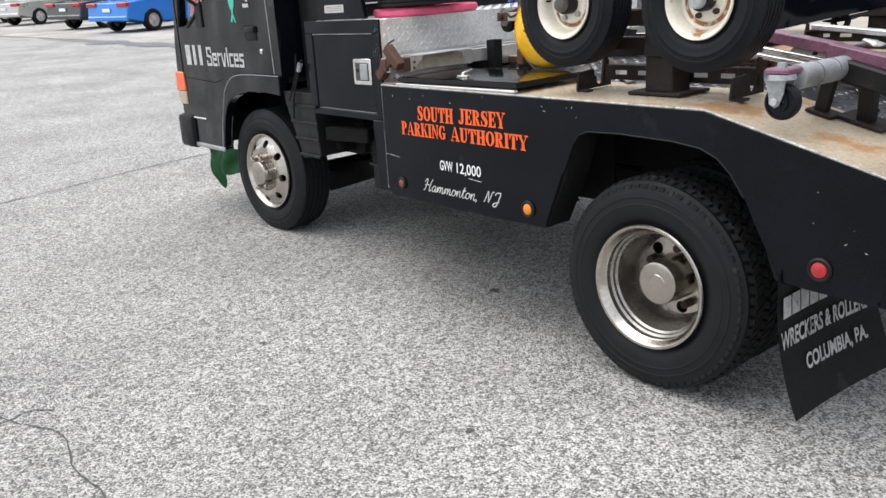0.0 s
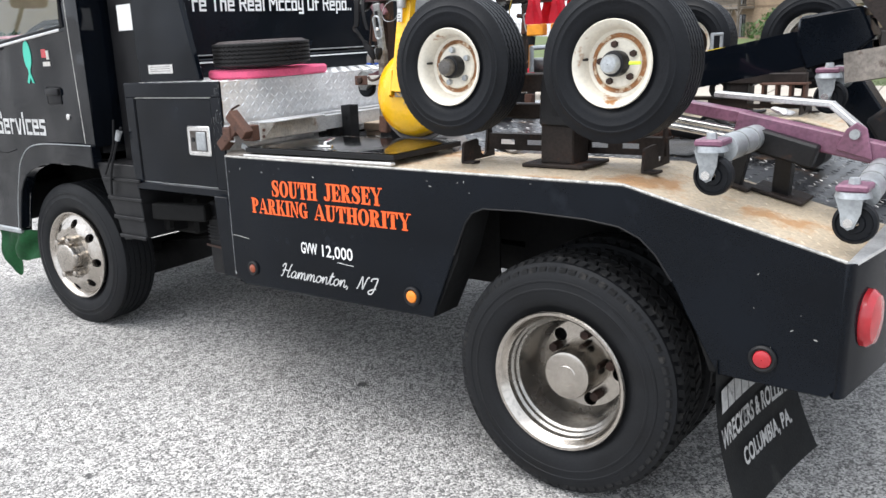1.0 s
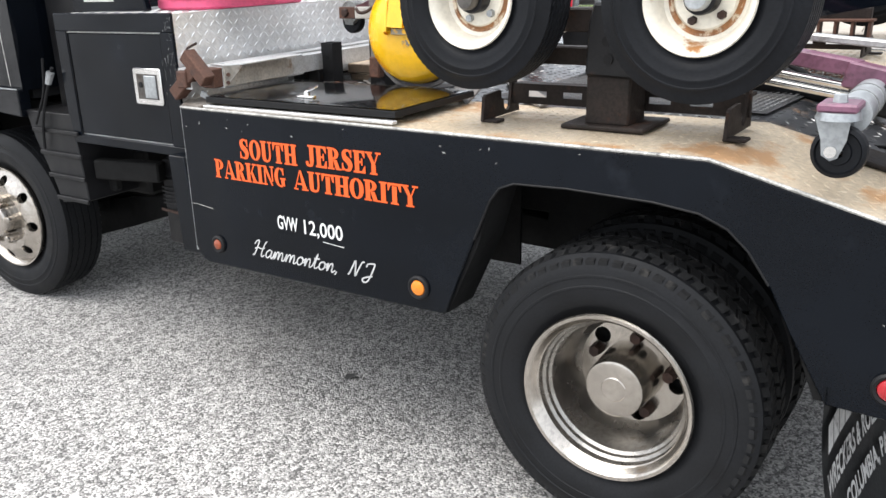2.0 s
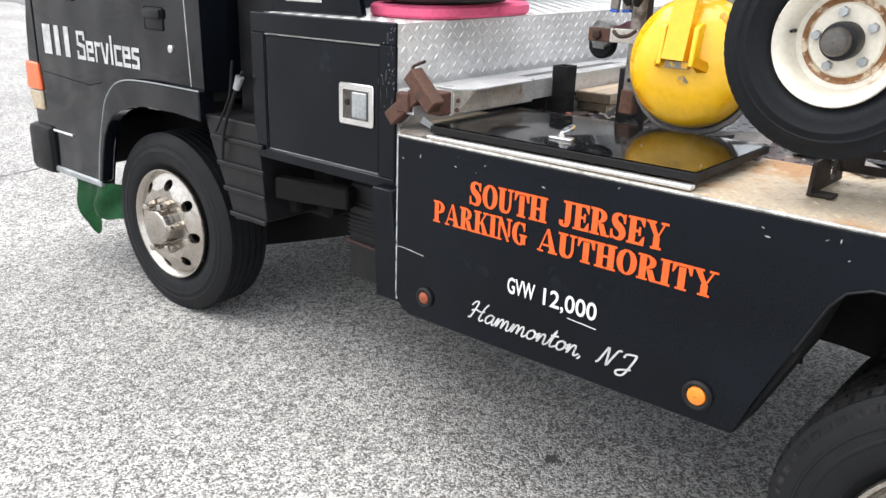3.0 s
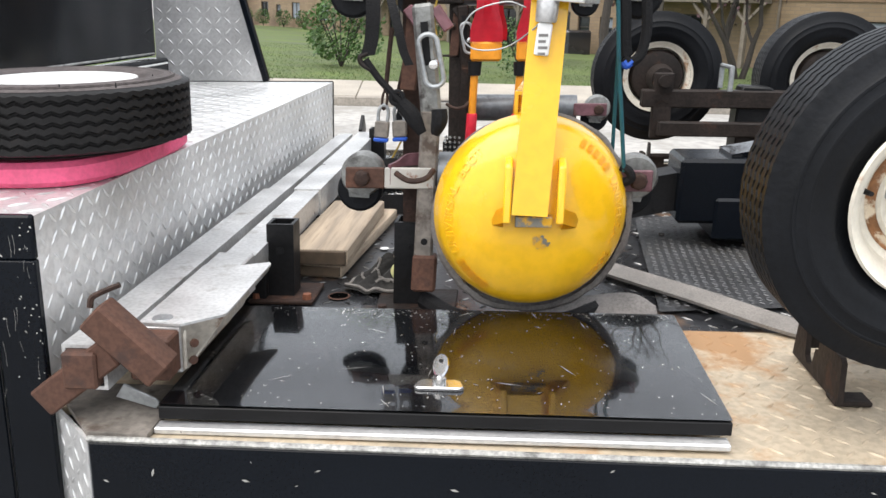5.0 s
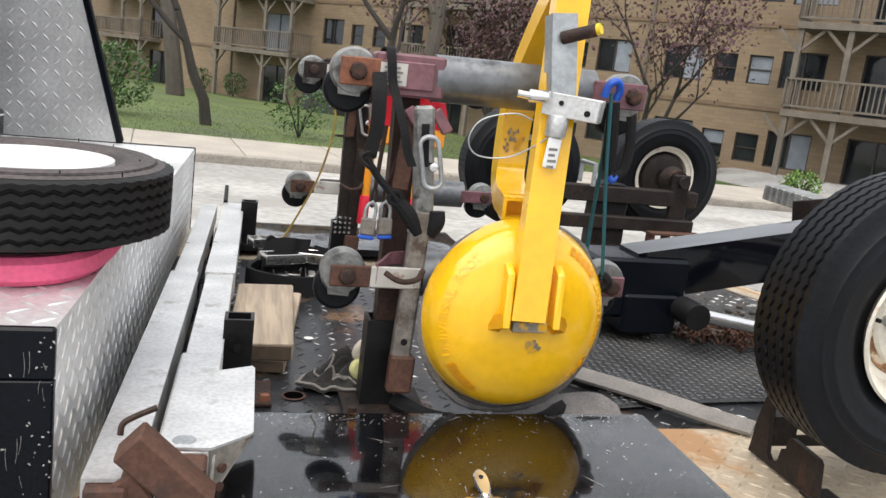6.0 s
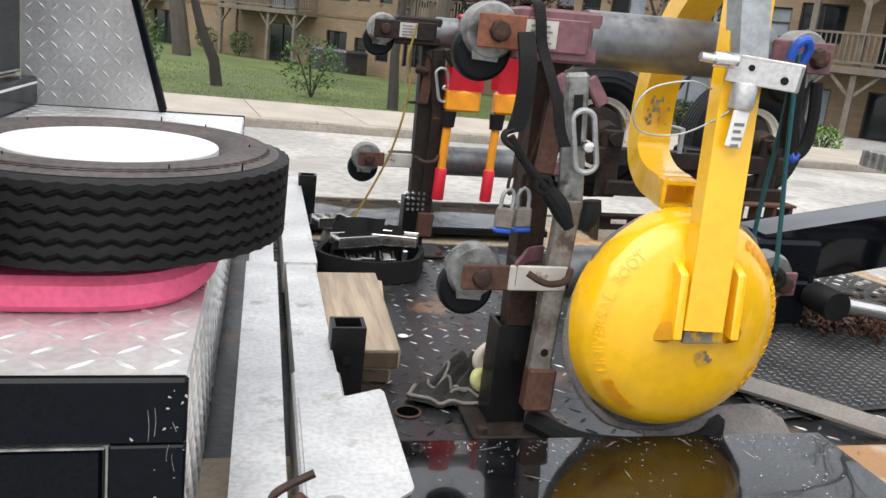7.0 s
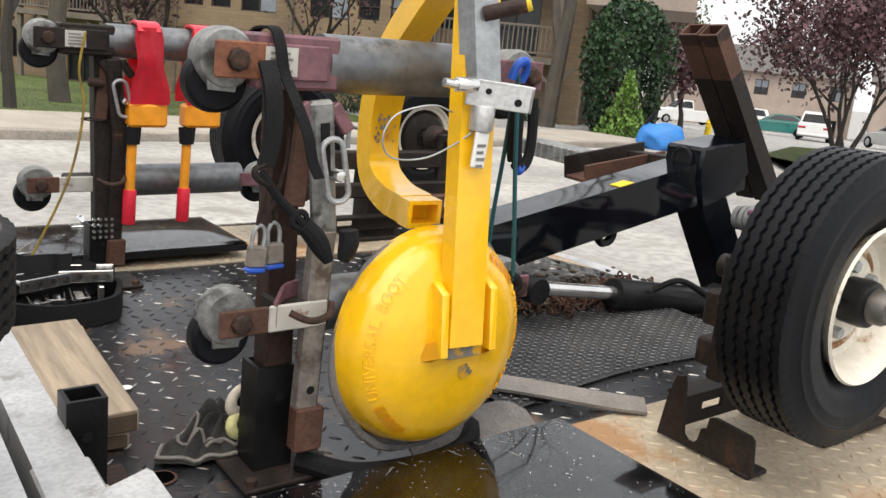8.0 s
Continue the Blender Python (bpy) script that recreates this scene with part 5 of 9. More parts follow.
# window rubber and bright sill, door seams, arch lip, lower trim
bm = tube(fresh(), [(x, CY0 - 0.001, z) for x, z in HOLE], 0.010, 6, True)
part("window_rubber", bm, "plastic", cab)
bm = tube(fresh(), [(-1.83, CY0 - 0.005, 1.350), (-1.79, CY0 - 0.006, 1.378), (-1.72, CY0 - 0.006, 1.400), (-1.45, CY0 - 0.006, 1.425), (-1.13, CY0 - 0.006, 1.452)], 0.007, 6)
part("bright_sill", bm, "bright", cab, "bright strip under the window")
bm = tube(fresh(), [(-1.085, CY0 + 0.002, 2.0), (-1.075, CY0 + 0.002, 1.4), (-1.056, CY0 + 0.002, 0.95)], 0.0035, 6)
part("door_seam", bm, "chip", cab)
bm = tube(fresh(), [(-2.10, CY0 - 0.001, 2.0), (-2.245, CY0 - 0.001, 1.35), (-2.25, CY0 - 0.001, 0.90), (-1.80, CY0 - 0.001, 0.88), (-1.70, CY0 - 0.001, 0.90)], 0.003, 4)
part("door_gap", bm, "interior", cab)
flare = [(-0.985, 0.943), (-1.15, 0.943), (-1.31, 0.942), (-1.455, 0.935), (-1.545, 0.915), (-1.607, 0.876), (-1.652, 0.826), (-1.69, 0.741), (-1.73, 0.637), (-1.768, 0.490)]
hollow_of = [(-1.745, 0.490), (-1.712, 0.602), (-1.680, 0.688), (-1.642, 0.742), (-1.602, 0.778), (-1.543, 0.807), (-1.445, 0.834), (-1.34, 0.846), (-1.14, 0.849), (-0.985, 0.840)]
part("arch_lip", prism(fresh(), flare + hollow_of, "y", CY0 - 0.020, CY0 + 0.03, 0.004), "cab", cab, "broad black wheel arch flare")
# thin pale tube painted in for the highlight on the flare's edge
part("arch_highlight", tube(fresh(), arc([(x, CY0 - 0.0195, z) for x, z in flare], 4), 0.0026, 5), "galv", cab, "pale highlight line painted along the wheel arch")
bm = fresh()
box(bm, -2.23, -1.785, CY0 - 0.008, CY0 + 0.06, 0.458, 0.486, 0.006)
part("sill_trim", bm, "galv", cab)
bm = fresh()
box(bm, -2.395, -2.185, CY0 - 0.03, CY1 + 0.03, 0.445, 0.660, 0.03, None, 2)
part("bumper", bm, "plastic", truck, "black front bumper")
bm = fresh()
box(bm, -2.175, -2.00, CY0 - 0.007, CY0 + 0.01, 0.640, 0.652, 0.003)
part("bumper_chrome", bm, "bright", cab)
bm = prism(fresh(), [(-2.235, 0.812), (-2.245, 0.930), (-2.362, 0.932), (-2.368, 0.812)], "y", CY0 - 0.012, CY0 + 0.16, 0.006)
lamp = part("front_lamp", bm, "amberred", cab, "orange turn signal on the front corner")
bm = prism(fresh(), [(-2.240, 0.725), (-2.238, 0.808), (-2.366, 0.808), (-2.335, 0.725)], "y", CY0 - 0.010, CY0 + 0.16, 0.006)
part("clear_lamp", bm, "cream", lamp)
# door handle, lock, mirror
bm = fresh()
box(bm, -1.325, -1.205, CY0 - 0.004, CY0 + 0.004, 1.125, 1.205, 0.008, None, 2)
part("handle_recess", bm, "plastic", cab)
bm = fresh()
box(bm, -1.32, -1.21, CY0 - 0.016, CY0 - 0.004, 1.165, 1.198, 0.006, None, 2)
part("door_handle", bm, "plastic", cab)
bm = cyl(fresh(), (-1.167, CY0 - 0.006, 1.068), (-1.167, CY0 + 0.004, 1.068), 0.014, 0.014, 16, 0.002)
part("door_lock", bm, "bright", cab)
bm = tube(fresh(), arc([(-1.895, CY0 - 0.004, 1.325), (-1.92, -0.02, 1.39), (-1.955, -0.10, 1.47), (-2.04, -0.19, 1.575), (-2.08, -0.23, 1.62)]), 0.011, 8)
box(bm, -1.935, -1.855, CY0 - 0.012, CY0 + 0.002, 1.20, 1.335, 0.006)
mir = part("mirror_arm", bm, "plastic", cab)
bm = fresh()
box(bm, -2.10, -2.04, -0.36, -0.16, 1.60, 1.96, 0.025, None, 2)
part("mirror", bm, "mirror", mir, "dark red backed wing mirror")
# door lettering, ribbon, sticker
for a, b in ((-2.165, -2.095), (-2.058, -2.018), (-1.972, -1.932)):
    part("name_bar", box(fresh(), a, b, CY0 - 0.003, CY0 - 0.001, 0.978, 1.098), "worn_white", cab)
square_word("Services", -1.862, -1.390, 0.985, 1.080, lambda u, v, k: Vector((u, CY0 - 0.002 - 0.00005 * k, v)), "worn_white", cab)
loop = [(-1.455 + 0.034 * math.sin(k * 0.3142) * (1 if k <= 10 else 1), 1.352 + 0.066 * math.cos(k * 0.3142)) for k in range(20)]
bm = prism(fresh(), loop, "y", CY0 - 0.0030, CY0 - 0.0012)
prism(bm, [(-1.470, 1.305), (-1.440, 1.305), (-1.448, 1.270), (-1.424, 1.222), (-1.440, 1.226), (-1.452, 1.250), (-1.470, 1.222), (-1.486, 1.228), (-1.462, 1.270)], "y", CY0 - 0.0028, CY0 - 0.0012)
part("ribbon_sticker", bm, "ribbon", cab, "teal looped ribbon sticker")
bm = fresh()
box(bm, -1.322, -1.258, CY0 - 0.003, CY0 - 0.001, 1.298, 1.318)
part("sticker", bm, "label", cab)
bm = fresh()
box(bm, -1.325, -1.285, CY0 - 0.003, CY0 - 0.001, 1.337, 1.375)
part("sticker", bm, "redlens", cab)
bm = fresh()
box(bm, -1.284, -1.262, CY0 - 0.003, CY0 - 0.001, 1.328, 1.368)
part("sticker", bm, "label", cab)


# ---- load on the deck ----
def ring_pts(c, r, n=24, plane="xz"):
    out = []
    for k in range(n):
        a = 2 * math.pi * k / n
        u, v = r * math.cos(a), r * math.sin(a)
        out.append({"xz": (c[0] + u, c[1], c[2] + v), "xy": (c[0] + u, c[1] + v, c[2]), "yz": (c[0], c[1] + u, c[2] + v)}[plane])
    return out


def small_wheel(root, x, y, z, s=1, rim="rim", nuts=5, tag=False):
    """An eight-inch trailer wheel; s: 1 when its outer face looks to -y."""
    q = pose(x, y, z, 90 * s, 0, 0)
    w = part("wheel", ribbed_tyre(fresh(), 0.207, 0.106, 0.120, q, 5, 70, 0.0019, 0.005), "rubber", root, "black ribbed trailer tyre on a rust-stained cream wheel")
    bm = lathe(fresh(), [(0.106, -0.046), (0.113, -0.052), (0.108, -0.044), (0.094, -0.036), (0.090, 0.0), (0.096, 0.036), (0.105, 0.045), (0.111, 0.055), (0.114, 0.057), (0.1115, 0.061), (0.105, 0.056), (0.097, 0.046), (0.092, 0.030), (0.086, 0.014), (0.072, 0.006), (0.066, 0.010), (0.061, 0.016), (0.040, 0.016), (0.028, 0.016)], q, 56)
    part("rim", bm, rim, w, "cream painted steel wheel with rust round the nuts")
    bm = lathe(fresh(), [(0.031, -0.05), (0.033, 0.016), (0.034, 0.044), (0.032, 0.052), (0.026, 0.054), (0.001, 0.054)], q, 32)
    hub = part("hub", bm, "steel_black", w)
    bm = lathe(fresh(), [(0.025, 0.052), (0.0245, 0.070), (0.020, 0.077), (0.001, 0.079)], q, 32)
    part("grease_cap", bm, "wheeldark" if not tag else "galv", hub)
    # dark fill disc: the hub, and shade deep in the rim as colour
    part("rim_shade_disc", lathe(fresh(), [(0.001, -0.044), (0.060, -0.044), (0.080, -0.040), (0.086, -0.026), (0.086, 0.0)], q, 32), "frame", w, "dark disc for the hub and the shade inside the rim")
    bm = lathe(fresh(), [(0.0775, 0.0098), (0.0725, 0.0074), (0.0690, 0.0094), (0.0655, 0.0122)], q, 48)
    part("rust_ring", bm, "ruststain", w)
    for k in range(nuts):
        a = 2 * math.pi * (k + 0.4) / nuts
        c = (0.050 * math.cos(a), 0.050 * math.sin(a))
        bm = cyl(fresh(), q @ Vector((*c, 0.014)), q @ Vector((*c, 0.028)), 0.0095, 0.0085, 6)
        part("wheel_nut", bm, "rust" if tag else "galv", w)
    bm = cyl(fresh(), q @ Vector((-0.088, 0.012, 0.02)), q @ Vector((-0.086, 0.012, 0.045)), 0.004, 0.003, 8)
    part("valve", bm, "plastic", w)
    if tag:
        bm = fresh()
        box(bm, x + 0.050, x + 0.082, y - 0.062 * s, y - 0.054 * s, z - 0.003, z + 0.006, 0.002)
        part("tag", bm, "neon", w, "bright yellow-green tag")
    return w


def dolly(s, label):
    """A two-wheeled tow dolly unit standing on its brackets along one edge of the deck; s: 1 near, -1 far."""
    def Y(y):
        return y if s > 0 else TW - y
    root = thing("tow_dolly", (1.28, Y(0.26), 0.935), label, "tow dolly", "tow dollies on the deck")
    small_wheel(root, 1.013, Y(0.108), 1.243, s)
    small_wheel(root, 1.552, Y(0.090), 1.240, s, tag=(s > 0))
    bm = fresh()
    beam(bm, (0.95, Y(0.255), 1.185), (1.62, Y(0.255), 1.180), 0.05, 0.055, 0.004)
    part("beam", bm, "frame", root, "rusty square steel beam")
    bm = fresh()
    beam(bm, (1.00, Y(0.300), 1.095), (1.60, Y(0.300), 1.09), 0.035, 0.045, 0.004)
    part("lower_beam", bm, "frame", root)
    for x in (1.013, 1.552):
        bm = cyl(fresh(), (x, Y(0.10), 1.243), (x, Y(0.30), 1.24), 0.019, seg=16)
        cyl(bm, (x, Y(0.19), 1.243), (x, Y(0.25), 1.243), 0.045, 0.035, 20)
        part("spindle", bm, "frame", root)
        bm = fresh()
        beam(bm, (x, Y(0.265), 1.06), (x, Y(0.265), 1.265), 0.06, 0.03, 0.004, (0, 1, 0))
        part("spindle_plate", bm, "frame", root)
    bm = fresh()
    box(bm, 1.245, 1.355, Y(0.20), Y(0.30), 0.945, 1.075, 0.004)
    part("post", bm, "frame", root, "rusty centre post on a foot plate")
    bm = fresh()
    box(bm, 1.195, 1.405, Y(0.17), Y(0.34), 0.936, 0.947, 0.003)
    part("foot_plate", bm, "frame", root)
    bm = prism(fresh(), [(1.245, 1.06), (1.365, 1.055), (1.375, 1.19), (1.35, 1.22), (1.26, 1.225), (1.25, 1.18)], "y", *sorted((Y(0.185), Y(0.265))), 0.006)
    part("socket", bm, "steel_black", root, "worn black steel socket")
    for px, pz in ((1.30, 1.14), (1.305, 1.10)):
        part("pin_hole", cyl(fresh(), (px, Y(0.18), pz), (px, Y(0.19), pz), 0.012, seg=12), "interior", root)
    bm = fresh()
    for z in (0.965, 0.999):
        box(bm, 0.985, 1.60, *sorted((Y(0.305), Y(0.311))), z, z + 0.018)
    for xa, xb in ((0.985, 1.03), (1.085, 1.13), (1.185, 1.36), (1.415, 1.46), (1.515, 1.60)):
        box(bm, xa, xb, *sorted((Y(0.305), Y(0.311))), 0.983, 0.999)
    box(bm, 0.985, 1.60, *sorted((Y(0.311), Y(0.345))), 1.011, 1.017)
    part("slotted_angle", bm, "frame", root, "dark steel angle with oval slots")
    for k in range(4 if s < 0 else 0):
        part("slot_bar", box(fresh(), 1.432 + 0.056 * k, 1.442 + 0.056 * k, *sorted((Y(0.31), Y(0.36))), 1.008, 1.066), "brown", root)
    for z in ((1.000, 1.066) if s < 0 else ()):
        part("slot_plate", box(fresh(), 1.425, 1.618, *sorted((Y(0.305), Y(0.365))), z, z + 0.008, 0.001), "brown", root, "brown rusty slotted plate")
    for x in (0.978, 1.590):
        # notched bracket of folded plate
        bm = prism(fresh(), [(Y(0.162), 0.94), (Y(0.169), 0.998), (Y(0.176), 1.004), (Y(0.240), 1.008), (Y(0.250), 1.004), (Y(0.252), 0.985), (Y(0.262), 0.981), (Y(0.266), 0.960), (Y(0.274), 0.951), (Y(0.286), 0.950), (Y(0.295), 0.958), (Y(0.300), 0.988), (Y(0.306), 1.042), (Y(0.311), 1.053), (Y(0.324), 1.049), (Y(0.336), 1.005), (Y(0.345), 0.94)], "x", x - 0.004, x + 0.004)
        box(bm, x - 0.006, x + 0.045, *sorted((Y(0.165), Y(0.20))), 0.936, 0.944, 0.002)
        part("bracket", bm, "frame", root, "notched folded steel bracket")
    bm = tube(fresh(), [(1.20, Y(0.22), 1.215), (1.20, Y(0.22), 1.285), (1.20, Y(0.34), 1.285), (1.20, Y(0.34), 1.215)], 0.008, 8)
    part("handle_bar", bm, "galv", root)
    return root


dolly(1, "rusty tow dolly with two cream wheels, on the deck edge")
dolly(-1, "rusty tow dolly with two small wheels, along the far deck edge")

# ---- spare wheel on its pink pad ----
def round_off(v):
    return math.copysign(abs(v) ** 0.55, v)


pad_poly = [(-0.243 + 0.170 * round_off(math.cos(a)), 0.466 + 0.243 * round_off(math.sin(a))) for a in [2 * math.pi * k / 56 for k in range(56)]]
solo("foam_pad", prism(fresh(), pad_poly, "z", 1.2125, 1.2490, 0.008), "pink", (-0.245, 0.53, 1.2125), "flat pink foam pad on the toolbox", "pad")
spare = thing("spare_wheel", (-0.19, 0.390, 1.249), "small spare wheel with a white disc lying on pink foam", "wheel")
q = pose(-0.196, 0.392, 1.3090, 1.0, 0.6, 0)
part("tyre", ribbed_tyre(fresh(), 0.196, 0.108, 0.102, q, 5, 54, 0.0022, 0.006), "rubber_old", spare, "dusty black tyre with zigzag ribs")
bm = lathe(fresh(), [(0.106, -0.042), (0.112, 0.031), (0.117, 0.041), (0.116, 0.047), (0.108, 0.045), (0.100, 0.038), (0.001, 0.036)], q, 56)
part("disc", bm, "rimwhite", spare, "white painted wheel disc")
side = tyre_profile(0.196, 0.108, 0.102)
part("sidewall", lathe(fresh(), [(r + (0.0004 if r < 0.184 else 0), -h + 0.0006) for r, h in side], q, 96), "dusty", spare, "dusty grey upper sidewall")
part("moulded_line", tube(fresh(), [q @ Vector(((0.172 + 0.0012 * (1 if k % 2 else -1)) * math.cos(2 * math.pi * k / 150), (0.172 + 0.0012 * (1 if k % 2 else -1)) * math.sin(2 * math.pi * k / 150), 0.0490)) for k in range(150)], 0.0008, 4, True), "dusty", spare)
bm = fresh()
for k in range(9):
    a = 2 * math.pi * k / 9 + 0.3 * (k % 2)
    r = 0.15 + 0.02 * (k % 3)
    cyl(bm, q @ Vector((r * math.cos(a), r * math.sin(a), 0.047)), q @ Vector((r * math.cos(a), r * math.sin(a), 0.0545)), 0.0012, 0.0008, 5)
part("rubber_whisker", bm, "rubber", spare)["kind"] = "stuff"
# ---- aluminium dolly rails lying across the deck ----
rails = []
for name, xa, xb, spans in (("a", -0.045, 0.012, ((0.045, 1.0, 0.0), (1.0, 1.93, 0.005))), ("b", 0.026, 0.090, ((0.45, 1.0, 0.004), (1.0, 1.95, 0.0)))):
    rail = thing("dolly_rail", ((xa + xb) / 2, 0.5, 0.94), "long dull aluminium dolly rail lying across the deck", "rail", "aluminium rails beside the toolbox")
    for ya, yb, inset in spans:
        bm = fresh()
        hollow(bm, ((xa + xb) / 2, ya, 1.021), ((xa + xb) / 2, yb, 1.021), xb - xa - 2 * inset, 0.062 - 2 * inset, 0.005)
        part("section", bm, "alu", rail)
    for y in (0.55, 1.20, 1.80):
        bm = fresh()
        box(bm, xa + 0.006, xb - 0.006, y - 0.02, y + 0.02, 0.937, 0.991, 0.002)
        part("support", bm, "steel_black", rail)
    rails.append(rail)
r2 = rails[1]
bm = fresh()
box(bm, 0.024, 0.088, 0.105, 0.455, 0.988, 1.056, 0.003)
part("end_sleeve", bm, "alu", r2, "bright aluminium end sleeve")
bm = prism(fresh(), [(0.104, 0.994), (0.106, 1.048), (0.110, 1.0535), (0.36, 1.0535), (0.395, 1.048), (0.40, 1.000), (0.36, 0.992)], "x", 0.0885, 0.0935, 0.0015)
part("end_plate", bm, "sleeve", r2, "worn cream plate on the rail end")
EDGE = [(0.088, 0.103), (0.134, 0.143), (0.137, 0.150), (0.137, 0.378), (0.133, 0.388)]
bm = prism(fresh(), [(0.030, 0.106)] + EDGE + [(0.086, 0.366), (0.030, 0.366)], "z", 1.0565, 1.0600)
flap_top = part("end_flap", bm, "alu", r2, "bent bright aluminium end plate")
bm = fresh()
skirt = [(0.0885, 0.104, 1.0560), (0.135, 0.145, 1.0560), (0.118, 0.130, 1.030), (0.0955, 0.110, 0.996), (0.0885, 0.104, 0.992)]
bm.faces.new([bm.verts.new(v) for v in skirt])
bmesh.ops.solidify(bm, geom=bm.faces[:], thickness=0.003)
part("flap_skirt", bm, "sleeve", flap_top, "cream folded corner of the end plate")
for dx, dy in ((0.102, 0.1125), (0.100, 0.1115)):
    part("rivet", cyl(fresh(), (dx, dy, 1.030 if dx > 0.101 else 1.006), (dx + 0.002, dy - 0.0022, 1.030 if dx > 0.101 else 1.006), 0.006, seg=12), "brown", r2)
bm = lathe(fresh(), [(0.001, 0.0), (0.013, 0.0), (0.014, -0.001)], pose(0.056, 0.125, 1.0610), 20)
part("rivet", bm, "galv", r2)
# rusty square spindles at the near end
for nm, root_rail, p0, p1, yc in (("upper_stub", rails[1], (0.002, 1.096), (0.086, 1.017), 0.047), ("lower_stub", rails[0], (-0.078, 0.969), (0.022, 1.046), 0.056)):
    bm = fresh()
    beam(bm, (p0[0], yc, p0[1]), (p1[0], yc, p1[1]), 0.041, 0.041, 0.003, (0, 1, 0))
    for v in bm.verts:
        v.co += Vector((0.0012, 0.0012, 0.0012)) * noise.noise(v.co * 55)
    part(nm, bm, "brown", root_rail, "brown rusty square steel end")
part("stub_root", beam(fresh(), (-0.018, 0.030, 1.021), (-0.018, 0.16, 1.021), 0.045, 0.050, 0.003), "brown", rails[0], "rusty plug in the rail end")
part("stub_root", beam(fresh(), (0.058, 0.068, 1.022), (0.058, 0.13, 1.022), 0.054, 0.058, 0.003), "brown", rails[1], "rusty plug in the rail end")
part("hanging_plate", prism(fresh(), [(0.018, 0.985), (0.060, 0.965), (0.066, 0.958), (0.060, 0.950), (0.006, 0.966)], "y", 0.074, 0.078, 0.001), "galv", rails[1])
bm = tube(fresh(), arc([(-0.008, 0.055, 1.098), (-0.006, 0.058, 1.110), (0.006, 0.062, 1.117), (0.028, 0.066, 1.126)]), 0.004, 6)
part("hook_end", bm, "rust", rails[0])
bm = fresh()
beam(bm, (0.03, 1.97, 1.03), (0.03, 2.03, 1.075), 0.07, 0.012, 0.002, (1, 0, 0))
part("far_tab", bm, "steel_black", rails[0])


# ---- sockets, planks, clutter on the deck ----
def socket(x, y, top, label, group="square deck sockets"):
    root = thing("deck_socket", (x, y, 0.937), label, "socket", group)
    bm = fresh()
    hollow(bm, (x, y, 0.945), (x, y, top), 0.050, 0.050, 0.006, (0, 1, 0))
    part("post", bm, "steel_black", root)
    bm = fresh()
    box(bm, x - 0.055, x + 0.065, y - 0.055, y + 0.055, 0.937, 0.945, 0.002)
    part("foot_plate", bm, "rust", root)
    for dx in (-0.042, 0.052):
        bm = cyl(fresh(), (x + dx, y - 0.04, 0.945), (x + dx, y - 0.04, 0.955), 0.009, 0.008, 6)
        part("bolt", bm, "rustlight", root)
    bm = cyl(fresh(), (x, y - 0.027, top - 0.05), (x, y - 0.024, top - 0.05), 0.007, seg=10)
    part("pin_hole", bm, "interior", root)
    return root


socket(0.108, 0.575, 1.082, "short black square steel socket bolted to the deck")
socket(0.108, 1.83, 1.082, "short black square steel socket on the far deck")
for x0, x1, ya, yb, z, high, turn in ((0.086, 0.199, 0.680, 1.185, 0.938, 0.026, -5.8), (0.086, 0.211, 0.676, 1.120, 0.964, 0.035, -1.7)):
    q = Matrix.Translation((x1, ya, 0)) @ Matrix.Rotation(radians(turn), 4, 'Z') @ Matrix.Translation((-x1, -ya, 0))
    bm = box(fresh(), x0, x1, ya, yb, z, z + high, 0.005, q, 2)
    for v in bm.verts:
        v.co += Vector((0.002, 0.004, 0.001)) * noise.noise(v.co * 25)
    plank = solo("wooden_plank", bm, "wood", (0.15, 0.90, z), "weathered softwood plank lying on the deck", "plank", "stacked planks")
    bm = box(fresh(), x0 + 0.004, x1 - 0.004, ya - 0.0035, ya + 0.004, z + 0.003, z + high - 0.003, 0.002, q)
    part("end_grain", bm, "wood_dark", plank, "dark wet end grain")
# hole in the deck: a flat disc with the hole's shade as its colour
bm = lathe(fresh(), [(0.001, 0.0), (0.0175, 0.0)], pose(0.212, 0.575, 0.9385), 24)
hole = part("deck_hole", bm, "void", truck, "round hole through the deck plate")
part("hole_edge", lathe(fresh(), [(0.0172, 0.0006), (0.0190, 0.0016), (0.0215, 0.0)], pose(0.212, 0.575, 0.9375), 24), "brown", hole)
bm = lathe(fresh(), [(0.001, 0.0), (0.010, 0.0)], pose(0.255, 0.90, 0.9395), 14)
part("bright_spot", bm, "white", truck)


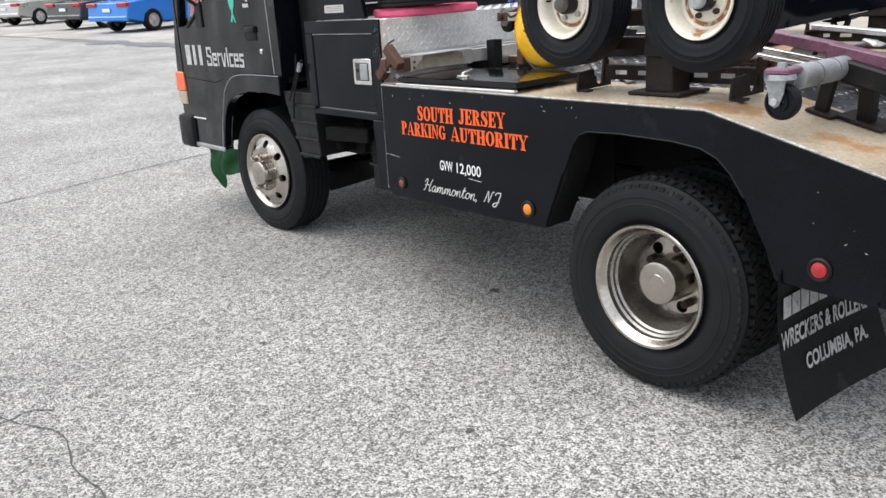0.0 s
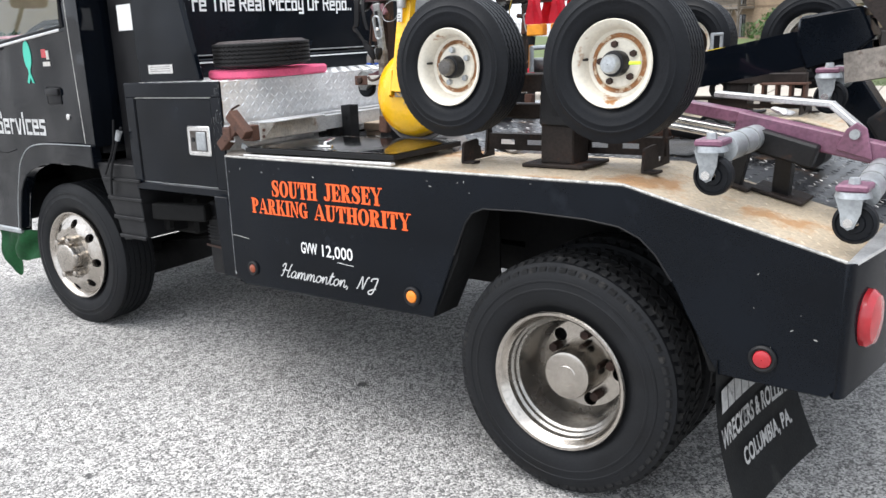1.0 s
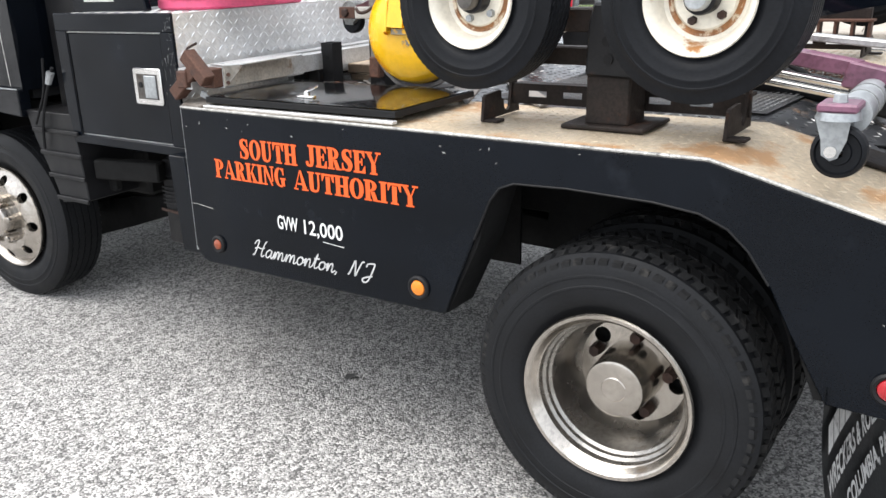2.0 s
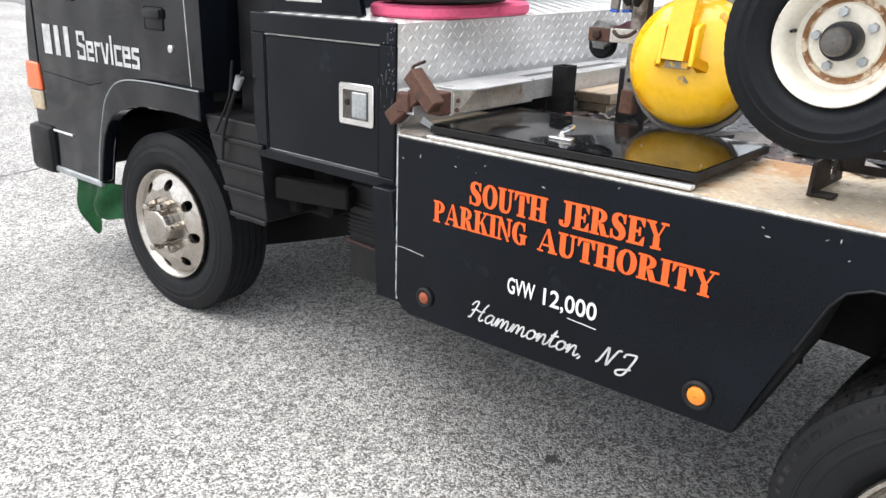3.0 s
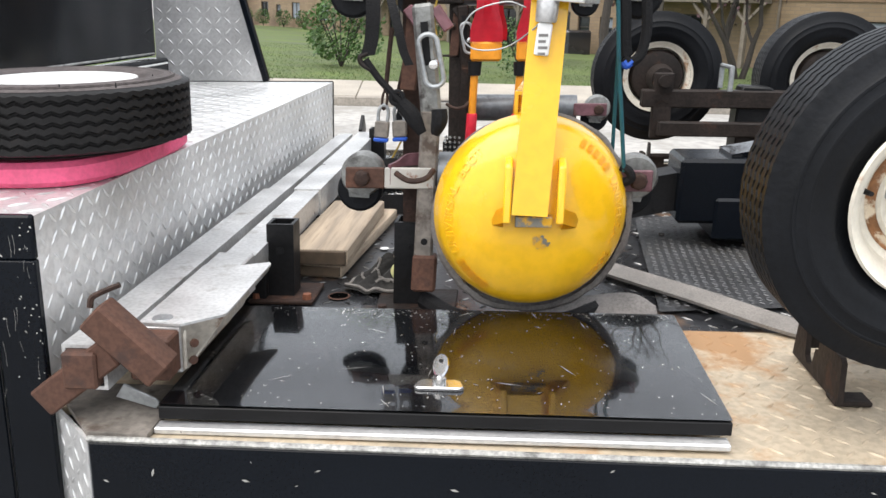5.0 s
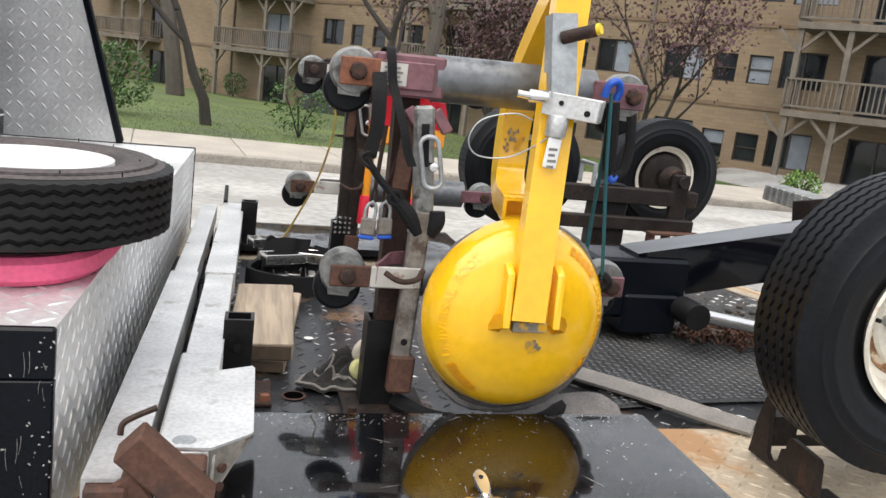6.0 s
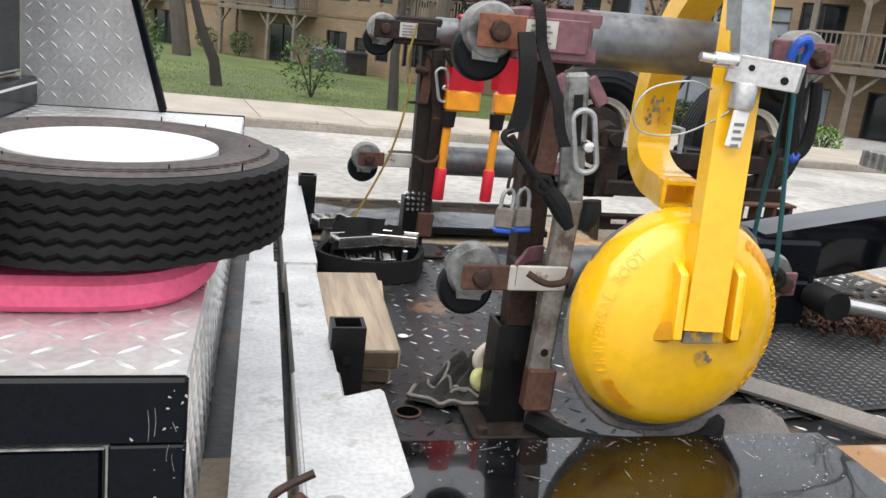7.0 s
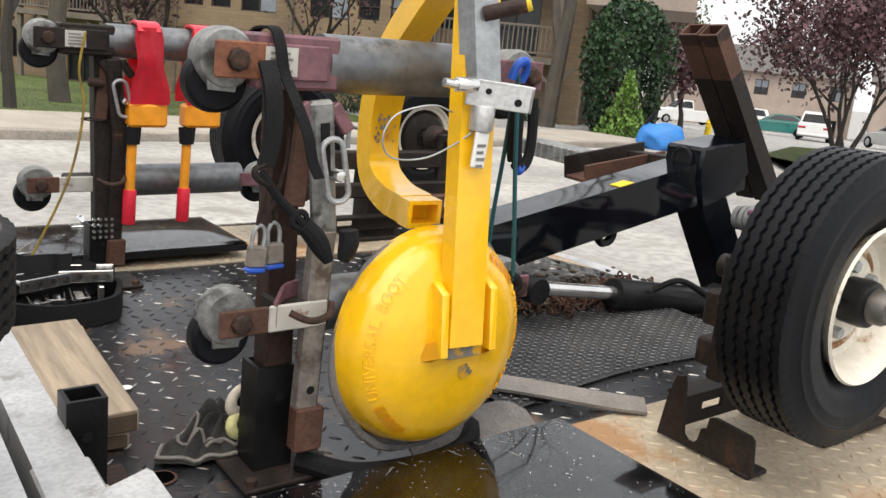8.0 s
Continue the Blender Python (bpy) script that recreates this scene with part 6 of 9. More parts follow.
# strap heap with ratchet buckles
def heap(name, cx, cy, label, seed, reach, turns, material, buckles=0):
    rg = random.Random(seed)
    root = thing(name, (cx, cy, 0.937), label, "strap")
    bm = fresh()
    pts = []
    for k in range(turns * 10):
        a = 2 * math.pi * k / 10 + rg.uniform(-0.2, 0.2)
        r = reach * (0.45 + 0.55 * rg.random())
        pts.append((cx + 1.2 * r * math.cos(a), cy + 0.8 * r * math.sin(a), 0.945 + 0.0028 * k * (1 + 0.3 * rg.random())))
    band(bm, arc(pts, 4), 0.040, 0.004, (0.2, 0.3, 1))
    part("webbing", bm, material, root)
    for k in range(buckles):
        q = Matrix.Translation((cx - 0.03 + 0.10 * k, cy - 0.05 + 0.02 * k, 1.0)) @ Matrix.Rotation(radians(20 - 35 * k), 4, 'Z')
        bm = fresh()
        for dy in (-0.026, 0.026):
            box(bm, -0.055, 0.055, dy - 0.002, dy + 0.002, -0.004, 0.022, 0.001, q)
        for dx in (-0.04, -0.012, 0.018, 0.045):
            cyl(bm, q @ Vector((dx, -0.028, 0.008)), q @ Vector((dx, 0.028, 0.008)), 0.006, seg=10)
        box(bm, 0.02, 0.052, -0.024, 0.024, 0.014, 0.018, 0.001, q)
        part("ratchet_buckle", bm, "bright", root, "bright steel ratchet buckle")
    return root


heap("ratchet_strap", 0.235, 1.42, "heap of black ratchet straps with steel buckles", 3, 0.085, 3, "strap", 2)
heap("chain_hoist", 0.20, 1.62, "small heap of grey hooks and straps", 8, 0.06, 2, "strapgrey", 1)
loop = [(0.245 + 0.125 * math.cos(a) + 0.006 * math.sin(5 * a), 1.365 + 0.125 * math.sin(a), 0.963) for a in [2 * math.pi * k / 48 for k in range(49)]]
belt = thing("tool_belt", (0.245, 1.36, 0.937), "thick black leather belt lying in a loop with bright buckles", "belt")
part("band", band(fresh(), loop, 0.050, 0.012, (0, 0.12, 1)), "strap", belt)
for k, (dx, dy, tilt) in enumerate(((-0.045, 0.0, 12), (-0.005, 0.012, -8), (0.040, 0.005, 4))):
    q = Matrix.Translation((0.245 + dx, 1.365 + dy, 0.972)) @ Matrix.Rotation(radians(tilt), 4, 'Z') @ Matrix.Rotation(radians(18), 4, 'X')
    frame_bar = [(-0.016, -0.022), (0.016, -0.022), (0.016, 0.022), (-0.016, 0.022)]
    part("buckle", tube(fresh(), [q @ Vector((x, y, 0)) for x, y in frame_bar], 0.0035, 6, True), "bright", belt, "bright steel buckle")
    part("buckle_plate", box(fresh(), -0.008, 0.010, -0.018, 0.018, -0.006, -0.003, 0.001, q), "bright" if k < 2 else "chip", belt)
part("keeper", box(fresh(), 0.318, 0.330, 1.335, 1.352, 0.955, 0.992, 0.002), "bright", belt)

# a crumpled bag with two foam rings by the rack foot
M["foam"] = mat("cream_foam", (0.62, 0.56, 0.46), 0.8, vary=0.15, scale=30, fine=200, bump=0.2)
M["foamlime"] = mat("pale_yellow_foam", (0.66, 0.64, 0.30), 0.8, vary=0.15, scale=30, fine=200, bump=0.2)
bag = thing("tool_bag", (0.31, 0.63, 0.937), "crumpled black cloth bag holding two pale foam rings", "bag")
def cloth_at(u, v):
    """A limp sheet fallen in folds against the post; u along it, v up over the heap."""
    a, r = 2 * math.pi * u, v
    x = 0.318 + 0.062 * r * math.cos(a) - 0.030 * r * r * max(0.0, -math.cos(a)) * (1 + math.sin(a * 2))
    y = 0.636 + 0.060 * r * math.sin(a)
    fold = 0.5 + 0.5 * math.sin(7 * a + 5 * noise.noise(Vector((x * 18, y * 18, 2.0))))
    z = 0.939 + 0.078 * (1 - r ** 1.6) * (0.62 + 0.38 * noise.noise(Vector((x * 22, y * 22, 7.0)))) + 0.026 * fold * r * (1.12 - r) * 2.2
    return Vector((x, y, z))


bm = fresh()
cloth = [[bm.verts.new(cloth_at(k / 96, 0.02 + 0.98 * j / 22)) for k in range(96)] for j in range(23)]
for lo, hi in zip(cloth, cloth[1:]):
    for k in range(96):
        bm.faces.new((lo[k], lo[(k + 1) % 96], hi[(k + 1) % 96], hi[k]))
bm.faces.new(cloth[0])
part("cloth", bm, "canvas", bag, "dirty black cloth in folds")
part("hem", tube(fresh(), [cloth_at(k / 96, 0.97) + Vector((0, 0, 0.003)) for k in range(96)], 0.0032, 6, True), "strapgrey", bag, "pale frayed hem")
for k, (ua, ub) in enumerate(((0.42, 0.60), (0.55, 0.72), (0.68, 0.80))):
    part("hem", tube(fresh(), [cloth_at(ua + (ub - ua) * j / 16, 0.55 + 0.10 * k + 0.10 * math.sin(j * 0.5 + k)) + Vector((0, 0, 0.002)) for j in range(17)], 0.0026, 6), "strapgrey", bag, "pale frayed hem")
for c, mt, tilt in (((0.340, 0.612, 1.014), "foam", -20), ((0.336, 0.600, 0.980), "foamlime", 14)):
    q = pose(*c, 75, tilt, 25)
    part("foam_ring", lathe(fresh(), [(0.017 + 0.008 * math.cos(a), 0.008 * math.sin(a)) for a in [2 * math.pi * k / 12 for k in range(12)]], q @ Matrix.Diagonal((1.25, 0.9, 1, 1)), 32, True), mt, bag)
    part("ring_middle", lathe(fresh(), [(0.001, 0.001), (0.012, 0.0)], q, 20), "strap", bag)

# ---- the mat and straps in the middle of the deck ----
bm = fresh()
nx, ny = 30, 22
g = []
for i in range(nx + 1):
    row = []
    for j in range(ny + 1):
        u, v = i / nx, j / ny
        x, y = 0.80 + 0.78 * u + 0.05 * v, 0.52 + 0.62 * v + 0.05 * math.sin(u * 3)
        z = deck_z(x) + 0.004 + 0.030 * max(0, (v - 0.62)) * (1 + math.sin(u * 5)) + 0.012 * math.sin(u * 9) * v * (1 - v) + 0.05 * max(0, v - 0.9)
        row.append(bm.verts.new((x, y, z)))
    g.append(row)
for i in range(nx):
    for j in range(ny):
        bm.faces.new((g[i][j], g[i + 1][j], g[i + 1][j + 1], g[i][j + 1]))
bmesh.ops.solidify(bm, geom=bm.faces[:], thickness=-0.004)
rubber_mat = solo("rubber_mat", bm, "mat", (1.2, 0.8, 0.937), "dark ribbed rubber mat lying loose on the deck", "mat")


def on_mat(u, v, h):
    x, y = 0.80 + 0.78 * u + 0.05 * v, 0.52 + 0.62 * v + 0.05 * math.sin(u * 3)
    return (x, y, deck_z(x) + 0.004 + 0.030 * max(0, (v - 0.62)) * (1 + math.sin(u * 5)) + 0.012 * math.sin(u * 9) * v * (1 - v) + 0.05 * max(0, v - 0.9) + 0.0045 + h)


part("mat_rib", treads(0.01, 0.99, 0.01, 0.99, on_mat, 0.022, 0.020, 0.007, 0.0012), "matmark", rubber_mat)["kind"] = "stuff"
bm = band(fresh(), arc([(0.70, 0.80, 0.945), (0.80, 0.66, 0.952), (0.88, 0.555, 0.956), (0.97, 0.465, 0.950), (1.03, 0.420, 0.945)], 8), 0.05, 0.006, (0.6, 0.7, 0.15))
solo("webbing_strap", bm, "strapgrey", (0.88, 0.55, 0.937), "frayed grey webbing strap lying flat", "strap")
bm = band(fresh(), arc([(0.55, 0.455, 0.947), (0.66, 0.46, 0.955), (0.74, 0.45, 0.965), (0.78, 0.43, 0.950)], 8), 0.085, 0.006, (0, 1, 0.45))
solo("flat_strap", bm, "rimgrey", (0.68, 0.46, 0.937), "wide grey strap folded under the boot", "strap")
bm = tube(fresh(), arc([(0.38, 0.50, 0.96), (0.44, 0.44, 0.952), (0.54, 0.42, 0.950), (0.62, 0.43, 0.952), (0.67, 0.47, 0.955), (0.70, 0.52, 0.958)], 8), 0.016, 8)
solo("black_sling", bm, "strap", (0.55, 0.43, 0.937), "black rubber sling curled beneath the boot", "sling")
rg = random.Random(9)
bm = fresh()
for k in range(700):
    lx = 1.42 + rg.gauss(0, 0.18)
    c = Vector((lx, 1.02 + rg.gauss(0, 0.05), deck_z(lx) + 0.012 + abs(rg.gauss(0, 0.014))))
    s = rg.uniform(0.004, 0.011)
    bmesh.ops.create_icosphere(bm, subdivisions=1, radius=s, matrix=Matrix.Translation(c) @ Matrix.Diagonal((1, 1.4, 0.6, 1)))
solo("leaf_litter", bm, "litter", (1.42, 1.02, 0.937), "heap of dark brown leaf litter", "litter", kind="stuff")

# ---- wheel boot: yellow dome with a hinged arm ----
boot = thing("wheel_boot", (0.545, 0.40, 0.952), "bright yellow wheel clamp with a domed disc and arm", "wheel clamp")
BC = Vector((0.556, 0.446, 1.136))
DEEP, FULL = 0.062, 0.78
q = Matrix.Translation(BC) @ Matrix.Rotation(radians(5), 4, 'Z') @ Matrix.Rotation(radians(88), 4, 'X') @ Matrix.Diagonal((1.008, 1.008, 1, 1))
prof = [(0.160, 0.0), (0.1595, 0.010), (0.157, 0.018)]
for k in range(1, 15):
    a = k / 14 * math.pi / 2
    prof.append((0.155 * math.cos(a) ** FULL if k < 14 else 0.001, 0.020 + DEEP * math.sin(a)))
part("dome", lathe(fresh(), prof, q, 72), "yellow", boot, "yellow enamelled dome with raised lettering")
bm = lathe(fresh(), [(0.001, -0.006), (0.160, -0.006), (0.167, -0.003), (0.169, 0.003), (0.165, 0.008), (0.157, 0.009)], q @ Matrix.Translation((0.003, -0.009, 0)), 120)
for v in bm.verts:
    v.co += (v.co - BC) * (0.035 * noise.noise(v.co * 14) + 0.014 * noise.noise(v.co * 60))
part("back_plate", bm, "rimgrey", boot, "scuffed grey rim behind the dome")
# raised lettering round the dome; the maker's word is left as plain bars
def on_dome(a, r, lift):
    f = min(1.0, r / 0.155) ** (1 / FULL)
    return q @ Vector((r * math.cos(a), r * math.sin(a), 0.020 + DEEP * math.sqrt(max(0.0, 1 - f * f)) + lift))


for first in (236, 58):
    for k in range(5):
        a = radians(first - 5.6 * k)
        bm = fresh()
        ring = [bm.verts.new(on_dome(a + da, r, 0.0030)) for da, r in ((0.034, 0.131), (-0.034, 0.131), (-0.034, 0.143), (0.034, 0.143))]
        bm.faces.new(ring)
        bmesh.ops.solidify(bm, geom=bm.faces[:], thickness=0.0025)
        part("raised_bar", bm, "yellow", boot)
    for txt, a0, a1 in (("UNIVERSAL", first - 30, first - 78), ("BOOT", first - 84, first - 106)):
        bm = words(txt, 0.0, 1.0, 0.131, 0.143, Matrix(), 0.01)
        for v in bm.verts:
            v.co = on_dome(radians(a0 + (a1 - a0) * v.co.x), v.co.z, 0.0018)
        bmesh.ops.solidify(bm, geom=bm.faces[:], thickness=0.0022)
        part("raised_lettering", bm, "yellow", boot)
# arm: square tube
ARM0, ARM1 = Vector((0.551, 0.353, 1.149)), Vector((0.5785, 0.443, 1.762))
bm = fresh()
hollow(bm, ARM0, ARM1, 0.056, 0.028, 0.005, (0, -1, 0))
part("arm", bm, "yellow", boot, "yellow square tube arm")
for x in (0.516, 0.599):
    bm = prism(fresh(), [(0.385, 1.138), (0.338, 1.138), (0.348, 1.226), (0.372, 1.238), (0.420, 1.22), (0.425, 1.15)], "x", x - 0.006, x + 0.006, 0.002)
    part("arm_guide", bm, "yellow", boot)
# pressed lips that the guides stand on
for sx, xa, xb in ((-1, 0.511, 0.476), (1, 0.604, 0.636)):
    bm = fresh()
    lip = [bm.verts.new(v) for v in ((xa, 0.341, 1.139), (xa, 0.352, 1.160), (xb, 0.384, 1.120), (xb + 0.012 * sx, 0.396, 1.136), (xa, 0.385, 1.112))]
    for f in ((0, 1, 3, 2), (0, 2, 4)):
        bm.faces.new([lip[i] for i in f])
    bmesh.ops.solidify(bm, geom=bm.faces[:], thickness=0.003)
    part("pressed_lip", bm, "yellow", boot)
part("slot", box(fresh(), 0.530, 0.588, 0.350, 0.40, 1.130, 1.147, 0.001), "bare", boot)
bm = fresh()
for k in range(9):
    ca, cr, r = radians(268 + 7.5 * (k % 3) + 2 * k), 0.030 + 0.007 * (k // 3), 0.0035 + 0.0012 * (k % 4)
    bm.faces.new([bm.verts.new(on_dome(ca + r * math.cos(a) / cr, cr + r * 0.8 * math.sin(a) * (1 + 0.4 * math.sin(3 * a + k)), 0.0008 + 0.0001 * k)) for a in [2 * math.pi * j / 9 for j in range(9)]])
part("scraped_patch", bm, "bare", boot, "paint scraped to grey metal")
# hooked jaw
jaw = arc([(0.573, 0.425, 1.69), (0.575, 0.470, 1.665), (0.577, 0.545, 1.605), (0.579, 0.615, 1.535), (0.579, 0.650, 1.46), (0.579, 0.655, 1.390), (0.575, 0.635, 1.342), (0.563, 0.570, 1.318), (0.553, 0.496, 1.312)], 8)
bm = band(fresh(), jaw, 0.054, 0.040, (1, 0, 0))
bmesh.ops.bevel(bm, geom=[e for e in bm.edges if e.calc_face_angle(0) > 0.9], offset=0.007, segments=2, affect='EDGES')
part("jaw", bm, "yellow", boot, "curved yellow hook jaw with scraped paint")
bm = fresh()
hollow(bm, (0.552, 0.494, 1.311), (0.548, 0.462, 1.310), 0.053, 0.040, 0.006)
part("jaw_end", bm, "yellow", boot)
rgj = random.Random(2)
bm = fresh()
for k in range(26):
    c = Vector((0.579 + rgj.uniform(-0.020, 0.016), 0.6345 + rgj.uniform(-0.0006, 0.0), rgj.uniform(1.39, 1.44)))
    n = rgj.uniform(0.0015, 0.0050)
    a0 = rgj.uniform(0, 6)
    bm.faces.new([bm.verts.new(c + Vector((n * math.cos(a + a0) * f, -0.0015, n * 1.4 * math.sin(a + a0) * f))) for a, f in ((0, 1), (1, 0.6), (2, 1.1), (3.3, 0.5), (4.4, 1), (5.4, 0.7))])
part("bare_fleck", bm, "bare", boot)["kind"] = "stuff"
# lock clamp
bm = fresh()
q = Matrix.Translation((0.583, 0.383, 1.488)) @ Matrix.Rotation(radians(-26), 4, 'Z') @ Matrix.Rotation(radians(5), 4, 'Y')
box(bm, -0.040, 0.050, -0.030, -0.024, -0.017, 0.016, 0.001, q)
box(bm, -0.040, 0.050, -0.030, 0.030, 0.013, 0.018, 0.001, q)
box(bm, 0.045, 0.050, -0.030, 0.030, -0.017, 0.016, 0.001, q)
clamp = part("lock_clamp", bm, "alu", boot, "bare aluminium channel clamp")
part("clamp_hole", cyl(fresh(), q @ Vector((-0.012, -0.032, 0.004)), q @ Vector((-0.012, -0.029, 0.004)), 0.004, seg=12), "interior", clamp)
part("clamp_hole", cyl(fresh(), q @ Vector((0.030, -0.032, -0.005)), q @ Vector((0.030, -0.029, -0.005)), 0.005, seg=12), "interior", clamp)
bm = fresh()
hollow(bm, (0.564, 0.385, 1.50), (0.552, 0.398, 1.625), 0.040, 0.036, 0.004, (0, -1, 0))
part("slotted_bar", bm, "galv", boot, "slotted grey steel upright")
bm = cyl(fresh(), (0.506, 0.362, 1.500), (0.536, 0.358, 1.500), 0.010, 0.010, 14, 0.002)
cyl(bm, (0.489, 0.364, 1.502), (0.506, 0.362, 1.500), 0.006, seg=12)
part("lock_bolt", bm, "bright", boot)
bm = cyl(fresh(), (0.562, 0.372, 1.474), (0.560, 0.372, 1.440), 0.017, 0.016, 20, 0.003)
part("lock_body", bm, "alu", boot)
bm = cyl(fresh(), (0.552, 0.378, 1.590), (0.592, 0.343, 1.605), 0.010, 0.010, 14)
part("lock_pin", bm, "rust", boot)
bm = cyl(fresh(), (0.592, 0.343, 1.605), (0.596, 0.339, 1.607), 0.0095, 0.0085, 14)
part("pin_end", bm, "yellowmark", boot)
bm = fresh()
box(bm, -0.011, 0.011, -0.003, 0.003, -0.022, 0.026, 0.002, Matrix.Translation((0.557, 0.364, 1.414)) @ Matrix.Rotation(radians(5), 4, 'Y'))
tag = part("paper_tag", bm, "white", boot, "small white printed tag")
bm = fresh()
for k in range(4):
    box(bm, 0.550, 0.561 + 0.003 * (k % 2), 0.3602, 0.3606, 1.393 + 0.009 * k, 1.397 + 0.009 * k)
part("tag_print", bm, "ink", tag)
bm = tube(fresh(), arc([(0.530, 0.395, 1.462), (0.50, 0.40, 1.470), (0.452, 0.41, 1.456), (0.434, 0.41, 1.424), (0.452, 0.41, 1.400), (0.50, 0.40, 1.402), (0.542, 0.38, 1.430), (0.556, 0.375, 1.448)], 6), 0.0013, 6)
part("cable_loop", bm, "galv", boot, "thin steel cable loop")
boot.location.y += 0.020


# ---- racks that hold the dolly axles upright ----
def caster(root, x, y, z, s, down=0.028):
    """A small caster seen end-on at an axle's tip: metal dish and black wheel."""
    bm = lathe(fresh(), [(0.001, 0.022), (0.034, 0.020), (0.038, 0.012), (0.038, -0.014), (0.034, -0.020), (0.026, -0.024), (0.001, -0.024)], pose(x, y + 0.004 * s, z, 90 * s, 0, 0), 32)
    for v in bm.verts:
        v.co += (v.co - Vector((x, y, z))) * 0.035 * noise.noise(v.co * 30)
    cup = part("swivel_cup", bm, "cast", root)
    for dy in (-0.022, 0.022):
        bm = prism(fresh(), [(x - 0.030, z + 0.015), (x + 0.022, z + 0.012), (x + 0.012, z - down - 0.012), (x - 0.022, z - down - 0.010)], "y", y + dy - 0.002 + 0.01 * s, y + dy + 0.002 + 0.01 * s)
        part("fork", bm, "cast", cup)
    bm = lathe(fresh(), [(0.012, -0.014), (0.034, -0.014), (0.039, -0.010), (0.040, 0.0), (0.039, 0.010), (0.034, 0.014), (0.012, 0.014)], pose(x - 0.006, y + 0.012 * s, z - down, 90, 8, 0), 32)
    part("caster_wheel", bm, "rubber", cup)


def axle_bar(root, z, x_left, x_right, y, s, right=True, left_mat="rustlight", low=False, paint="maroon"):
    """A grey pipe with painted end brackets and casters."""
    bm = cyl(fresh(), (x_left + 0.155, y, z), (x_right - 0.02, y, z), 0.0385, seg=40)
    bar = part("axle_pipe", bm, "pipe", root, "scuffed grey steel axle pipe")
    bm = fresh()
    hh = 0.016 if low else 0.034
    box(bm, x_left + (0.085 if low else 0.055), x_left + 0.168, y - 0.036, y + 0.036, z - hh, z + hh, 0.004)
    part("sleeve", bm, "frame" if low else paint, bar, "dark rusty sleeve" if low else "faded maroon sleeve")
    yf = y - 0.038 * s
    bm = fresh()
    box(bm, x_left, x_left + 0.066, yf - 0.003, yf + 0.003, z - (0.018 if low else 0.022), z + (0.018 if low else 0.022), 0.002)
    part("end_bracket", bm, left_mat, bar)
    bm = fresh()
    box(bm, x_left + 0.066, x_left + 0.150, yf - 0.003, yf + 0.003, z - (0.018 if low else 0.022), z + (0.018 if low else 0.022), 0.002)
    part("side_bracket", bm, "label" if low else paint, bar)
    if not low:
        bm = fresh()
        box(bm, x_left + 0.062, x_left + 0.105, yf - 0.0045 * s, yf - 0.0035 * s, z - 0.017, z + 0.018)
        lab = part("paper_label", bm, "label", bar, "torn white label")
        bm = fresh()
        for k in range(4):
            box(bm, x_left + 0.068, x_left + 0.098 - 0.004 * (k % 2), yf - 0.0056 * s, yf - 0.0050 * s, z - 0.012 + 0.007 * k, z - 0.009 + 0.007 * k)
        part("label_print", bm, "ink", lab)
    bm = cyl(fresh(), (x_left + 0.028, yf, z), (x_left + 0.028, yf - 0.012 * s, z), 0.015, 0.013, 8, 0.003)
    part("bolt", bm, "rust", bar)
    caster(bar, x_left + 0.024, y - 0.002 * s, z, s)
    if right:
        bm = fresh()
        box(bm, x_right - 0.03, x_right + 0.065, yf - 0.003, yf + 0.003, z - (0.018 if low else 0.022), z + (0.018 if low else 0.022), 0.002)
        part("end_bracket", bm, "maroon", bar)
        bm = cyl(fresh(), (x_right + 0.042, yf, z), (x_right + 0.042, yf - 0.014 * s, z), 0.016, 0.013, 8, 0.003)
        part("bolt", bm, "rust", bar)
        caster(bar, x_right + 0.042, y + 0.004 * s, z, s, 0.030)
    return bar


